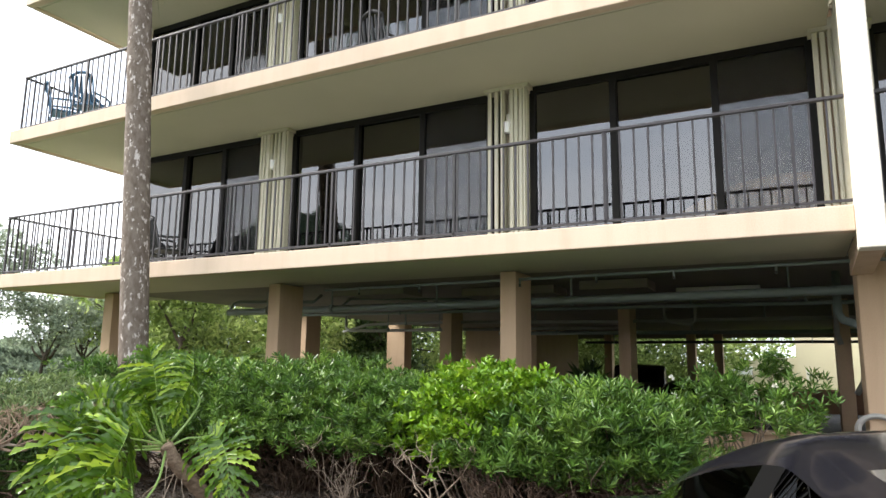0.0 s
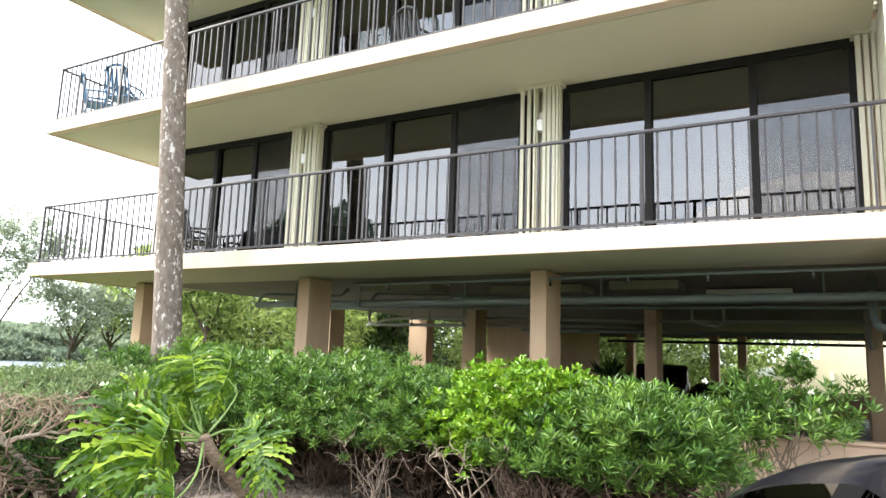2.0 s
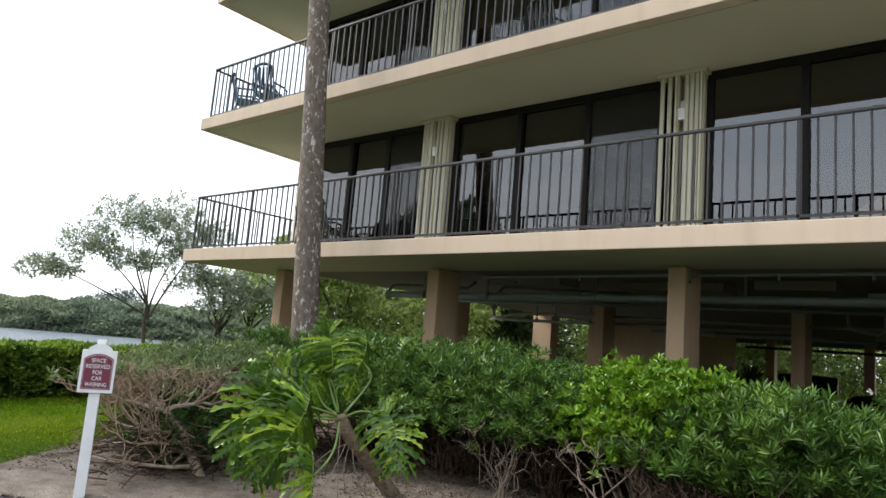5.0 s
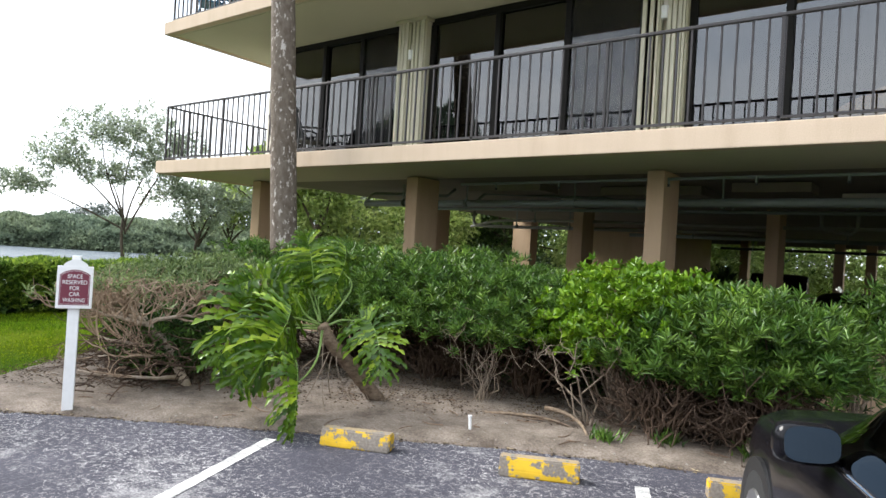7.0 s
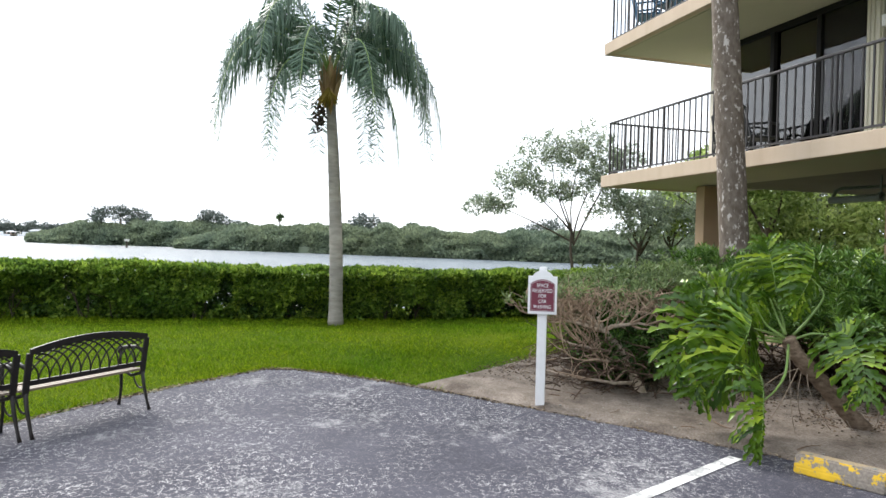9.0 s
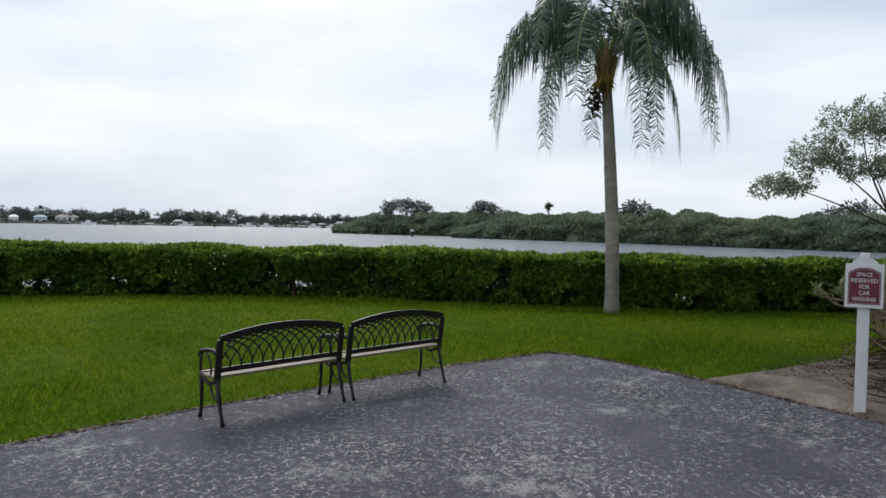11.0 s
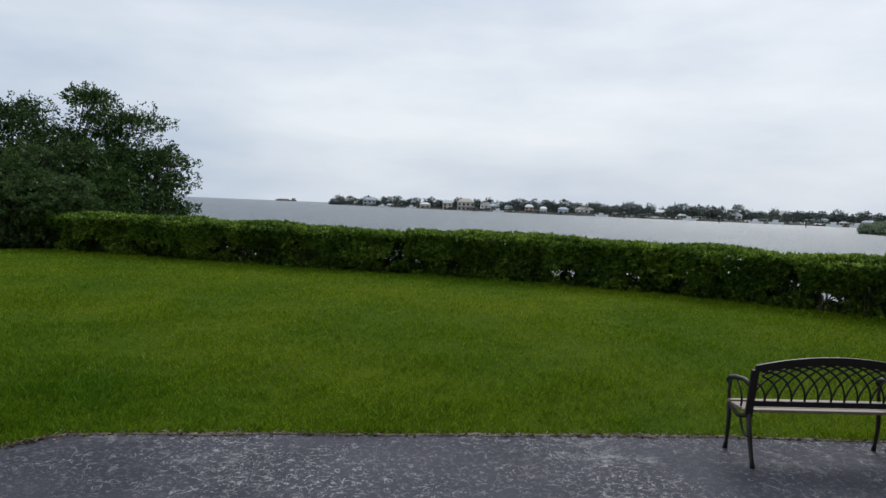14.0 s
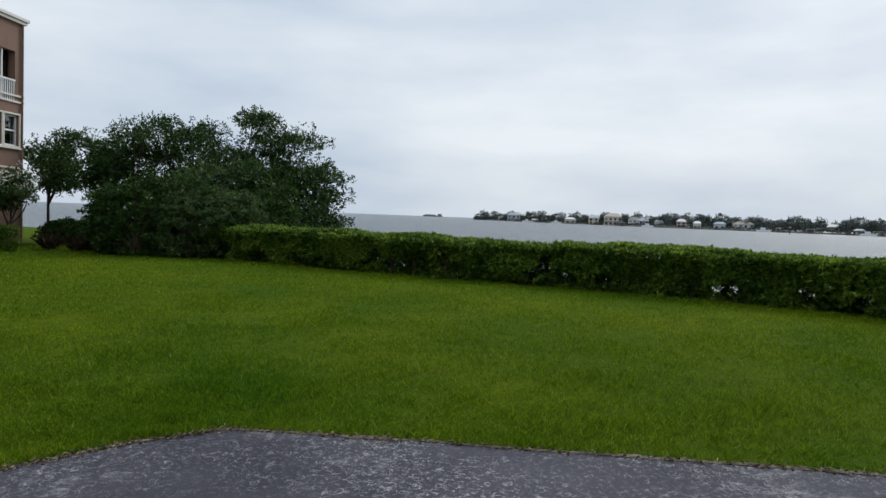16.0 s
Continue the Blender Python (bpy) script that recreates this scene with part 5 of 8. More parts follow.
for k, (x, y, h, r) in enumerate(WOOD):
    tree("tree", "light green bushy tree in the thicket behind the garage", (x, y, -0.2), (x + rng.normal() * 0.2, y, h * 0.5), 6,
         [((x + rng.normal() * r * 0.6, y + rng.normal() * r * 0.6, h * f), (r * rng.uniform(0.6, 0.85), r * rng.uniform(0.6, 0.85), r * rng.uniform(0.4, 0.6))) for f in (0.1, 0.2, 0.32, 0.45, 0.58, 0.7, 0.85, 0.9)],
         1250, (0.24, 0.10), 90 + k, M_tree if k % 5 == 3 else M_treelt, M_barkd, 0.09, 7, depth=0.6, amount=0.4)
# dark waterside tree group beyond the lawn
GROUP = ((-6.3, -30.6, 5.3, 1.5, (0.42, 0.55, 0.68, 0.8, 0.92)), (-8.1, -29.8, 5.75, 1.4, (0.4, 0.53, 0.66, 0.8, 0.93)), (-9.6, -28.8, 4.9, 1.1, (0.35, 0.5, 0.65, 0.8, 0.93)), (-10.5, -27.2, 3.7, 1.15, (0.15, 0.3, 0.45, 0.6, 0.75, 0.88)),
         (-4.1, -30.0, 4.6, 1.3, (0.5, 0.65, 0.8, 0.92)), (-7.3, -27.5, 3.6, 1.4, (0.15, 0.3, 0.5, 0.7, 0.88)), (-9.1, -27.2, 3.3, 1.2, (0.15, 0.35, 0.55, 0.75, 0.9)), (-5.2, -26.0, 2.7, 1.3, (0.2, 0.4, 0.6, 0.8)), (-2.9, -31.9, 4.45, 1.25, (0.55, 0.66, 0.78, 0.9)), (-1.1, -34.5, 4.1, 1.25, (0.58, 0.68, 0.8, 0.9)))
for k, (x, y, h, r, fs) in enumerate(GROUP):
    tree("tree", "dense dark green waterside tree beside the lawn", (x, y, -0.2), (x + rng.normal() * 0.2, y + rng.normal() * 0.2, h * 0.5), 8,
         [((x + rng.normal() * r * 0.6, y + rng.normal() * r * 0.6, max(h * f, 0.5)), (r * rng.uniform(0.42, 0.66), r * rng.uniform(0.42, 0.66), r * rng.uniform(0.2, 0.32))) for f in fs for _ in (0, 1, 2)],
         1150, (0.14, 0.058), 120 + k, M_treedk, M_barkd, 0.08, 7, depth=0.9, amount=0.7)
for k, (x, y, r, h) in enumerate(((-3.3, -24.6, 1.1, 2.4), (-4.7, -23.6, 1.0, 2.0), (-3.0, -26.6, 0.9, 1.9), (-6.0, -23.0, 1.0, 1.9), (-1.6, -30.5, 0.7, 0.8), (-5.6, -26.0, 1.4, 2.9), (-7.6, -24.4, 1.2, 2.2))):
    shrub("shrub", "dark green bush at the foot of the waterside trees", (x, y), (r, r, h * 0.6), h, 1300, (0.14, 0.06), 140 + k, M_tree if k % 2 else M_treedk, 7, low=-0.9, stems=6)


# ---- palms ----
def frond(bm_rib, base, heading, rise, length, drop, rng, lv, lf, leaflet=0.54, pairs=96, width=0.028):
    """A feather frond: arched rib and hanging leaflets, added to the lists."""
    h = Vector((math.cos(heading), math.sin(heading), 0))
    pts = []
    for i in range(13):
        s = i / 12
        pts.append(Vector(base) + h * (length * (s - 0.3 * s ** 3) / 0.75) + Vector((0, 0, rise * 4 * s * (1 - s) + drop * s ** 2.6)))
    tube(bm_rib, pts, [0.022 * (1 - 0.85 * i / 12) for i in range(13)], 5, False)
    side = h.cross(Vector((0, 0, 1)))
    for k in range(pairs):
        s = 0.14 + 0.86 * k / pairs
        i = min(int(s * 12), 11)
        p = pts[i].lerp(pts[i + 1], s * 12 - i)
        d = (pts[i + 1] - pts[i]).normalized()
        for sg in (-1, 1):
            ln = leaflet * (0.7 + 0.5 * math.sin(math.pi * s)) * rng.uniform(0.75, 1.2)
            out = (side * sg * rng.uniform(0.5, 1.0) + d * rng.uniform(0.2, 0.6) + Vector((0, 0, rng.uniform(-0.5, 0.15)))).normalized()
            m = p + out * ln * 0.45
            e = m + (out * 0.2 + Vector((0, 0, -1.0))).normalized() * ln * 0.8
            w = d * width * 0.5
            n = len(lv)
            lv += [p - w * 0.5, p + w * 0.5, m + w, m - w, e]
            lf += [(n, n + 1, n + 2), (n, n + 2, n + 3), (n + 3, n + 2, n + 4)]


def feather_palm(base, top, fronds, seed, label):
    rng = np.random.default_rng(seed)
    t = thing("palm_tree", label, "palm tree")
    base, top = Vector(base), Vector(top)
    pts = [base.lerp(top, i / 30) + Vector((0.03 * math.sin(i * 0.25), 0.05 * math.sin(i * 0.1), 0)) for i in range(31)]
    part("trunk", tubed(pts, [0.125 + 0.035 * math.exp(-i * 0.6) - 0.0012 * i + (0.004 if i % 2 else 0) + 0.012 * math.sin(min(i / 30, 1) * 3.1) for i in range(31)], 14), M_palmbark, t, smooth=True)
    bm = bmesh.new()
    for k in range(15):
        a = k * 2.4
        p = top + Vector((math.cos(a) * 0.09, math.sin(a) * 0.09, 0.02 + k * 0.04))
        tube(bm, [p - Vector((0, 0, 0.22)), p, p + Vector((math.cos(a) * 0.13, math.sin(a) * 0.13, 0.3))], [0.035, 0.07, 0.02], 6)
    part("leaf_sheath", bm, M_drypalm, t, "brown fibrous leaf bases", True)
    bm, lv, lf = bmesh.new(), [], []
    for heading, rise, length, drop in fronds:
        frond(bm, top + Vector((0, 0, 0.5)), radians(heading), rise, length, drop, rng, lv, lf)
    part("ribs", bm, M_stalk, t, smooth=True)
    finish("fronds", raw("fronds", [tuple(v) for v in lv], lf), M_palmleaf, t)
    # hanging fruit bunch, yellow flower spray and dry spathe
    rng2 = np.random.default_rng(seed + 1)
    c = top + Vector((0.05, -0.2, -0.3))
    bm = bmesh.new()
    for _ in range(130):
        q = rng2.normal(size=3) * np.array([0.06, 0.06, 0.13])
        bmesh.ops.create_icosphere(bm, subdivisions=1, radius=0.026, matrix=Matrix.Translation(c + Vector(q)))
    tagged(part("fruit_bunch", bm, M_barkd, t, "dark hanging fruit bunch"), kind="stuff")
    P = np.repeat([list(top + Vector((0.16, -0.06, 0.25)))], 60, 0)
    D = rng2.normal(size=(60, 3)) * np.array([0.3, 0.3, 0.2]) + np.array([0.25, -0.05, -1])
    finish("flower_spray", leaves("flower_spray", P, D, 0.4, 0.012, rng2), M_yellowspray, t, "yellow drooping flower spray")
    part("spathe", tubed([top + Vector((0.17, 0.0, 0.3)), top + Vector((0.24, 0.02, 0.05)), top + Vector((0.22, -0.02, -0.28))], [0.012, 0.045, 0.01], 7), M_drypalm, t, "dry tan spathe", True)
    return t


M_yellowspray = leaf_mat("palm_flower_spray", (0.25, 0.17, 0.02), (0.35, 0.25, 0.04), (0.45, 0.34, 0.08), 0.8, 0)
FRONDS = [(a, b * 1.15, c * 1.45, d * 1.1 if d < 0 else d * 0.85) for a, b, c, d in [(-95, 0.55, 1.5, -1.35), (-80, 0.7, 1.55, -1.2), (-112, 0.8, 1.7, -0.9), (95, 0.5, 1.55, -1.35), (80, 0.65, 1.6, -1.25), (112, 0.8, 1.7, -1.0), (70, 0.25, 1.0, -1.6), (40, 0.4, 0.9, -1.6), (-62, 0.35, 1.0, -1.35),
          (18, 0.55, 1.3, -1.2), (-24, 0.65, 1.3, -0.9), (150, 0.7, 1.5, -1.3), (-150, 0.7, 1.5, -1.3), (180, 0.7, 1.5, -1.1), (55, 0.95, 1.3, -0.2), (-52, 1.0, 1.25, -0.1), (122, 0.95, 1.2, 0.1), (-132, 0.95, 1.2, 0.1), (5, 0.7, 0.6, 1.7), (88, 0.85, 0.9, 1.2), (-90, 0.8, 0.9, 1.3), (40, 0.9, 0.9, 0.9), (-140, 0.8, 0.8, 1.4), (140, 0.9, 0.9, 1.0), (-100, 0.9, 1.5, -0.5), (100, 0.9, 1.5, -0.6)]]
feather_palm((-12.7, 2.1, -0.04), (-12.75, 1.9, 4.22), FRONDS, 31, "feather palm with drooping fronds on the lawn")

t = thing("palm_tree", "tall palm with a mottled lichen-spotted trunk beside the balconies", "palm tree")
pts = [Vector((-7.42, 6.9, -0.05)).lerp(Vector((-8.35, 6.9, 9.4)), i / 40) for i in range(41)]
part("trunk", tubed(pts, [0.205 - 0.0012 * i + 0.05 * math.exp(-i * 0.8) + (0.003 if i % 2 else 0) for i in range(41)], 18), M_trunk, t, "mottled grey-brown trunk with pale lichen", True)
bm, lv, lf = bmesh.new(), [], []
rng = np.random.default_rng(77)
for k in range(16):
    frond(bm, (-8.35, 6.9, 9.3), k * 2.4, rng.uniform(0.4, 0.9), 2.2, rng.uniform(-1.6, 0.2), rng, lv, lf, 0.5, 34, 0.04)
part("ribs", bm, M_stalk, t, smooth=True)
finish("fronds", raw("fronds", [tuple(v) for v in lv], lf), M_palmleaf, t)


# ---- split-leaf philodendron ----
def split_leaf(rib_points, reach, rng, lobes=21, back=0.0):
    """A deeply cut, glossy leaf: narrow toothed lobes on both sides of a curved midrib; reach: the longest lobe of one half, back: how far the other half folds away."""
    a, m, b = (Vector(p) for p in rib_points)
    handle = m * 2 - (a + b) / 2
    reach = Vector(reach)
    L, W = (m - a).length + (b - m).length, reach.length
    verts, faces = [], []

    def rib(s):
        return a * (1 - s) ** 2 + handle * (2 * s * (1 - s)) + b * s * s

    def lobe(s, sg, length, lean, half):
        ax = (rib(min(1, s + 0.05)) - rib(max(0, s - 0.05))).normalized()
        sd = (reach - ax * reach.dot(ax)).normalized()
        nrm = ax.cross(sd).normalized()
        if nrm.z < 0:
            nrm = -nrm
        d = (sd * (sg if sg > 0 else sg * (1 - 0.8 * back)) + ax * lean - nrm * (back if sg < 0 else -0.12)).normalized()
        up = (nrm + sd * rng.normal() * 0.25 + ax * rng.normal() * 0.35).normalized()
        across = d.cross(up).normalized()
        teeth = 4 if length > 0.12 else 3
        n, sway, sink = 2 * teeth + 2, rng.normal() * 0.12, rng.uniform(0.15, 0.5)
        start = len(verts)
        for i in range(n):
            u = i / (n - 1)
            c = rib(s) + d * length * u + up * (0.1 * length * math.sin(2.6 * u)) - Vector((0, 0, 1)) * (sink * length * u ** 2.4) + across * (sway * length * u * u)
            tooth = i % 2 == 0 and 0 < i < n - 1
            w = half * (0.75 if i == 0 else (1.9 - 0.9 * u if tooth else 0.62 - 0.25 * u))
            w = 0.001 if i == n - 1 else max(w, 0.003)
            fwd = d * (w * rng.uniform(0.5, 1.1) if tooth else 0.0)
            curl = rng.normal() * 0.35
            verts.extend([c - across * w + up * w * (0.5 + curl) + fwd, c, c + across * w + up * w * (0.5 - curl) + fwd])
        for i in range(n - 1):
            q = start + 3 * i
            faces.extend([(q, q + 1, q + 4), (q, q + 4, q + 3), (q + 1, q + 2, q + 5), (q + 1, q + 5, q + 4)])

    for k in range(lobes):
        s = 0.015 + 0.95 * k / (lobes - 1)
        size = W * (0.68 + 0.52 * math.sin(math.pi * (0.15 + 0.6 * s))) * (1.0 - 0.55 * s ** 3)
        for sg in (-1, 1):
            lobe(s, sg, size * rng.uniform(0.82, 1.12), -0.75 + 1.75 * s + rng.normal() * 0.1, L / lobes * rng.uniform(0.52, 0.68))
    lobe(0.97, 0.1, W * 0.4, 3.0, L / lobes * 0.4)
    return verts, faces, [rib(k / 12) for k in range(13)]


def arc(points, n=14):
    """A smooth line through the points."""
    pts = [Vector(p) for p in points]
    pts = [pts[0] * 2 - pts[1]] + pts + [pts[-1] * 2 - pts[-2]]
    out = []
    for p0, p1, p2, p3 in zip(pts, pts[1:], pts[2:], pts[3:]):
        for k in range(n // (len(points) - 1) + 1):
            u = k / (n // (len(points) - 1) + 1)
            out.append(0.5 * ((2 * p1) + (p2 - p0) * u + (2 * p0 - 5 * p1 + 4 * p2 - p3) * u * u + (3 * p1 - p0 - 3 * p2 + p3) * u ** 3))
    return out + [pts[-2]]


def philodendron_leaf(t, rib_points, reach, stalk, back, rng, width=0.0125):
    v, f, spine = split_leaf(rib_points, reach, rng, back=back)
    leaf = finish("leaf", raw("leaf", [tuple(q) for q in v], f), M_phil, t, "", False)
    part("midrib", tubed(spine, [0.0062 - 0.00035 * i for i in range(13)], 5), M_stalk, leaf, "pale midrib", True)
    line = arc(stalk)
    part("stalk", tubed(line, [width * (1 - 0.5 * i / len(line)) for i in range(len(line))], 8), M_stalk, leaf, "arching green stalk", True)


def philodendron():
    t = thing("philodendron", "big split-leaf philodendron with arching stalks in the bed", "plant")
    rng = np.random.default_rng(55)
    crown = Vector((-4.6, 4.99, 0.82))
    line = arc([(-4.3, 5.66, -0.05), (-4.38, 5.44, 0.2), (-4.48, 5.22, 0.47), (-4.57, 5.06, 0.68), crown], 24)
    part("stem", tubed(line, [0.078 + (0.006 if k % 2 else -0.003) - 0.0006 * k for k in range(len(line))], 12), M_philbark, t, "scarred leaning brown stem", True)
    philodendron_leaf(t, [(-4.09, 4.23, 0.62), (-3.94, 4.14, 0.44), (-3.84, 4.03, 0.1)], (-0.06, -0.26, -0.03), [(-4.52, 4.92, 0.77), (-4.22, 4.61, 0.6), (-4.07, 4.38, 0.5), (-3.95, 4.16, 0.45)], 1.0, rng)
    philodendron_leaf(t, [(-4.44, 4.44, 1.02), (-4.27, 4.23, 0.85), (-4.28, 4.02, 0.58)], (-0.22, -0.44, 0.03), [(-4.55, 4.9, 0.83), (-4.47, 4.62, 0.9), (-4.4, 4.38, 0.95)], 0.9, rng)
    philodendron_leaf(t, [(-4.83, 4.38, 1.18), (-4.7, 4.12, 0.99), (-4.73, 3.89, 0.51)], (-0.16, -0.31, 0.05), [(-4.59, 4.92, 0.81), (-4.57, 4.65, 0.84), (-4.61, 4.46, 0.89), (-4.82, 4.36, 1.14)], 0.35, rng)
    philodendron_leaf(t, [(-4.73, 4.73, 1.15), (-4.75, 4.41, 1.26), (-4.81, 4.08, 1.18)], (-0.07, 0.05, 0.21), [(-4.63, 4.96, 0.83), (-4.69, 4.83, 0.93), (-4.71, 4.71, 1.12)], 0.2, rng)
    philodendron_leaf(t, [(-4.69, 4.93, 1.2), (-4.65, 4.84, 1.46), (-4.7, 4.8, 1.69)], (-0.14, -0.25, 0.09), [(-4.62, 4.97, 0.85), (-4.67, 4.93, 1), (-4.71, 4.88, 1.17)], 0.1, rng)
    philodendron_leaf(t, [(-4.62, 5.24, 1.63), (-4.47, 5.11, 1.42), (-4.48, 4.93, 1.12)], (-0.14, -0.22, 0.02), [(-4.57, 5.02, 0.85), (-4.49, 5.13, 1.03), (-4.43, 5.2, 1.22), (-4.47, 5.1, 1.36)], 0.9, rng)
    philodendron_leaf(t, [(-4.27, 5.19, 0.92), (-4.01, 5.13, 0.81), (-3.89, 5.1, 0.43)], (0.18, 0.16, 0.15), [(-4.57, 5.02, 0.81), (-4.43, 5.1, 0.88), (-4.22, 5.16, 0.88)], 0.0, rng)
    philodendron_leaf(t, [(-4.79, 4.91, 1.34), (-4.74, 4.8, 1.16), (-4.71, 4.73, 0.88)], (-0.01, -0.17, 0), [(-4.65, 5.01, 0.84), (-4.69, 4.99, 1.02), (-4.78, 4.92, 1.25)], 0.3, rng)
    philodendron_leaf(t, [(-4.75, 4.58, 0.79), (-4.71, 4.28, 0.61), (-4.68, 4.07, 0.32)], (-0.16, -0.18, 0.15), [(-4.62, 4.95, 0.78), (-4.68, 4.75, 0.79), (-4.75, 4.58, 0.78)], 0.2, rng)
    bm = bmesh.new()
    for _ in range(10):
        q = line[rng.integers(3, len(line) - 2)]
        tube(bm, bend(q, (q.x + rng.normal() * 0.28, q.y + rng.normal() * 0.28, 0.0), rng.normal(size=3) * 0.1, 7), 0.0045, 4, False)
    tagged(part("aerial_root_mass", bm, M_bark, t, "thin hanging aerial roots"), kind="stuff")
    t = thing("philodendron", "young split-leaf philodendron rising out of the shrubs", "plant")
    philodendron_leaf(t, [(-5.44, 6.67, 1.3), (-5.36, 6.62, 1.48), (-5.2, 6.6, 1.62)], (-0.16, 0.0, 0.1), [(-5.4, 6.75, 0.0), (-5.42, 6.7, 0.8), (-5.44, 6.67, 1.31)], 0.0, rng, 0.012)
    philodendron_leaf(t, [(-5.5, 6.7, 1.28), (-5.68, 6.6, 1.42), (-5.85, 6.5, 1.5)], (0.0, -0.16, 0.08), [(-5.4, 6.75, 0.0), (-5.45, 6.72, 0.8), (-5.5, 6.7, 1.29)], 0.0, rng, 0.012)


philodendron()
for x, y, z, n, s in ((-6.3, 9.9, 0.9, 16, 0.55), (-5.2, 21.4, 1.1, 18, 0.7), (-7.6, 10.4, 0.7, 14, 0.5)):
    t = thing("spiky_plant", "dark spiky-leaved plant under the building", "plant", group="spiky plants")
    rng = np.random.default_rng(int(x * -10))
    part("stem", tubed([(x, y, 0.0), (x, y, z)], 0.03, 7), M_barkd, t)
    P = np.repeat([[x, y, z]], n * 3, 0)
    D = rng.normal(size=(n * 3, 3)) + np.array([0, 0, 0.8])
    finish("foliage", leaves("foliage", P, D, s, 0.05, rng, droop=0.3), M_tree, t)


# ---- sign ----
def lettering(text, size, width, height_at, parent, material, y):
    cu = bpy.data.curves.new("lettering", "FONT")
    cu.body, cu.size, cu.align_x, cu.extrude = text, size, "CENTER", 0.0012
    tmp = bpy.data.objects.new("lettering_tmp", cu)
    scene.collection.objects.link(tmp)
    me = bpy.data.meshes.new_from_object(tmp.evaluated_get(bpy.context.evaluated_depsgraph_get()))
    bpy.data.objects.remove(tmp)
    co = np.empty(len(me.vertices) * 3, np.float32)
    me.vertices.foreach_get("co", co)
    co = co.reshape(-1, 3)
    k = width / max(1e-6, co[:, 0].max() - co[:, 0].min())
    out = np.stack([co[:, 0] * k, y - co[:, 2], height_at + co[:, 1]], 1)
    me.vertices.foreach_set("co", out.astype(np.float32).ravel())
    me.name = "lettering"
    return finish("lettering", me, material, parent, "white capital letters")


def sign_outline(w, z0, z1, rise, n=14):
    pts = [(-w / 2, z0), (w / 2, z0), (w / 2, z1)]
    for i in range(1, n):
        a = i / n
        pts.append((w / 2 - w * a, z1 + rise * math.sin(math.pi * a) ** 0.8))
    return pts + [(-w / 2, z1)]


def plate(outline, y0, y1):
    bm = bmesh.new()
    a = [bm.verts.new((x, y0, z)) for x, z in outline]
    b = [bm.verts.new((x, y1, z)) for x, z in outline]
    bm.faces.new(a)
    bm.faces.new(b[::-1])
    for i in range(len(a)):
        bm.faces.new((a[i], b[i], b[(i + 1) % len(a)], a[(i + 1) % len(a)]))
    bmesh.ops.recalc_face_normals(bm, faces=bm.faces)
    return bm


sign = thing("sign_post", "white wooden post with a maroon notice on it", "sign", pose(-5.80, 3.15, 0, 0, 0, 62.5))
part("post", boxed(-0.045, 0.045, -0.045, 0.045, -0.02, 1.24, bevel=0.004), M_white, sign)
board = part("board", boxed(-0.14, 0.14, -0.075, -0.047, 0.92, 1.29, bevel=0.004), M_white, sign)
part("crest", plate(sign_outline(0.19, 1.285, 1.3, 0.05), -0.072, -0.05), M_white, sign)
part("cap", boxed(-0.035, 0.035, -0.05, 0.03, 1.33, 1.38, bevel=0.004), M_white, sign)
part("panel", plate(sign_outline(0.235, 0.95, 1.215, 0.045), -0.079, -0.0755), M_maroon, sign, "maroon panel with a thin white border")
rim = plate(sign_outline(0.222, 0.958, 1.209, 0.042), -0.0805, -0.0795)
bmesh.ops.inset_region(rim, faces=[f for f in rim.faces if abs(f.normal.y) > 0.9 and f.calc_center_median().y < -0.0803], thickness=0.0025)
big = [f for f in rim.faces if abs(f.normal.y) > 0.9 and f.calc_area() > 0.02]
bmesh.ops.delete(rim, geom=big, context="FACES")
part("border", rim, M_letter, sign)
for text, w, z in (("SPACE", 0.115, 1.185), ("RESERVED", 0.19, 1.133), ("FOR", 0.075, 1.081), ("CAR", 0.08, 1.029), ("WASHING", 0.17, 0.977)):
    lettering(text, 0.05, w, z, sign, M_letter, -0.0812)


# ---- wheel stops, stub ----
def wheel_stop(x, y, ang):
    t = thing("wheel_stop", "short concrete wheel stop with flaking yellow paint", "wheel stop", pose(x, y, 0, 0, 0, ang), "wheel stops")
    bm = bmesh.new()
    prof = [(-0.09, 0.0), (0.09, 0.0), (0.082, 0.05), (0.055, 0.138), (-0.055, 0.138), (-0.082, 0.05)]
    a = [bm.verts.new((-0.29, p, z)) for p, z in prof]
    b = [bm.verts.new((0.29, p, z)) for p, z in prof]
    bm.faces.new(a)
    bm.faces.new(b[::-1])
    for i in range(6):
        bm.faces.new((a[i], b[i], b[(i + 1) % 6], a[(i + 1) % 6]))
    bmesh.ops.recalc_face_normals(bm, faces=bm.faces)
    bmesh.ops.bevel(bm, geom=list(bm.edges), offset=0.01, segments=2, affect="EDGES")
    part("block", bm, M_yellow, t)
    for s in (-0.2, 0.2):
        part("pin_head", tubed([(s, 0, 0.134), (s, 0, 0.141)], 0.012, 8), M_pipe, t, "steel pin head")


wheel_stop(-3.40, 4.33, 25)
wheel_stop(-2.0, 4.80, 27)
wheel_stop(-0.68, 5.42, 25)
t = thing("pipe_stub", "white plastic pipe stub standing in the soil", "pipe")
part("pipe", tubed([(-2.98, 5.32, -0.02), (-3.0, 5.33, 0.165)], 0.014, 10), M_white, t)
part("cap", tubed([(-3.0, 5.33, 0.16), (-3.0, 5.33, 0.18)], 0.018, 10), M_white, t)


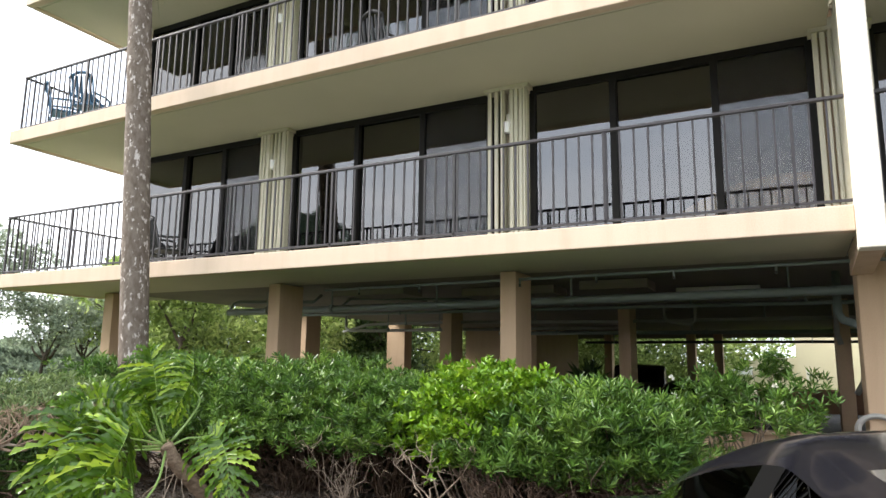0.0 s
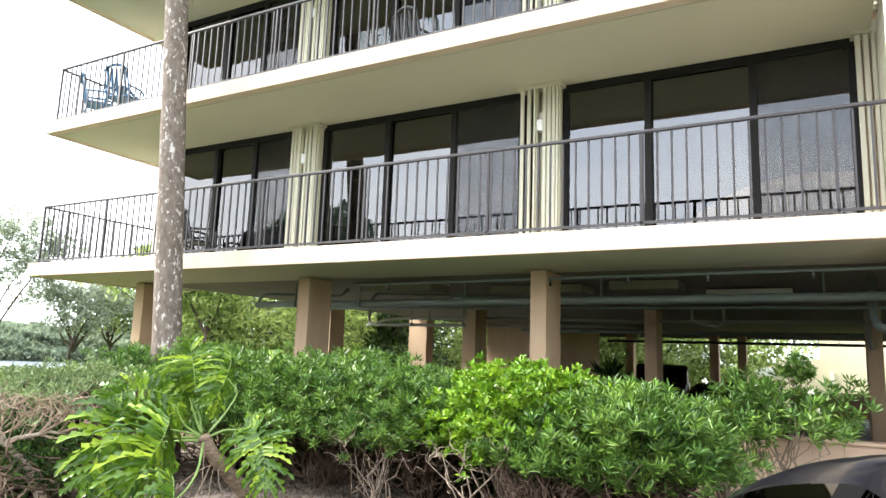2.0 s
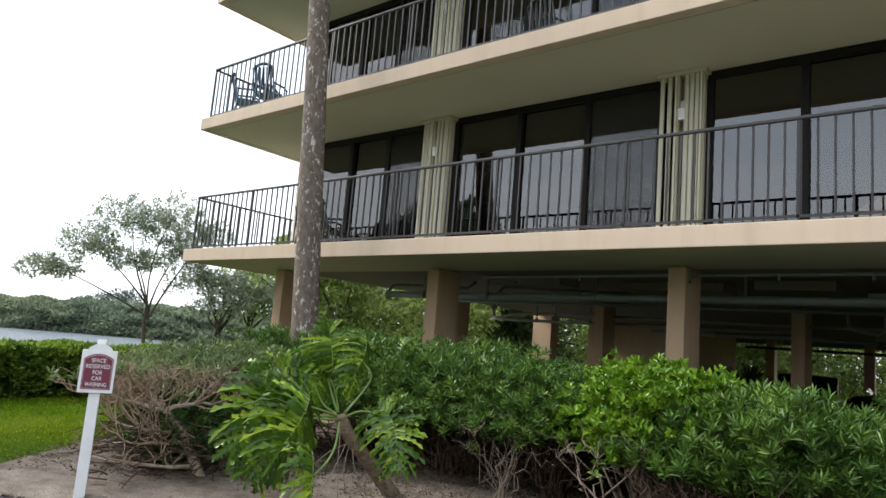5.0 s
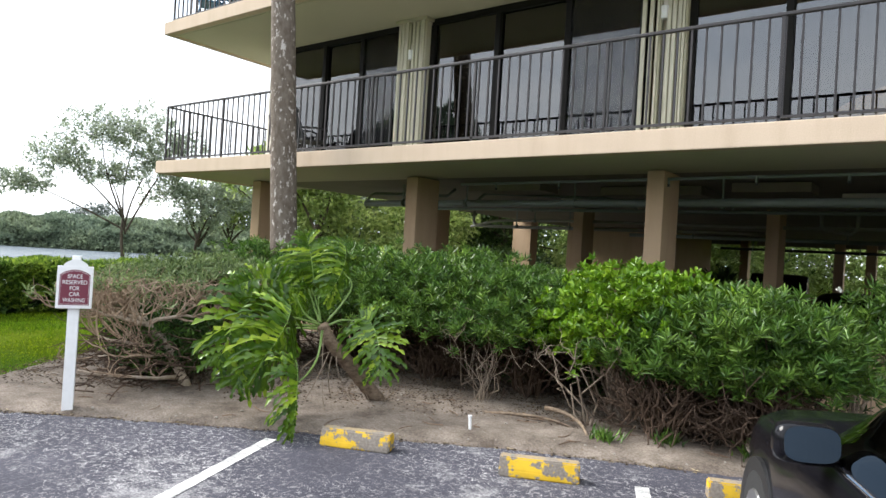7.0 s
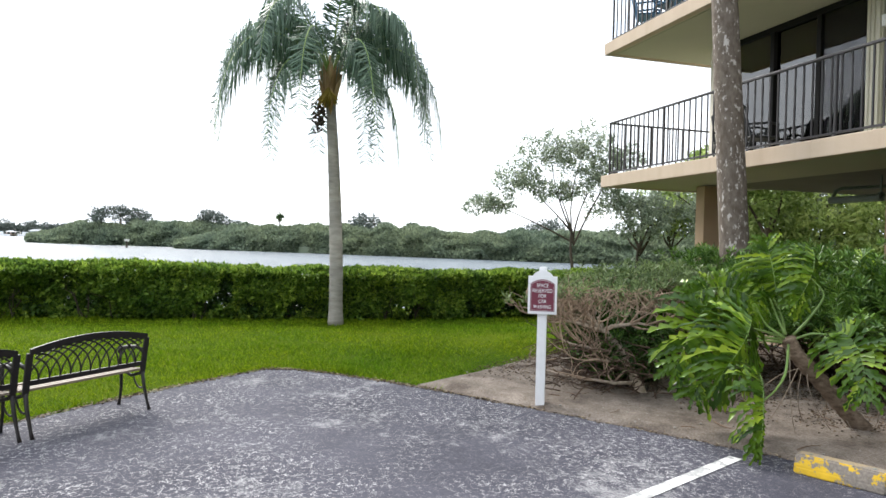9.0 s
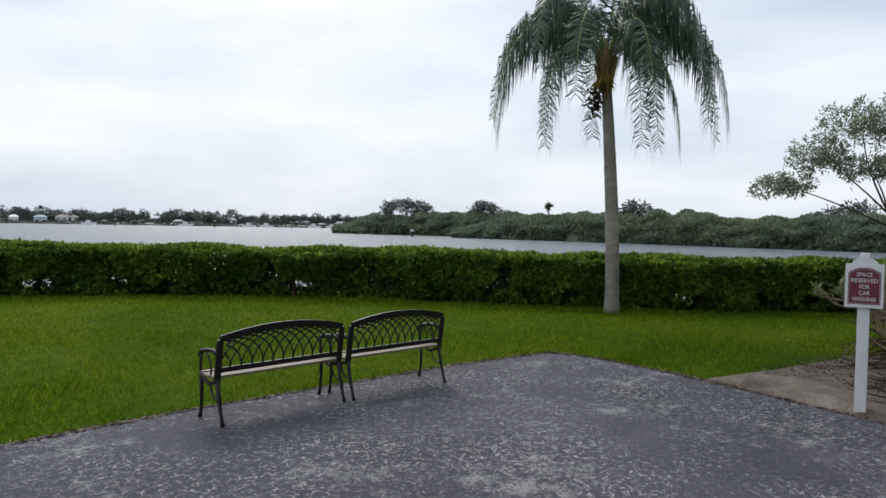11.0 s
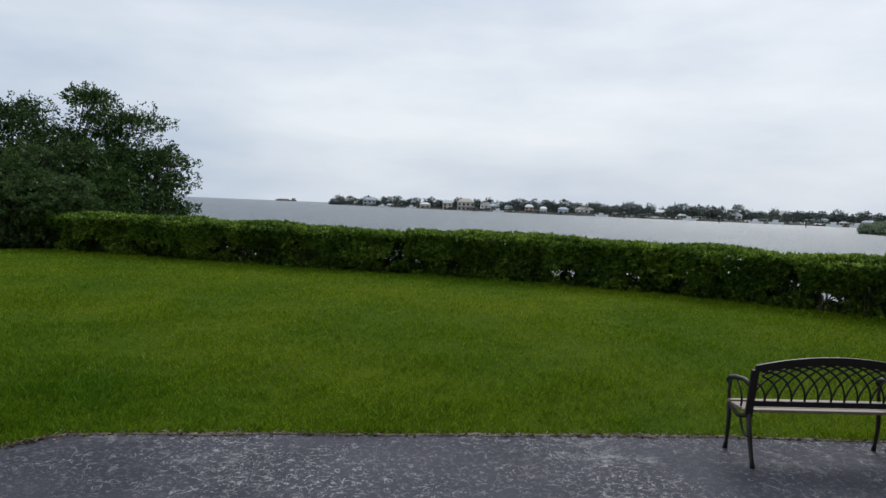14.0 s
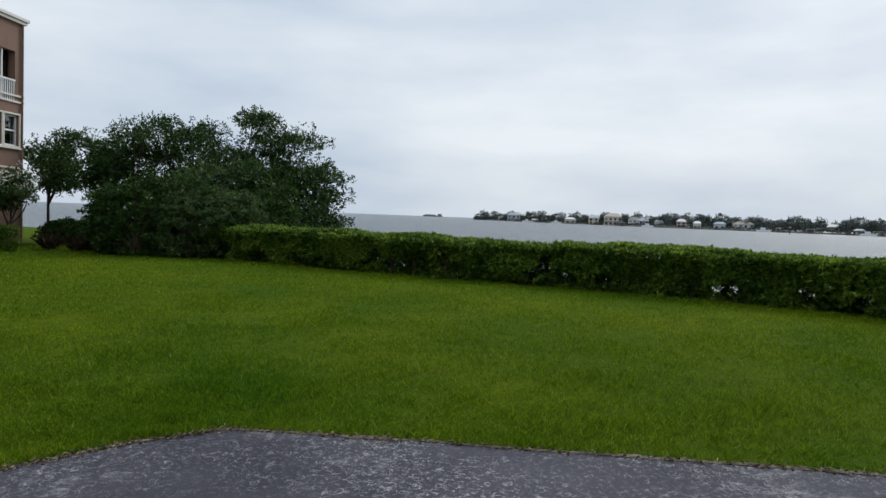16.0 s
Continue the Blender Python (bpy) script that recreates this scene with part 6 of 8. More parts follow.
# ---- benches ----
def bench(m, length, label):
    """A park bench on x, facing -y: iron ends and lattice back, wooden slats."""
    t = thing("park_bench", label, "bench", m, "park benches")
    hl = length / 2
    for sx in (-hl, hl):
        # rear leg and back post, front leg, arm: cast end
        part("rear_leg", tubed([(sx, 0.20, 0.0), (sx, 0.17, 0.05), (sx, 0.10, 0.2), (sx, 0.06, 0.34)], [0.018, 0.014, 0.017, 0.02], 8), M_iron, t, smooth=True)
        part("back_post", boxed(sx - 0.026, sx + 0.026, 0.045, 0.075, 0.32, 0.665, bevel=0.006), M_iron, t).matrix_basis = Matrix.Translation((0, 0.06, 0.34)) @ pose(0, 0, 0, -12) @ Matrix.Translation((0, -0.06, -0.34))
        part("front_leg", tubed([(sx, -0.36, 0.0), (sx, -0.34, 0.06), (sx, -0.32, 0.18), (sx, -0.33, 0.34)], [0.02, 0.013, 0.016, 0.02], 8), M_iron, t, smooth=True)
        part("seat_bracket", tubed([(sx, 0.06, 0.33), (sx, -0.14, 0.29), (sx, -0.33, 0.34)], [0.016, 0.014, 0.016], 8), M_iron, t, smooth=True)
        part("leg_scroll", tubed(bend((sx, 0.1, 0.2), (sx, -0.1, 0.3), (0, -0.02, -0.05), 7), 0.009, 6), M_iron, t, smooth=True)
        arm = part("armrest", tubed([(sx, 0.09, 0.53), (sx, -0.05, 0.56), (sx, -0.2, 0.55), (sx, -0.33, 0.53), (sx, -0.37, 0.5), (sx, -0.345, 0.475)], [0.016, 0.017, 0.018, 0.02, 0.022, 0.012], 8), M_iron, t, smooth=True)
        part("arm_support", tubed([(sx, -0.33, 0.34), (sx, -0.35, 0.42), (sx, -0.33, 0.52)], 0.013, 8), M_iron, t, smooth=True)
        part("arm_scroll", tubed(bend((sx, -0.1, 0.36), (sx, -0.22, 0.54), (0, 0.06, 0), 7), 0.008, 6), M_iron, t, smooth=True)
    for k in range(6):
        y = 0.045 - k * 0.068
        z = 0.345 + (0.01 if k in (0, 5) else 0.0)
        part("slat", boxed(-hl - 0.02, hl + 0.02, y - 0.026, y + 0.026, z, z + 0.02, bevel=0.004), M_slat, t, "weathered pale wooden slat")

    def lean(x, z, dy=0.0):
        return Vector((x, 0.062 + (z - 0.34) * 0.21 + dy, z))

    # arched top rail, lower rail, lattice of crossing bows
    n = 16
    for z0, z1, rise, name in ((0.64, 0.69, 0.068, "top_rail"), (0.40, 0.44, 0.0, "lower_rail")):
        bm = bmesh.new()
        rows = []
        for i in range(n + 1):
            x = -hl + length * i / n
            r = rise * (1 - (2 * i / n - 1) ** 2)
            rows.append([bm.verts.new(lean(x, z + r, dy)) for z, dy in ((z0, -0.014), (z1, -0.014), (z1, 0.014), (z0, 0.014))])
        for a, b in zip(rows, rows[1:]):
            for j in range(4):
                bm.faces.new((a[j], b[j], b[(j + 1) % 4], a[(j + 1) % 4]))
        bm.faces.new(rows[0])
        bm.faces.new(rows[-1][::-1])
        bmesh.ops.recalc_face_normals(bm, faces=bm.faces)
        part(name, bm, M_iron, t)
    # two families of overlapping bows, each rising from the lower rail and flattening under the top rail
    ring = length * 0.30
    for k in range(-9, 10):
        cx = k * length * 0.083
        for sg in (-1, 1):
            pts = []
            for i in range(11):
                a = i / 10 * math.pi * 0.5
                x = cx + sg * ring * (1 - math.cos(a))
                top = 0.645 + 0.068 * (1 - (x / hl) ** 2)
                z = 0.435 + (top - 0.435) * math.sin(a)
                if abs(x) < hl - 0.015:
                    pts.append(lean(x, z))
            if len(pts) > 2:
                part("lattice_bow", tubed(pts, 0.0075, 5), M_iron, t)
    return t


def bench_at(rl, rr, label):
    (x0, y0), (x1, y1) = rl, rr
    ang = math.atan2(y1 - y0, x1 - x0)          # x axis from left foot to right foot as seen from behind
    L = math.hypot(x1 - x0, y1 - y0)
    # bench faces away: local -y must point to the water
    m = Matrix.Translation(((x0 + x1) / 2, (y0 + y1) / 2, 0)) @ Matrix.Rotation(ang + math.pi, 4, "Z") @ Matrix.Diagonal((1, 0.7, 1, 1)) @ Matrix.Translation((0, -0.20, 0))
    return bench(m, L, label)


bench_at((-4.64, -2.0), (-5.5, -1.27), "black cast-iron park bench with lattice back and wooden slats")
bench_at((-5.56, -1.2), (-6.38, -0.47), "black cast-iron park bench with lattice back beside another")


# ---- cars ----
def smooth_curve(knots):
    """Monotone-ish cubic through (a, value) knots."""
    xs, ys = np.array([k[0] for k in knots], float), np.array([k[1] for k in knots], float)
    d = np.gradient(ys, xs)

    def f(x):
        i = int(np.clip(np.searchsorted(xs, x) - 1, 0, len(xs) - 2))
        h = xs[i + 1] - xs[i]
        u = np.clip((x - xs[i]) / h, 0, 1)
        return ((2 * u ** 3 - 3 * u ** 2 + 1) * ys[i] + (u ** 3 - 2 * u ** 2 + u) * h * d[i] + (-2 * u ** 3 + 3 * u ** 2) * ys[i + 1] + (u ** 3 - u ** 2) * h * d[i + 1])
    return f


def car(m, label, body_mat, L, W, roof, belt, hood, deck, screen, rear, wheels, group="", pillars=(), wagon=False):
    """A car along +y (nose at y=0, tail at -L). screen, rear: y of windscreen foot, head; rear-window head, foot. pillars: y spans that stay solid."""
    t = thing("car", label, "car", m, group)
    hw = W / 2
    cw = 0.86 if wagon else 0.68
    s0, s1, r0, r1 = screen[0], screen[1], rear[0], rear[1]
    top = smooth_curve([(-L, deck - 0.12), (-L + 0.12, deck), (r1, deck + 0.03), ((r0 + r1) / 2, (roof + deck) / 2 + 0.05), (r0, roof - 0.05), ((r0 + s1) / 2, roof), (s1, roof - 0.035), ((s0 + s1) / 2, (roof + hood) / 2 + 0.055), (s0, hood), (s0 * 0.5, hood - 0.05), (-0.15, hood - 0.2), (0, hood - 0.36)])
    beltz = smooth_curve([(-L, deck - 0.14), (r1, belt + 0.05), (r0, belt + 0.04), ((r0 + s1) / 2, belt), (s0, belt - 0.04), (-0.6, hood - 0.1), (0, hood - 0.4)])
    halfw = smooth_curve([(-L, hw * 0.80), (-L + 0.25, hw * 0.93), (-L * 0.72, hw), (-L * 0.45, hw), (-1.0, hw * 0.98), (-0.35, hw * 0.9), (0, hw * 0.66)])
    cabin = smooth_curve([(-L, 0.9), (r1, 0.86), (r0, cw + 0.02), ((r0 + s1) / 2, cw), (s1, cw + 0.01), (s0, max(0.86, cw)), (-0.5, 0.9), (0, 0.85)])
    ys = sorted(set(np.round(np.concatenate([np.linspace(-L, 0, 61), [s0, s1, r0, r1], [p for q in pillars for p in q]]), 4)))
    rows = []
    for y in ys:
        z2, z1, w = float(top(y)), float(beltz(y)), float(halfw(y))
        z1 = min(z1, z2 - 0.02)
        c = float(cabin(y)) * w
        g = 0.2 if -L + 0.15 < y < -0.15 else 0.28
        half = [(w * 0.90, g), (w * 0.985, g + 0.12), (w, 0.5), (w * 1.0, (0.5 + z1) / 2 + 0.02), (w * 0.985, z1 - 0.05), (w * 0.955, z1)]
        for u in (0.22, 0.44, 0.66, 0.88):
            half.append((w * 0.955 + (c - w * 0.955) * (u ** 1.15), z1 + (z2 - 0.035 - z1) * u))
        half += [(c * 0.985, z2 - 0.03), (c * 0.90, z2 - 0.006), (c * 0.62, z2 + 0.008), (c * 0.3, z2 + 0.014), (0.0, z2 + 0.016)]
        rows.append([(-a, y, z) for a, z in half] + [(a, y, z) for a, z in half[-2::-1]])
    n = len(rows[0])
    groups = {"body": [], "windscreen": [], "rear_window": [], "left_window": [], "right_window": []}
    KB, KR = 5, 10
    for i, (ya, yb) in enumerate(zip(ys, ys[1:])):
        ym = (ya + yb) / 2
        for j in range(n - 1):
            k = min(j, n - 2 - j)
            key = "body"
            solid = next((h + 1 for h, (p, q) in enumerate(pillars) if p <= ym <= q), 0)
            if KB <= k < KR - 1 and r1 + 0.25 < ym < s0 - 0.35 and not solid:
                hgt = float(top(ym)) - float(beltz(ym))
                if hgt > 0.16:
                    key = "left_window" if j < n / 2 else "right_window"
            if KB <= k < KR - 1 and solid:
                key = ("left" if j < n / 2 else "right") + "_pillar_trim" + "#" * solid
            if k >= KR + 1 and s1 < ym < s0 - 0.02:
                key = "windscreen"
            if k >= KR + 1 and r1 + 0.02 < ym < r0:
                key = "rear_window"
            groups.setdefault(key, []).append((i * n + j, i * n + j + 1, (i + 1) * n + j + 1, (i + 1) * n + j))
    flat = [p for r in rows for p in r]
    holder = None
    for key, fs in groups.items():
        if not fs:
            continue
        used = sorted({q for f in fs for q in f})
        idx = {q: k for k, q in enumerate(used)}
        me = raw(key.rstrip("#"), [flat[q] for q in used], [[idx[q] for q in f] for f in fs])
        ob = finish(key.rstrip("#"), me, body_mat if key == "body" else M_trimblack if "pillar" in key else M_carglass, t, "", True)
        if key == "body":
            holder = ob
    # floor pan and cabin
    part("underbody", boxed(-hw * 0.86, hw * 0.86, -L + 0.2, -0.25, 0.16, 0.3), M_black, t)
    part("cabin_floor", boxed(-hw * 0.85, hw * 0.85, r1, s0, 0.3, 0.42), M_black, t)
    for x in (-0.36, 0.36):
        part("seat", boxed(x - 0.24, x + 0.24, -L * 0.53, -L * 0.42, 0.42, 0.66, bevel=0.05), M_black, t)
        part("backrest", boxed(x - 0.23, x + 0.23, -L * 0.565, -L * 0.535, 0.6, belt + 0.18, bevel=0.04), M_black, t)
    part("dashboard", boxed(-hw * 0.8, hw * 0.8, s0 - 0.55, s0 - 0.2, 0.5, belt - 0.06, bevel=0.05), M_black, t)
    # wheels
    for y in wheels:
        for sx in (-1, 1):
            w = thing("wheel", "", "")
            w.parent = t
            x = sx * (hw - 0.1)
            w.matrix_basis = pose(x, y, 0.31)
            part("tyre", tubed([(-0.1, 0, 0), (-0.085, 0, 0), (0.085, 0, 0), (0.1, 0, 0)], [0.28, 0.31, 0.31, 0.28], 28), M_rubber, w, smooth=False)
            part("rim", tubed([(sx * 0.09, 0, 0), (sx * 0.108, 0, 0)], [0.205, 0.19], 20), M_alloy, w)
            # black disc stands in for the shaded gap round the wheel
            part("arch_gap_shade", tubed([(sx * 0.03, 0, 0), (sx * 0.099, 0, 0)], [0.355, 0.352], 28), M_black, w)
    return t, ys, top, beltz, halfw, cabin


def lane(s, a):
    return V2 * s + U2 * a


# black sedan in the next bay
SX, SN = 2.24, 4.72
org = lane(SX, SN)
sedan, ys_, top_, belt_, half_, cab_ = car(bay_pose(org.x, org.y), "glossy black sedan parked nose-in at a wheel stop", M_carblack, 4.55, 1.78, 1.43, 0.955, 0.92, 1.05,
                                           (-1.4, -2.5), (-3.0, -4.1), (-0.88, -3.6), pillars=((-2.76, -2.62),))


def side_mirror(parent, x, y, z, sx, w=0.22):
    mir = part("wing_mirror", box(bmesh.new(), -0.11, 0.11, -0.05, 0.07, -0.075, 0.075, bevel=0.045), M_carblack, parent, "black door mirror", True)
    mir.matrix_basis = pose(x + sx * 0.13, y, z, 0, 0, sx * -8)
    part("mirror_glass", plate([(0.098 * abs(math.cos(a)) ** 0.6 * (1 if math.cos(a) > 0 else -1), 0.063 * abs(math.sin(a)) ** 0.6 * (1 if math.sin(a) > 0 else -1)) for a in np.linspace(0, 2 * math.pi, 24, endpoint=False)], -0.054, -0.0515), M_mirror, mir, "mirror glass").matrix_basis = pose(0, -0.006, 0, -9)
    part("mirror_arm", boxed(min(0, -sx * 0.12) - 0.02, max(0, -sx * 0.12) + 0.02, -0.02, 0.04, -0.08, -0.045, bevel=0.012), M_carblack, mir)


side_mirror(sedan, -0.83, -1.86, 0.985, -1)
side_mirror(sedan, 0.83, -1.86, 0.985, 1)
for sx in (-1, 1):
    pts = [(sx * (float(half_(y)) * 0.958 + 0.004), y, float(belt_(y)) - 0.012) for y in np.linspace(-3.7, -1.85, 14)]
    part("belt_moulding", tubed(pts, 0.009, 6), M_chrome, sedan, "thin chrome strip below the windows", True)
    part("door_handle", tubed(bend((sx * 0.893, -2.5, 0.8), (sx * 0.893, -2.32, 0.81), (sx * 0.03, 0, 0), 6), 0.012, 6), M_carblack, sedan, smooth=True)
    part("headlight", boxed(sx * 0.68 - 0.12, sx * 0.68 + 0.12, -0.34, -0.16, 0.52, 0.61, bevel=0.03), M_chrome, sedan, "clear headlight")
    part("tail_light", boxed(sx * 0.68 - 0.12, sx * 0.68 + 0.12, -4.52, -4.38, 0.74, 0.9, bevel=0.03), M_red, sedan, "red tail light")

# cars inside the garage
suv = car(pose(3.7, 12.6, 0.03, 0, 0, 180), "silver-grey estate car parked in the garage", M_cardark, 4.5, 1.86, 1.42, 0.95, 0.98, 1.02, (-1.2, -1.75), (-3.9, -4.35), (-0.85, -3.6), "garage cars",
          pillars=((-2.6, -2.5), (-3.5, -3.4)), wagon=True)[0]
for sx in (-1, 1):
    side_mirror(suv, sx * 0.88, -1.65, 1.0, sx)
suv2 = car(pose(-4.6, 27.2, 0.03, 0, 0, 8), "dark maroon hatchback parked deep in the garage", M_carred, 4.3, 1.8, 1.46, 0.97, 0.95, 1.0, (-1.2, -1.75), (-3.95, -4.2), (-0.8, -3.4), "garage cars",
           pillars=((-2.5, -2.4),), wagon=True)[0]
low_car = car(pose(-0.68, 9.75, 0.03, 0, 0, 180), "low black sedan in the shade behind the low wall", M_carblack, 4.4, 1.74, 1.33, 0.9, 0.88, 0.98, (-1.35, -2.0), (-3.0, -3.7), (-0.85, -3.5), "garage cars",
              pillars=((-2.5, -2.4),))[0]


# ---- hose on the column ----
t = thing("hose_hanger", "grey hose hanger with a coiled hose on a column", "hose")
for r, dz in ((0.19, 0), (0.16, 0.0), (0.175, 0.02)):
    part("hose_coil", tubed([(1.33 + r * math.cos(a), 8.77 - 0.02 * abs(dz) * 50, 0.98 + 0.78 * r * math.sin(a)) for a in np.linspace(-0.3, math.pi + 0.3, 18)], 0.017, 8), M_hose, t, smooth=True)
part("bracket_face", boxed(1.17, 1.49, 8.735, 8.77, 0.9, 0.935, bevel=0.01), M_hose, t)
part("hose_tail", tubed([(1.49, 8.77, 0.93), (1.54, 8.75, 0.8), (1.6, 8.76, 0.7), (1.68, 8.78, 0.72)], 0.015, 8), M_hoseg, t, "green hose end", True)
part("hose_drop", tubed([(1.16, 8.77, 0.93), (1.12, 8.75, 0.8), (1.09, 8.76, 0.55)], 0.015, 8), M_black, t, smooth=True)


# ---- balcony furniture ----
def patio_chair(x, y, z, turn, material, label, group):
    t = thing("patio_chair", label, "chair", pose(x, y, z, 0, 0, turn), group)
    part("seat", boxed(-0.24, 0.24, -0.24, 0.22, 0.38, 0.42, bevel=0.015), material, t)
    for sx in (-0.23, 0.23):
        part("front_leg", tubed([(sx, -0.22, 0), (sx, -0.22, 0.6)], 0.016, 8), material, t)
        part("rear_leg", tubed([(sx, 0.26, 0), (sx, 0.2, 0.4), (sx, 0.32, 0.86)], 0.016, 8), material, t, smooth=True)
        part("armrest", tubed([(sx, -0.24, 0.6), (sx, -0.1, 0.63), (sx, 0.26, 0.6)], 0.02, 8), material, t, smooth=True)
    for k in range(5):
        xx = -0.17 + k * 0.085
        part("back_slat", tubed([(xx, 0.2, 0.42), (xx, 0.27, 0.66), (xx, 0.31, 0.9)], [0.022, 0.027, 0.022], 6), material, t)
    part("back_top", tubed(bend((-0.23, 0.32, 0.86), (0.23, 0.32, 0.86), (0, 0.02, 0.1), 7), 0.03, 8), material, t, smooth=True)


patio_chair(-11.45, 7.95, Z2, 150, M_blue, "blue plastic patio chair on the balcony", "blue chairs")
patio_chair(-10.7, 7.95, Z2, 200, M_blue, "blue plastic patio chair on the balcony", "blue chairs")
patio_chair(-9.0, 8.5, Z1, 160, M_black, "dark metal patio chair on the balcony", "dark chairs")
patio_chair(-9.7, 8.6, Z1, 200, M_black, "dark metal patio chair on the balcony", "dark chairs")
patio_chair(-4.6, 8.5, Z2, 170, M_black, "dark metal patio chair on the balcony", "dark chairs")
patio_chair(-0.5, 8.5, Z2, 190, M_black, "dark metal patio chair on the balcony", "dark chairs")
patio_chair(2.2, 8.25, Z1, 10, M_trimw, "white-framed patio chair on the balcony", "white chairs")
t = thing("cushion", "tan wicker cushion on a patio chair", "cushion")
part("pad", boxed(1.98, 2.42, 8.0, 8.42, Z1 + 0.42, Z1 + 0.5, bevel=0.03), M_wicker, t)
part("back_pad", boxed(1.98, 2.42, 8.44, 8.5, Z1 + 0.5, Z1 + 0.86, bevel=0.025), M_wicker, t)
t = thing("planter", "black round planter on the balcony", "planter")
part("pot", tubed([(1.66, 8.0, Z1), (1.66, 8.0, Z1 + 0.26)], [0.1, 0.13], 14), M_black, t)
patio_chair(-11.1, 8.5, Z2, 100, M_blue, "blue plastic patio chair on the balcony", "blue chairs")
t = thing("storage_box", "pale grey storage box on the upper balcony", "box")
part("bin", boxed(-4.9, -3.9, 8.5, 8.95, Z2, Z2 + 0.55, bevel=0.02), M_pipew, t)
part("lid", boxed(-4.93, -3.87, 8.47, 8.98, Z2 + 0.55, Z2 + 0.6, bevel=0.012), M_trimw, t)

# ---- brown villa beyond the lawn ----
VM = Matrix(((0.576, -0.817, 0, -0.10), (0.817, 0.576, 0, -30.91), (0, 0, 1, 0), (0, 0, 0, 1)))   # x along the face, +y out of it
villa = thing("apartment_house", "brown stucco three-storey house with cream trim by the lawn", "house", VM)
WINS = [(1.8, 2.5, 5.85, 7.0), (4.3, 5.1, 3.55, 4.7), (1.14, 1.98, 3.6, 4.75), (0.22, 1.02, 3.6, 4.75)]
DOOR = (0.42, 1.66, 5.2, 7.08)
xs_ = sorted({0.0, 17.0, *[w[0] for w in WINS], *[w[1] for w in WINS], DOOR[0], DOOR[1]})
zs_ = sorted({-0.1, 8.2, *[w[2] for w in WINS], *[w[3] for w in WINS], DOOR[2], DOOR[3]})
bm = bmesh.new()
for x0, x1 in zip(xs_, xs_[1:]):
    for z0, z1 in zip(zs_, zs_[1:]):
        mx, mz = (x0 + x1) / 2, (z0 + z1) / 2
        if any(w[0] < mx < w[1] and w[2] < mz < w[3] for w in WINS + [DOOR]):
            continue
        box(bm, x0, x1, -0.25, 0, z0, z1)
bmesh.ops.remove_doubles(bm, verts=bm.verts, dist=0.0005)
part("wall", bm, M_brown, villa)
part("side_wall", boxed(0, 0.25, -14, -0.252, -0.1, 8.2), M_brown, villa)
part("rear_wall", boxed(0.252, 17, -14, -13.75, -0.1, 8.2), M_brown, villa)
part("floor_slab", boxed(0.255, 17, -13.7, -0.3, 5.0, 5.14), M_brown, villa)
part("floor_slab", boxed(0.255, 17, -13.7, -0.3, 2.5, 2.64), M_brown, villa)
part("roof", boxed(0, 17, -14, 0, 8.2, 8.28), M_roof, villa)
bm = box(bmesh.new(), -0.16, 17, -14, 0.16, 8.26, 8.36)
box(bm, -0.1, 17, -14, 0.1, 8.14, 8.26)
part("cornice", bm, M_trimw, villa, "cream cornice at the roof edge")
for z in (5.2, 5.42, 2.76):
    part("band", boxed(-0.04, 17, 0.002, 0.05, z, z + 0.07), M_trimw, villa, "cream string course")
for x0, x1, z0, z1 in WINS:
    w = part("window", boxed(x0, x1, -0.16, -0.14, z0, z1), M_winglass, villa, "white-framed sash window")
    bm = bmesh.new()
    for a, b, c, d in ((x0 - 0.05, x0, z0 - 0.06, z1 + 0.06), (x1, x1 + 0.05, z0 - 0.06, z1 + 0.06), (x0, x1, z1, z1 + 0.06), (x0, x1, z0 - 0.06, z0)):
        box(bm, a, b, 0.002, 0.05, c, d)
    part("surround", bm, M_trimw, w, "cream window surround")
    part("sill", boxed(x0 - 0.057, x1 + 0.057, 0.002, 0.09, z0 - 0.12, z0 - 0.06), M_trimw, w)
    bm = bmesh.new()
    for a, b, c, d in ((x0, x0 + 0.06, z0, z1), (x1 - 0.06, x1, z0, z1), (x0 + 0.06, x1 - 0.06, z0, z0 + 0.06), (x0 + 0.06, x1 - 0.06, z1 - 0.06, z1), (x0 + 0.06, x1 - 0.06, (z0 + z1) / 2 - 0.03, (z0 + z1) / 2 + 0.03)):
        box(bm, a, b, -0.14, -0.09, c, d)
    part("frame", bm, M_white, w)
    part("blind", boxed(x0, x1, -0.2, -0.19, z0 + (z1 - z0) * 0.5, z1), M_white, w, "white blind")
bal_v = part("balcony_recess", boxed(DOOR[0], DOOR[1], -0.35, -0.3, DOOR[2], DOOR[3]), M_winglass, villa, "dark screened balcony opening")
part("screen_post", boxed(1.0, 1.06, -0.12, -0.06, DOOR[2], DOOR[3]), M_white, bal_v)
part("guard_rail", boxed(DOOR[0], DOOR[1], -0.03, 0.02, 5.98, 6.04), M_white, bal_v)
for k in range(11):
    x = DOOR[0] + 0.06 + k * 0.114
    part("guard_bar", boxed(x - 0.015, x + 0.015, -0.02, 0.01, 5.17, 5.98), M_white, bal_v)
for x, z in ((5.66, 6.39),):
    part("wall_lantern", boxed(x - 0.1, x + 0.1, 0.002, 0.14, z - 0.12, z + 0.14, bevel=0.02), M_trimw, villa, "pale wall lantern")
part("gutter_pipe", tubed([(0.1, 0.06, 0), (0.1, 0.06, 8.1)], 0.04, 8), M_brown, villa)


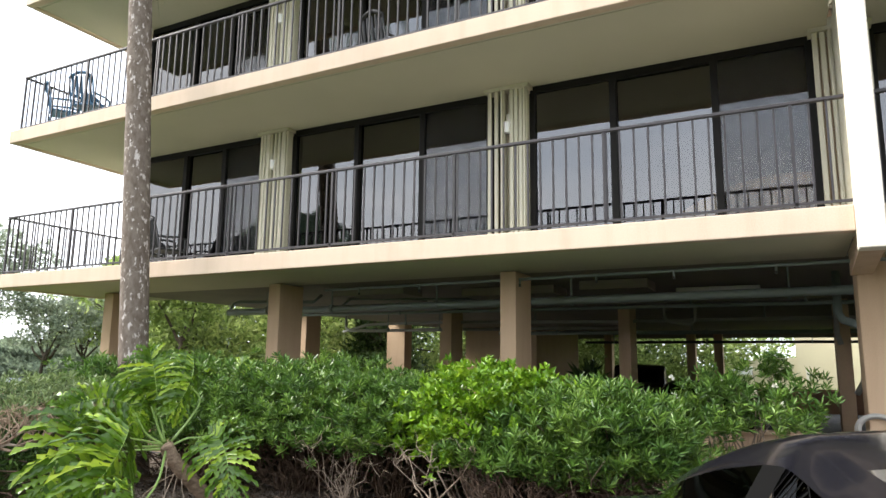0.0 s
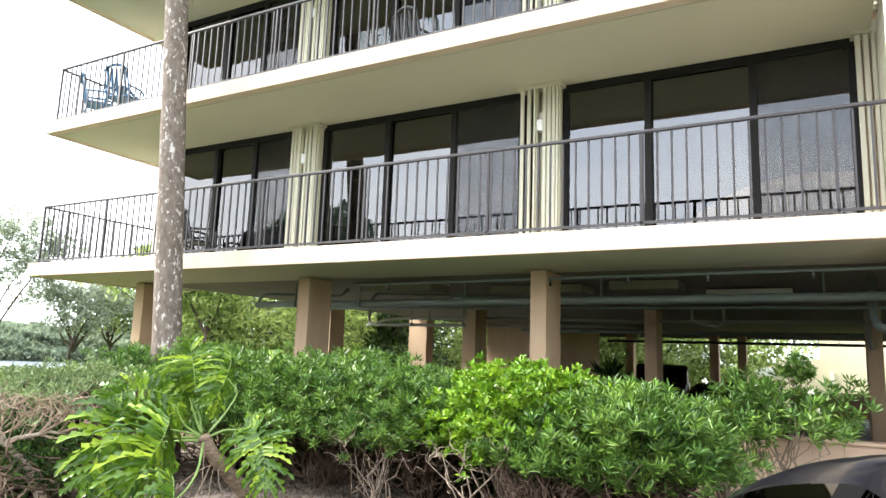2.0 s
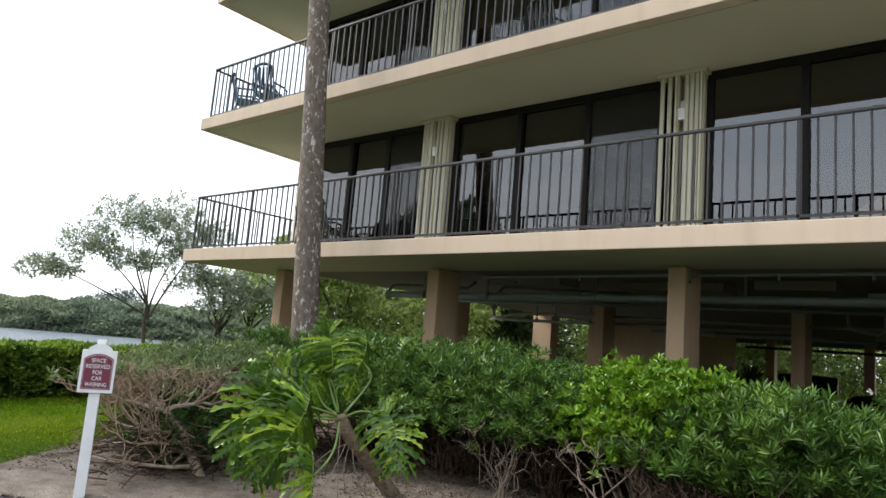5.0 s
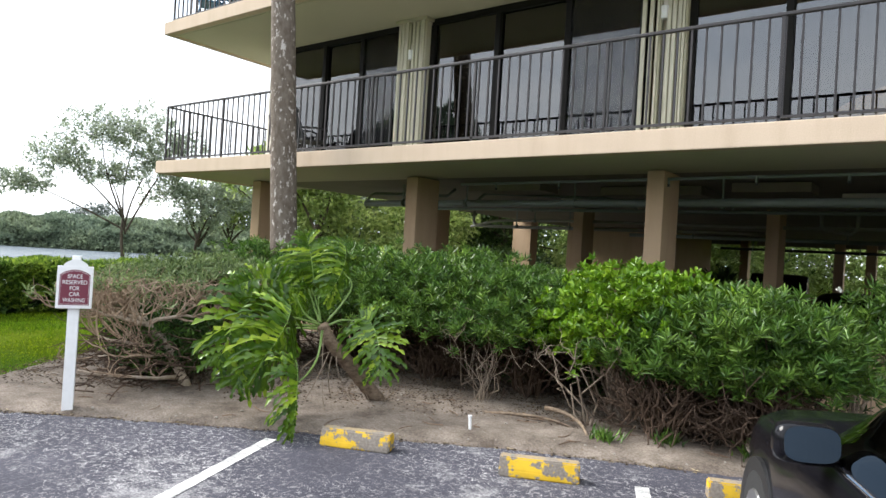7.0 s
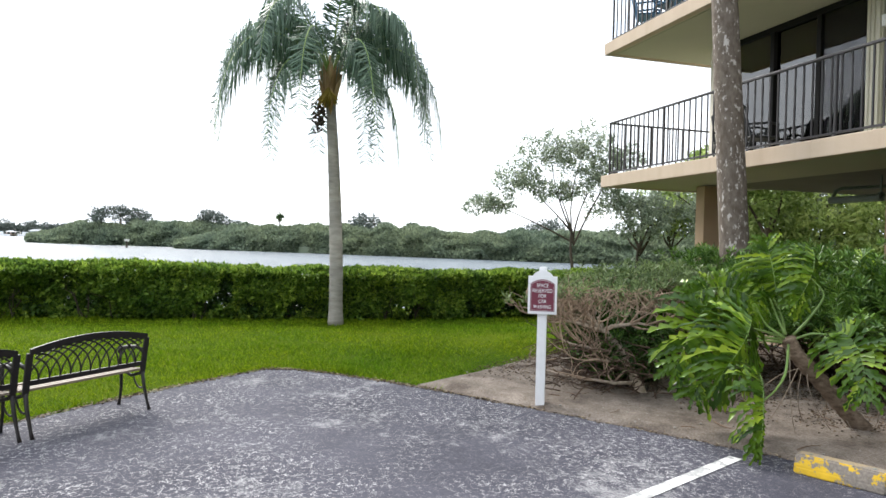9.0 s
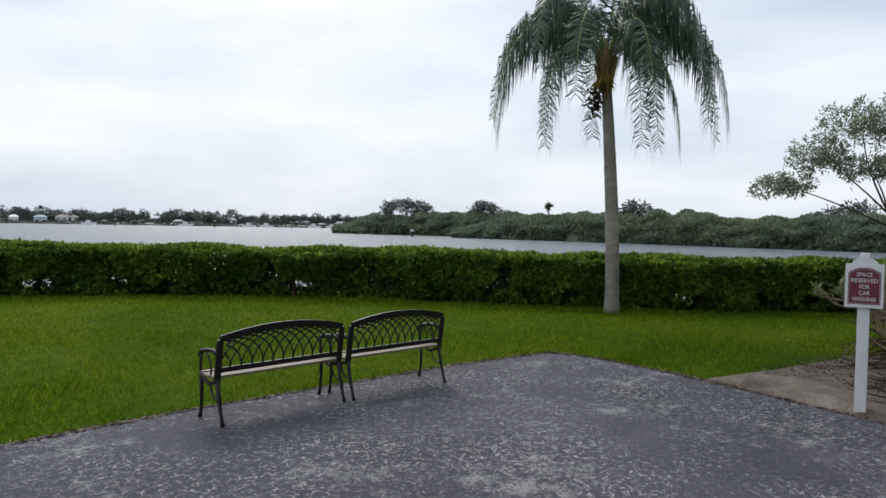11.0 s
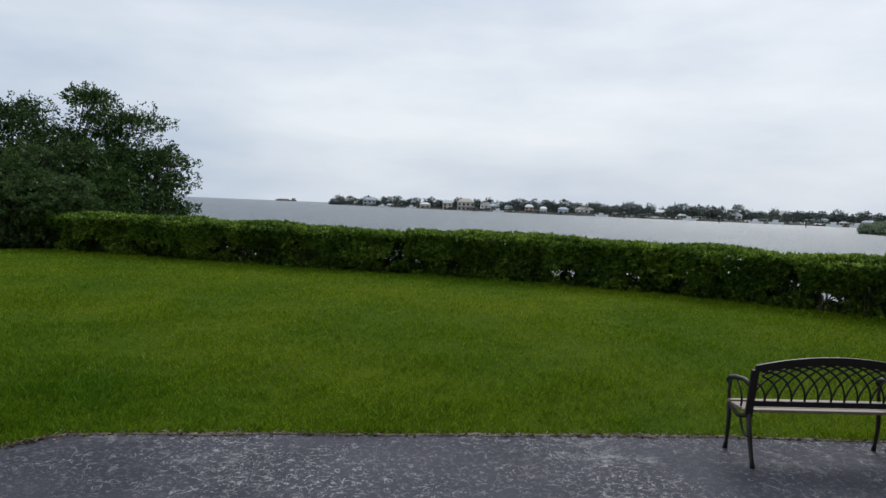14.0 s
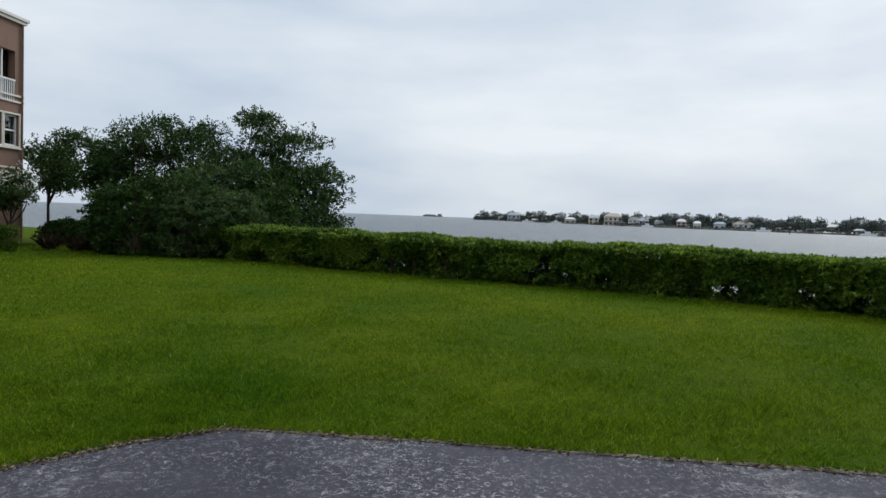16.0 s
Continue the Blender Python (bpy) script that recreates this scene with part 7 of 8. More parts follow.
def clipped_hedge(p, q, h, d, seed):
    rng = np.random.default_rng(seed)
    p, q = np.array(p, float), np.array(q, float)
    L = np.linalg.norm(q - p)
    ax = (q - p) / L
    nr = np.array([-ax[1], ax[0]])
    t = thing("hedge", "low clipped hedge before the brown house", "hedge")
    n = int(L * 750)
    u, s = rng.random(n) * L, rng.random(n)
    f = s < 0.5
    off = np.where(f, np.sign(rng.random(n) - 0.5) * d / 2, rng.uniform(-d / 2, d / 2, n)) + rng.normal(0, 0.02, n)
    z = np.where(f, rng.random(n) * h, h + rng.normal(0, 0.015, n))
    P = np.column_stack([p[0] + ax[0] * u + nr[0] * off, p[1] + ax[1] * u + nr[1] * off, z])
    N = np.where(f[:, None], np.column_stack([nr[0] * np.sign(off), nr[1] * np.sign(off), np.full(n, 0.3)]), np.array([[0, 0, 1.0]])) + rng.normal(size=(n, 3)) * 0.3
    B, D = rosettes(P, N, 6, rng, 1.1)
    finish("foliage", leaves("foliage", B, D, 0.09, 0.05, rng), M_hedge, t)
    bm = bmesh.new()
    for _ in range(10):
        k = rng.random() * L
        b = np.array([*(p + ax * k), -0.05])
        twigs(bm, b, [b + np.array([rng.normal() * 0.15, rng.normal() * 0.15, h * 0.9])], rng, 0.02)
    tagged(part("stem_frame", bm, M_barkd, t), kind="stuff")


clipped_hedge((0.15, -25.75), (6.5, -23.5), 0.7, 1.0, 301)
rng = np.random.default_rng(310)
for k, (x, y, h) in enumerate(((0.95, -27.5, 2.9), (2.5, -26.6, 2.75), (4.1, -25.4, 2.9), (0.25, -28.0, 2.5))):
    tree("flowering_shrub", "pale-flowering tall shrub against the brown house", (x, y, -0.1), (x, y, 0.8), 7,
         [((x + rng.normal() * 0.3, y + rng.normal() * 0.3, h * f), (rng.uniform(0.35, 0.6), rng.uniform(0.35, 0.6), 0.3)) for f in (0.56, 0.68, 0.76, 0.84, 0.92)], 480, (0.13, 0.055), 320 + k, M_tree, M_barkd, 0.05, 7, depth=0.85)["category"] = "shrub"
    P = np.repeat(np.array([x, y, h * 0.84]) + rng.normal(size=(44, 3)) * np.array([0.5, 0.5, 0.28]), 8, 0) + rng.normal(size=(352, 3)) * 0.06
    tagged(finish("blossom", leaves("blossom", P, rng.normal(size=(352, 3)), 0.07, 0.05, rng), M_flower), "cream blossoms on a tall shrub", "flower", "shrub blossoms", "stuff")
for x, y in ((-1.7, -26.0), (-0.9, -26.6), (-2.4, -25.5)):
    t = thing("ornamental_grass", "tuft of tan ornamental grass at the lawn edge", "grass tuft", group="grass tufts")
    P = np.array([x, y, 0]) + rng.normal(size=(150, 3)) * np.array([0.1, 0.1, 0])
    finish("blades", leaves("blades", P, rng.normal(size=(150, 3)) * np.array([0.6, 0.6, 0.1]) + np.array([0, 0, 1]), 0.5, 0.02, rng, droop=0.3), M_litter, t)

# ---- pale building and grounds behind the garage ----
nb = thing("neighbour_building", "pale yellow stucco building seen through the garage", "building")
part("wall", boxed(0.41, 6.57, 40.0, 46.0, -0.1, 4.2), M_beige, nb)
part("low_wing", boxed(-3.06, -1.48, 40.0, 46.0, -0.1, 1.86), M_beige, nb)
part("coping", boxed(-3.1, -1.48, 39.95, 46.0, 1.86, 1.92), M_trimw, nb)
part("middle_wing", boxed(-1.48, 0.41, 40.05, 46.0, -0.1, 2.06), M_beige, nb)
part("sign_panel", boxed(-2.68, -1.65, 39.96, 39.998, 1.16, 1.6), M_white, nb, "blank white panel on the wall")
part("meter_box", boxed(0.82, 1.0, 39.85, 40.0, 0.9, 1.5), M_trimw, nb)
shrub("shrub", "round grey-green shrub by the pale building", (4.85, 38.6), (0.75, 0.6, 0.55), 1.2, 420, (0.13, 0.06), 333, M_leafgrey, 7, low=-0.8, stems=5)
shrub("shrub", "round clipped shrub by the pale building", (-0.6, 38.5), (0.6, 0.6, 0.65), 2.15, 420, (0.13, 0.06), 334, M_leaf, 7, low=-0.8, stems=5)
t = thing("utility_pole", "pale pole standing behind the garage", "pole")
part("shaft", tubed([(-3.8, 39, -0.1), (-3.8, 39, 6)], 0.13, 10), M_pipew, t)

# ---- mangrove island and far shore ----
def mangrove_band(path, heights, seed, n, size, material, label, name="mangrove_island"):
    """A long low wood on the water: lumpy band of leaf sprays over a dark inner bank."""
    rng = np.random.default_rng(seed)
    path, heights = np.array(path, float), np.array(heights, float)
    seg = np.r_[0, np.cumsum(np.hypot(*np.diff(path, axis=0).T))]
    u = rng.random(n) * seg[-1]
    cx, cy, hh = (np.interp(u, seg, a) for a in (path[:, 0], path[:, 1], heights))
    lump = np.array([noise.noise((k * 0.09, seed, 0)) * 0.28 + noise.noise((k * 0.33, seed, 5)) * 0.2 for k in u])
    hh = hh * (1 + lump)
    d = unit(np.column_stack([cx, cy]))                       # away from the shore where we stand
    th = rng.random(n) ** 0.8 * math.pi * 0.5
    wob = np.array([noise.noise((k * 0.22, a * 3, seed)) for k, a in zip(u, th)])
    dep = size * 9
    P = np.column_stack([cx + d[:, 0] * (1 - np.cos(th)) * dep + wob * size * 2.5 * d[:, 0], cy + d[:, 1] * (1 - np.cos(th)) * dep + wob * size * 2.5 * d[:, 1], -0.75 + hh * np.sin(th) * (1 + 0.12 * wob)])
    N = np.column_stack([-d[:, 0] * np.cos(th), -d[:, 1] * np.cos(th), np.sin(th) + 0.2]) + rng.normal(size=(n, 3)) * 0.7
    B, D = rosettes(P, N, 5, rng, 1.2)
    me = leaves("foliage", B, D, size, size * 0.55, rng)
    ob = finish(name, me, material)
    tagged(ob, label, "woods", kind="stuff")
    bm = bmesh.new()
    k = np.linspace(0, seg[-1], max(30, int(seg[-1] / 3)))
    rows = []
    for s in k:
        x, y, h = (np.interp(s, seg, a) for a in (path[:, 0], path[:, 1], heights))
        h *= 1 + noise.noise((s * 0.09, seed, 0)) * 0.28 + noise.noise((s * 0.33, seed, 5)) * 0.2
        q = unit(np.array([x, y]))
        rows.append([bm.verts.new((x + q[0] * (0.3 + e * dep), y + q[1] * (0.3 + e * dep), -1.0 + (h * 0.9 + 0.2) * f)) for e, f in ((0, 0), (0.1, 0.5), (0.35, 0.85), (0.8, 1.0), (1.6, 1.0), (2.2, 0))])
    for a, b in zip(rows, rows[1:]):
        for j in range(5):
            bm.faces.new((a[j], b[j], b[j + 1], a[j + 1]))
    tagged(part("wooded_bank", bm, material), "dark wooded bank above the water", "woods", kind="stuff")


def bearing(yaw, r):
    return (-math.sin(radians(yaw)) * r, math.cos(radians(yaw)) * r)


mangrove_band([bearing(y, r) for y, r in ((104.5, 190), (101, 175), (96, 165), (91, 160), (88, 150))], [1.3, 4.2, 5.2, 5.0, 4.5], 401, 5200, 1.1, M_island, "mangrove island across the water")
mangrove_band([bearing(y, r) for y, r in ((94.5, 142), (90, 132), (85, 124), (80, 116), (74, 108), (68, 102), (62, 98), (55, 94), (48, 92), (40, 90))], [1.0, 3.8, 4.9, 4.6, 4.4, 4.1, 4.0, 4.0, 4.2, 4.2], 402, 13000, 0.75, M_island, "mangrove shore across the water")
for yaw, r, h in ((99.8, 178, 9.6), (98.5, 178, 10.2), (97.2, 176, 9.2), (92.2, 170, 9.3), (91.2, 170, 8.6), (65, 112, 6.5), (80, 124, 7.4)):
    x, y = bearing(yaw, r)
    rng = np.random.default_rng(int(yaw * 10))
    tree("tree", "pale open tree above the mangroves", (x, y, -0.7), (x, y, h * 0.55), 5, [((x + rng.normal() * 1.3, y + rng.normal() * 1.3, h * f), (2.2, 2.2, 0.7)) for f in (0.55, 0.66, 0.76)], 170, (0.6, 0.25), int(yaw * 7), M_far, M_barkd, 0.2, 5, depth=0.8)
x, y = bearing(86.6, 220)
t = thing("palm_tree", "lone distant palm above the mangroves", "palm tree")
part("trunk", tubed([(x, y, -0.5), (x, y, 8.6)], 0.2, 8), M_barkd, t)
rng = np.random.default_rng(4)
finish("fronds", leaves("fronds", np.repeat([[x, y, 8.6]], 40, 0), rng.normal(size=(40, 3)) + np.array([0, 0, 0.3]), 1.6, 0.35, rng, droop=0.5), M_tree, t)

# far shore: low bank, woods and houses
SHORE_R = ((145.6, 760), (143, 690), (138, 620), (132, 560), (126, 520), (120, 500), (114, 490), (108, 490), (103, 495), (97, 505), (90, 520), (80, 540))
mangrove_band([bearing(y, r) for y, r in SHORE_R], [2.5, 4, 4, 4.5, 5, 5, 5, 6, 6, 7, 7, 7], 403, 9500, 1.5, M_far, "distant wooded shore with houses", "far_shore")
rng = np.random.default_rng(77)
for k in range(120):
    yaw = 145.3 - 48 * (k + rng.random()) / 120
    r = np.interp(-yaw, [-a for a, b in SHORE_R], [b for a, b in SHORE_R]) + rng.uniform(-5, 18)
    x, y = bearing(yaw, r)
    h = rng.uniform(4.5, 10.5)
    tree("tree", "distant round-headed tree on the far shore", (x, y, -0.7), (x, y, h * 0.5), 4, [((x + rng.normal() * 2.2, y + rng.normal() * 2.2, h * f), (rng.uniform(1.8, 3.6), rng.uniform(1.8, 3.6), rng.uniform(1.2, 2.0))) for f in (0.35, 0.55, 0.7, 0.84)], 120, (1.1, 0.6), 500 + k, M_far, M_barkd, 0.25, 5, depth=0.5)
bm = bmesh.new()
pts = [bearing(a, np.interp(-a, [-q for q, w in SHORE_R], [w for q, w in SHORE_R]) - 15) for a in np.linspace(144.5, 82, 60)]
for (x0, y0), (x1, y1) in zip(pts, pts[1:]):
    v = [bm.verts.new(p) for p in ((x0, y0, -1.2), (x1, y1, -1.2), (x1, y1, 0.1), (x0, y0, 0.1), (x1 * 1.03, y1 * 1.03, 0.12), (x0 * 1.03, y0 * 1.03, 0.12))]
    bm.faces.new(v[:4])
    bm.faces.new((v[3], v[2], v[4], v[5]))
tagged(part("seawall", bm, M_seawall), "low weathered seawall along the far shore", "seawall", kind="structure")
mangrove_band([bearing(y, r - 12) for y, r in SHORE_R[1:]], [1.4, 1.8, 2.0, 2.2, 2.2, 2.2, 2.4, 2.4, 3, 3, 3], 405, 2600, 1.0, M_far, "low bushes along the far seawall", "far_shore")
for k in range(26):
    yaw = 143.5 - 40 * (k + rng.random()) / 26
    x, y = bearing(yaw, np.interp(-yaw, [-q for q, w in SHORE_R], [w for q, w in SHORE_R]) - 17)
    d = thing("dock", "small wooden boat dock at the far seawall", "dock", pose(x, y, -0.75, 0, 0, yaw), "far docks")
    L = rng.uniform(4, 9)
    part("deck", boxed(-L / 2, L / 2, -2, 2, 0.75, 0.95), M_slat, d)
    for sx in (-L / 2 + 0.3, 0, L / 2 - 0.3):
        part("pile", tubed([(sx, -1.8, -0.5), (sx, -1.8, 1.9)], 0.16, 6), M_barkd, d)
    if k % 3 == 0:
        part("roof", boxed(-L / 2, L / 2, -2.2, 2.2, 2.7, 2.9), M_trimw, d, "pale boathouse roof")
        for sx in (-L / 2 + 0.2, L / 2 - 0.2):
            part("roof_post", boxed(sx - 0.1, sx + 0.1, -2, -1.8, 0.95, 2.7), M_trimw, d)
COLS = [(0.66, 0.66, 0.66), (0.52, 0.40, 0.36), (0.54, 0.48, 0.40), (0.44, 0.50, 0.54), (0.60, 0.59, 0.56), (0.38, 0.43, 0.46), (0.72, 0.72, 0.74)]
MW = [paint("far_house_paint", c, 0.8) for c in COLS]
rng = np.random.default_rng(9)
k = 0
for yaw, r, w, h, c in ((143.5, 790, 8, 5, 0), (142.0, 775, 14, 9, 5), (140.6, 760, 9, 5, 0), (137.4, 715, 10, 6, 2), (135.6, 700, 14, 9, 2), (134.0, 680, 15, 10, 2), (132.2, 655, 12, 9, 6), (130.9, 640, 10, 7, 4),
                        (128.7, 620, 12, 11, 1), (127.4, 610, 10, 8, 4), (126.0, 600, 9, 9, 3), (124.2, 592, 22, 9.5, 0), (121.8, 585, 8, 5, 6), (119.4, 578, 10, 6, 5), (117.0, 575, 14, 6, 4), (112.9, 566, 13, 7.5, 6), (110.6, 566, 8, 4, 0),
                        (143.0, 0, 7, 9, 3), (139.4, 0, 12, 8.5, 1), (138.4, 0, 10, 9.5, 2), (136.6, 0, 9, 9, 4), (133.1, 0, 8, 10, 6), (131.6, 0, 9, 9, 0), (129.9, 0, 8, 8.5, 5), (122.8, 0, 9, 8, 4), (120.6, 0, 8, 9, 6), (118.3, 0, 10, 8, 1), (115.2, 0, 9, 8.5, 0), (111.8, 0, 10, 8, 3), (109.2, 0, 9, 9, 6), (102.4, 0, 8, 9, 4),
                        (107.2, 566, 13, 6, 4), (105.4, 566, 9, 5, 1), (103.8, 570, 11, 7.5, 3), (101.5, 572, 9, 7, 0), (98.8, 580, 9, 9, 6), (96.8, 590, 10, 5, 4)):
    r = np.interp(-yaw, [-a for a, b in SHORE_R], [b for a, b in SHORE_R]) + (rng.uniform(-11, 3) if r else rng.uniform(3, 14))
    x, y = bearing(yaw + rng.uniform(-0.35, 0.35), r)
    w, h = w * rng.uniform(0.45, 0.95), h * rng.uniform(0.6, 1.0)
    hs = thing("house", "distant waterfront house with pale walls", "house", pose(x, y, -0.6, 0, 0, yaw), "waterfront houses")
    part("wall", boxed(-w / 2, w / 2, -4, 4, 0, h * 0.72), MW[c], hs)
    bm = bmesh.new()
    e = 0.5
    v = [bm.verts.new(p) for p in ((-w / 2 - e, -4.5, h * 0.72), (w / 2 + e, -4.5, h * 0.72), (w / 2 + e, 4.5, h * 0.72), (-w / 2 - e, 4.5, h * 0.72), (-w / 4, 0, h), (w / 4, 0, h))]
    for f in ((0, 1, 5, 4), (1, 2, 5), (2, 3, 4, 5), (3, 0, 4), (3, 2, 1, 0)):
        bm.faces.new([v[q] for q in f])
    part("roof", bm, (M_roof, MW[5], MW[0], MW[6], MW[3], MW[2])[k % 6], hs)
    for q in range(max(2, int(w / 3.2))):
        for z in ((0.9, 2.3), (h * 0.42, h * 0.6)) if h > 6 else ((1.0, 2.4),):
            xx = -w / 2 + (q + 0.5) * w / max(2, int(w / 3.2))
            part("window", boxed(xx - 0.8, xx + 0.8, -4.08, -4.0, *z), M_winglass, hs)
    if k % 4 == 1:
        part("porch", boxed(-w / 2, w / 2, -6, -4.1, h * 0.36, h * 0.4), MW[0], hs)
        for q in range(5):
            xx = -w / 2 + 0.2 + q * (w - 0.4) / 4
            part("porch_post", boxed(xx - 0.12, xx + 0.12, -6, -5.8, 0, h * 0.36), MW[0], hs)
    k += 1
for yaw, r in ((141.2, 640), (138.8, 600), (131.5, 530), (123.0, 480), (116.2, 465), (111.4, 465), (110.0, 460), (106.2, 465), (104.7, 470)):
    x, y = bearing(yaw, r)
    b = thing("boat", "white motor boat moored at the far shore", "boat", pose(x, y, -0.75, 0, 0, yaw), "moored boats")
    bm = slab(bmesh.new(), [(-4, -1), (3, -1), (4.6, 0), (3, 1), (-4, 1)], 0, 1.3)
    part("hull", bm, M_white, b)
    part("cabin", boxed(-1.6, 1.4, -0.8, 0.8, 1.3, 2.7, bevel=0.1), M_white, b)
for yaw, r, h in ((139.6, 420, 3), (133.5, 380, 3.2), (121.2, 330, 3), (108.0, 300, 3), (104.2, 230, 2.2), (98, 140, 1.2), (114, 310, 3)):
    x, y = bearing(yaw, r)
    t = thing("channel_marker", "wooden channel marker pile in the bay", "pile", group="channel markers")
    part("pile", tubed([(x, y, -1), (x, y, -0.75 + h)], 0.16, 8), M_barkd, t)
    part("board", boxed(x - 0.4, x + 0.4, y - 0.4, y + 0.4, -0.75 + h, -0.35 + h), M_pipew, t)
x, y = bearing(149.1, 2600)
t = thing("barge", "distant dark barge on the horizon", "ship", pose(x, y, -0.7, 0, 0, 149.1))
part("hull", boxed(-38, 38, -8, 8, 0, 5), M_roof, t)
part("deckhouse", boxed(20, 34, -6, 6, 5, 11), M_roof, t)
part("cargo", boxed(-30, 10, -6, 6, 5, 8), M_roof, t)

# ---- lawn blades, litter ----
rng = np.random.default_rng(12)


def lawn_points(n, cx, cy, rmax, power):
    r = rmax * rng.random(n) ** power
    a = rng.random(n) * 2 * math.pi
    return cx + r * np.cos(a), cy + r * np.sin(a)


SHORE_POLY = [(40, -60)] + [p for p in SHORE if -50 < p[1] < 40] + [(40, 40)]
px_, py_ = [], []
for n, cx, cy, rm, pw in ((230000, -3, -4, 24, 0.8), (70000, -8, 1, 8, 0.7), (170000, -1.0, -6.0, 16, 1.15)):
    a, b = lawn_points(n, cx, cy, rm, pw)
    px_.append(a)
    py_.append(b)
gx, gy = np.concatenate(px_), np.concatenate(py_)
bare = np.hypot(gx - 0.95, gy + 6.55) * (1 + 0.5 * np.sin(gx * 9 + gy * 7))
ok = ~inside(gx, gy, LOT) & ~inside(gx, gy, BED) & inside(gx, gy, SHORE_POLY) & (gx < 6) & (gy < 7.5) & (bare > 0.55 * rng.random(len(gx)) ** 0.5)
gx, gy = gx[ok], gy[ok]
tuft = np.array([noise.noise((x * 0.9, y * 0.9, 2)) + 0.8 * noise.noise((x * 3.7, y * 3.7, 7)) for x, y in zip(gx, gy)])
P = np.column_stack([gx, gy, np.full(len(gx), -0.025)])
D = rng.normal(size=(len(gx), 3)) * np.array([0.55, 0.55, 0.1]) + np.array([0, 0, 1])
edge = edge_distance(gx, gy, LOT)
far = np.hypot(gx, gy)
me = leaves("lawn_blades", P, D, 1.0, 1.0, rng)
co = np.empty(len(me.vertices) * 3, np.float32)
me.vertices.foreach_get("co", co)
co = co.reshape(-1, 4, 3)
ln = 0.052 * np.maximum(1 + 0.95 * tuft, 0.25) * np.where(edge < 0.12, 1.5, 1.0) * (1 + far * 0.012)
wd = 0.0042 * (1 + far * 0.11)
ax = unit(D)
base = co[:, :1]
mid = base + (ax * ln[:, None] * 0.5)[:, None]
side = unit(co[:, 1] - co[:, 3]) * wd[:, None] * 0.5
tip = base[:, 0] + ax * ln[:, None] + np.column_stack([ax[:, 0], ax[:, 1], -np.abs(ax[:, 2]) * 0.1]) * ln[:, None] * 0.22
co = np.stack([base[:, 0], mid[:, 0] + side, tip, mid[:, 0] - side], 1)
me.vertices.foreach_set("co", co.astype(np.float32).ravel())
me.update()
tagged(finish("lawn_grass", me, M_blade), "short green lawn grass with uneven tufts", "grass", kind="stuff")

# longer pale blades standing out of the lawn
n = 9000
gx, gy = lawn_points(n, -3.5, -4.5, 9, 0.6)
ok = ~inside(gx, gy, LOT) & ~inside(gx, gy, BED) & (edge_distance(gx, gy, LOT) < 5.5) & (gy < 4)
gx, gy = gx[ok], gy[ok]
P = np.column_stack([gx, gy, np.full(len(gx), -0.02)])
D = rng.normal(size=P.shape) * np.array([0.5, 0.5, 0.1]) + np.array([0, 0, 1])
tagged(finish("tall_grass", leaves("tall_grass", P, D, 0.085, 0.0042, rng, 0.2, 0.14), M_tallgrass), "longer pale grass blades standing out of the lawn", "grass", kind="stuff")

# worn earth and an old stump at the lawn
bm = bmesh.new()
ring = [bm.verts.new((0.95 + math.cos(a) * r, -6.55 + math.sin(a) * r * 0.8, -0.014)) for a, r in ((k * 0.262, 0.33 + 0.07 * math.sin(k * 2.3) + 0.05 * math.sin(k * 5.1)) for k in range(24))]
bm.faces.new(ring)
tagged(part("soil_patch", bm, M_earth), "bare brown earth worn into the lawn", "soil", kind="structure")
t = thing("tree_stump", "weathered grey-brown stump at the edge of the lawn", "stump")
part("trunk", tubed([(1.07, -6.72, -0.08), (1.07, -6.72, 0.05), (1.1, -6.73, 0.2), (1.15, -6.75, 0.4)], [0.2, 0.165, 0.14, 0.13], 14), M_barkd, t, smooth=True)

# dry litter along the edge of the paving and under the shrubs, its density there also imitating shade
n = 2600
i = rng.integers(0, 16, n)
a, b = np.array(LOT)[i], np.array(LOT)[i + 1]
s = rng.random(n)[:, None]
q = a + (b - a) * s + rng.normal(size=(n, 2)) * 0.035
i2 = 42000
bx, by = rng.uniform(-8.5, 1.5, i2), rng.uniform(2.8, 8.6, i2)
k2 = inside(bx, by, BED) & (edge_distance(bx, by, LOT) > 0.55 + 0.75 * rng.random(i2) ** 0.6)
P = np.concatenate([np.column_stack([q, np.full(n, 0.008)]), np.column_stack([bx, by, np.full(i2, 0.065)])[k2]])
D = rng.normal(size=P.shape) * np.array([1, 1, 0.12])
tagged(finish("leaf_litter", leaves("leaf_litter", P, D, 0.032, 0.013, rng, 0.15, 0.05), M_litter), "dry brown leaf litter along the paving edge", "leaf litter", kind="stuff")
n = 1500
i = rng.integers(0, 16, n)
a, b = np.array(LOT)[i], np.array(LOT)[i + 1]
q = a + (b - a) * rng.random(n)[:, None] + rng.normal(size=(n, 2)) * 0.025
P = np.column_stack([q, np.full(n, 0.012)])
tagged(finish("dry_straw", leaves("dry_straw", P, rng.normal(size=P.shape) * np.array([1, 1, 0.15]), 0.05, 0.008, rng, 0.15, 0.05), M_straw), "dry pale grass cuttings along the paving edge", "straw", kind="stuff")
bm = bmesh.new()
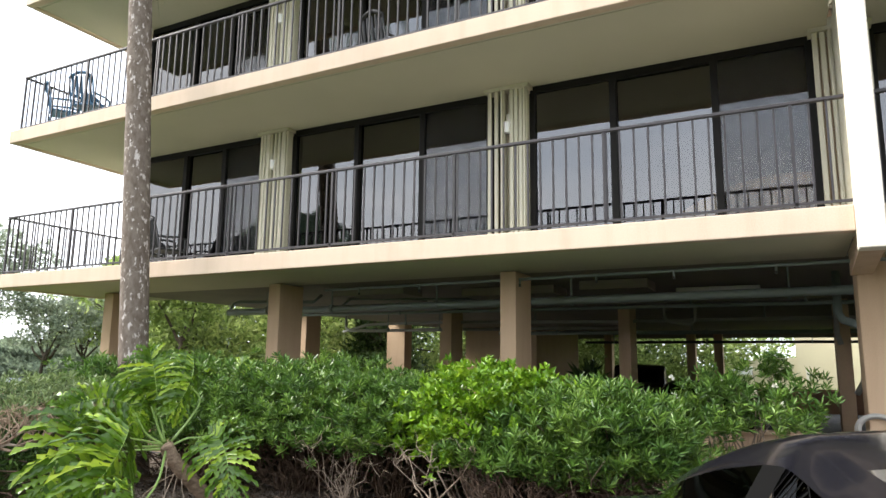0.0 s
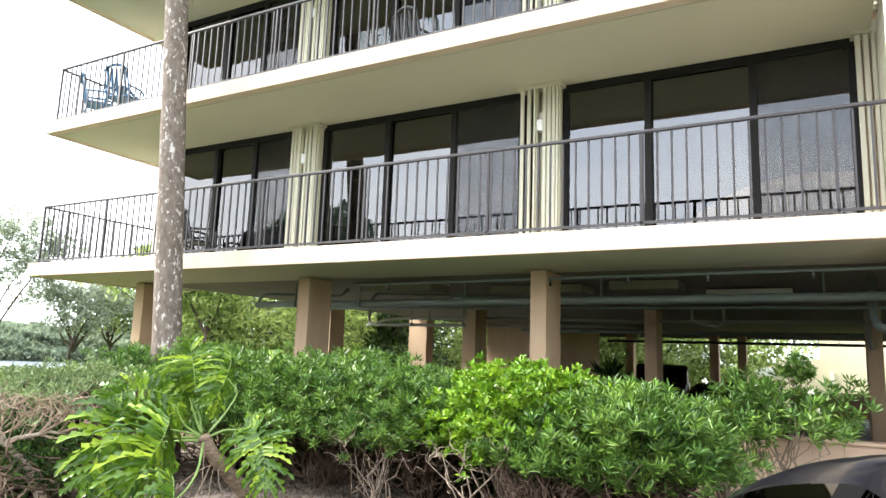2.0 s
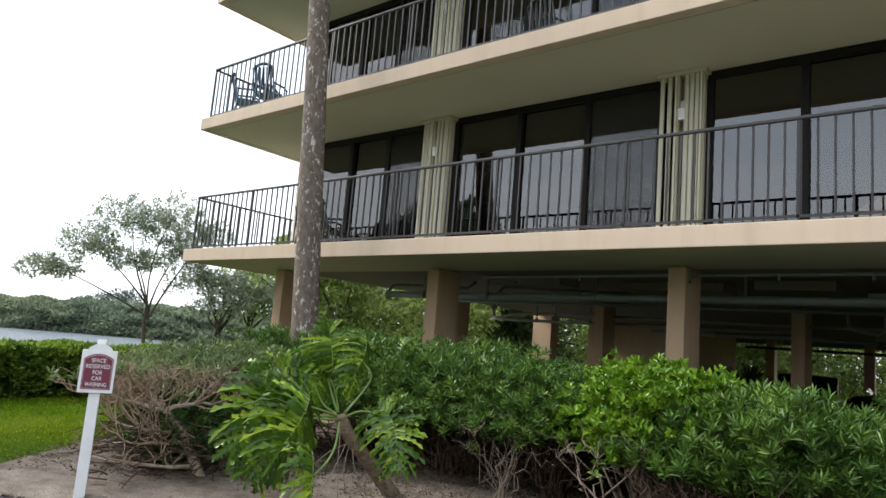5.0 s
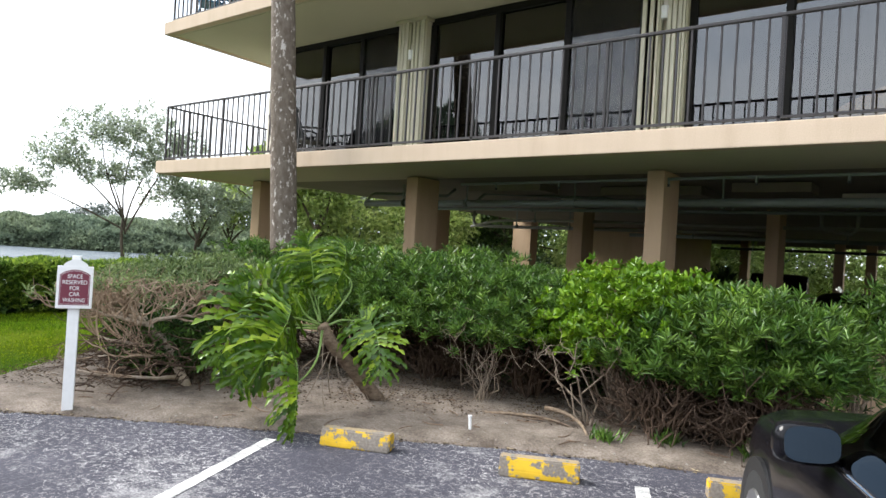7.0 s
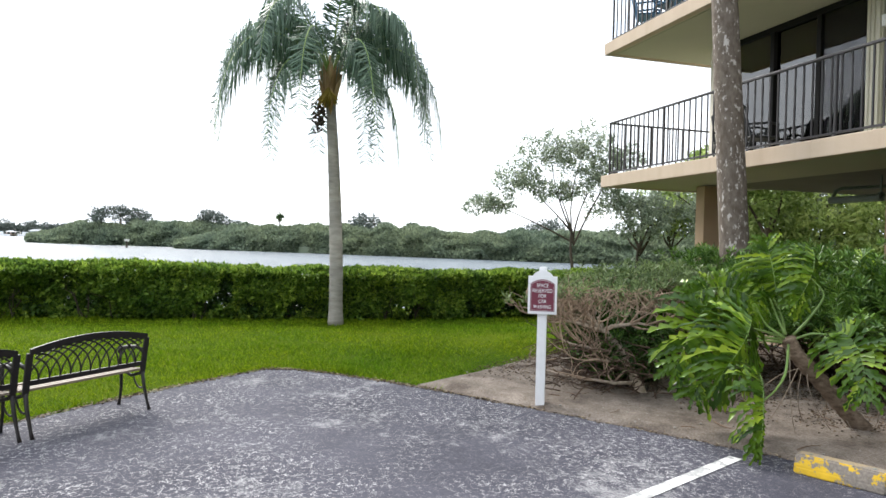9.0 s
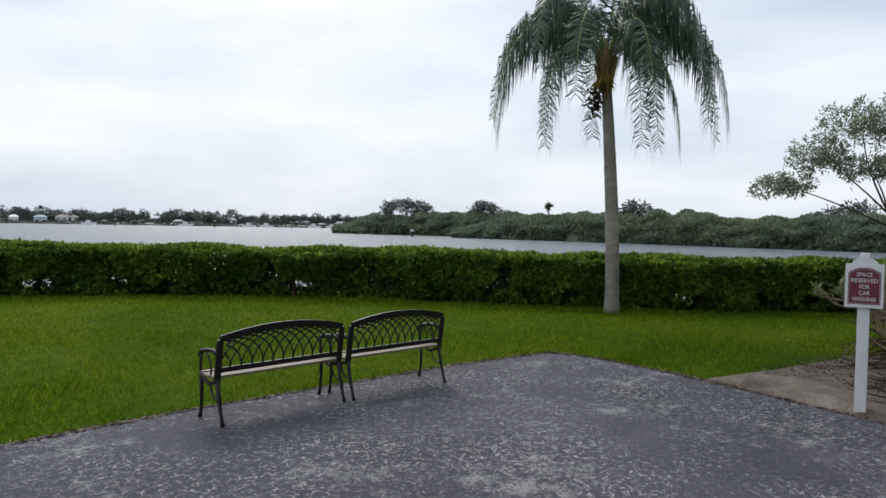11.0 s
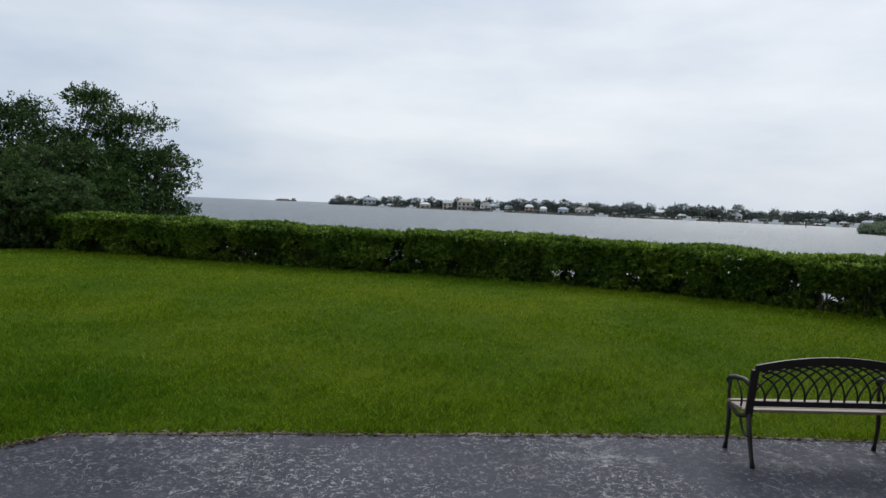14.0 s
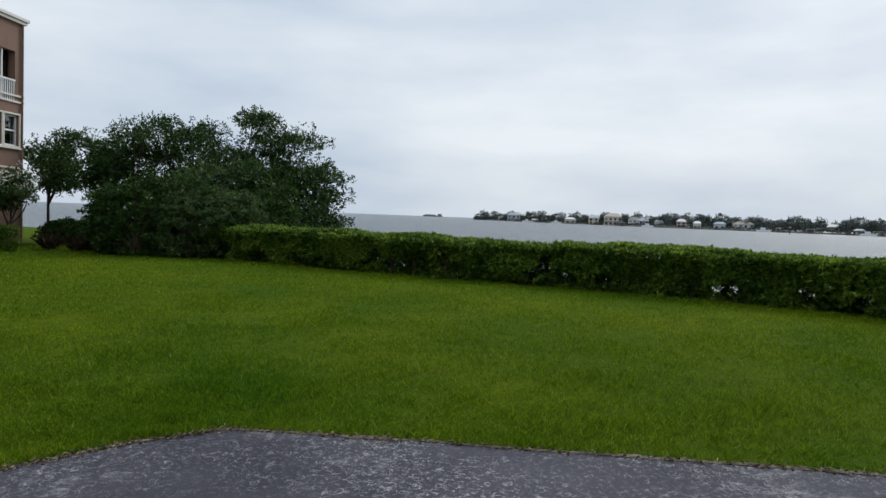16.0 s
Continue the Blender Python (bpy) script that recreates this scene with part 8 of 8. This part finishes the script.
for _ in range(420):
    x, y = rng.uniform(-8.6, 1.0), rng.uniform(2.6, 7.4)
    if not inside(np.array([x]), np.array([y]), BED)[0]:
        continue
    r = rng.uniform(0.006, 0.018)
    bmesh.ops.create_icosphere(bm, subdivisions=1, radius=r, matrix=Matrix.Translation((x, y, 0.05 + r * 0.3)) @ Matrix.Diagonal((1, rng.uniform(0.6, 1.2), 0.6, 1)))
tagged(part("pebble", bm, M_seawall), "small pale stones scattered on the soil", "pebbles", kind="stuff")
bm = bmesh.new()
for _ in range(150):
    x, y, a = rng.uniform(-8.0, 0.6), rng.uniform(3.4, 7.4), rng.uniform(0, 6.28)
    if not inside(np.array([x]), np.array([y]), BED)[0]:
        continue
    l = rng.uniform(0.08, 0.3)
    tube(bm, bend((x, y, 0.06), (x + l * math.cos(a), y + l * math.sin(a), 0.065), rng.normal(size=3) * np.array([0.03, 0.03, 0.004]), 4), [0.005, 0.0045, 0.004, 0.002], 4, False)
tagged(part("fallen_twig", bm, M_twig), "dry fallen twigs scattered on the soil", "twigs", kind="stuff")
# sandy rim between lawn and paving
rimv, rimf = [], []
strip = ragged(LOT[:15], 0.12, 0.0, rng)
strip = [p for p in strip if p[1] < 3.0 or p[0] < -5]
for k, (x, y) in enumerate(strip):
    nx_, ny_ = unit(np.array([x - 1.0, y - 0.5]))
    w0, w1 = 0.008 + 0.05 * abs(noise.noise((x * 5, y * 5, 1))), 0.012 + 0.06 * abs(noise.noise((x * 3.7, y * 3.7, 6)))
    rimv += [(x - nx_ * w0, y - ny_ * w0, 0.004), (x + nx_ * w1, y + ny_ * w1, 0.006)]
    if k and math.hypot(x - strip[k - 1][0], y - strip[k - 1][1]) < 0.6:
        rimf.append((2 * k - 2, 2 * k - 1, 2 * k + 1, 2 * k))
tagged(finish("sand_rim", raw("sand_rim", rimv, rimf), M_sand), "sandy strip along the edge of the paving", "soil", kind="structure")
for x, y in ((-1.6, 6.35), (-2.0, 6.0), (-5.7, 4.9), (-0.9, 6.5)):
    t = thing("weed", "small green weed growing in the soil", "weed", group="weeds")
    P = np.array([x, y, 0.02]) + rng.normal(size=(50, 3)) * np.array([0.06, 0.06, 0.0])
    finish("foliage", leaves("foliage", P, rng.normal(size=(50, 3)) * np.array([0.5, 0.5, 0.1]) + np.array([0, 0, 1]), 0.16, 0.014, rng), M_leaf, t)
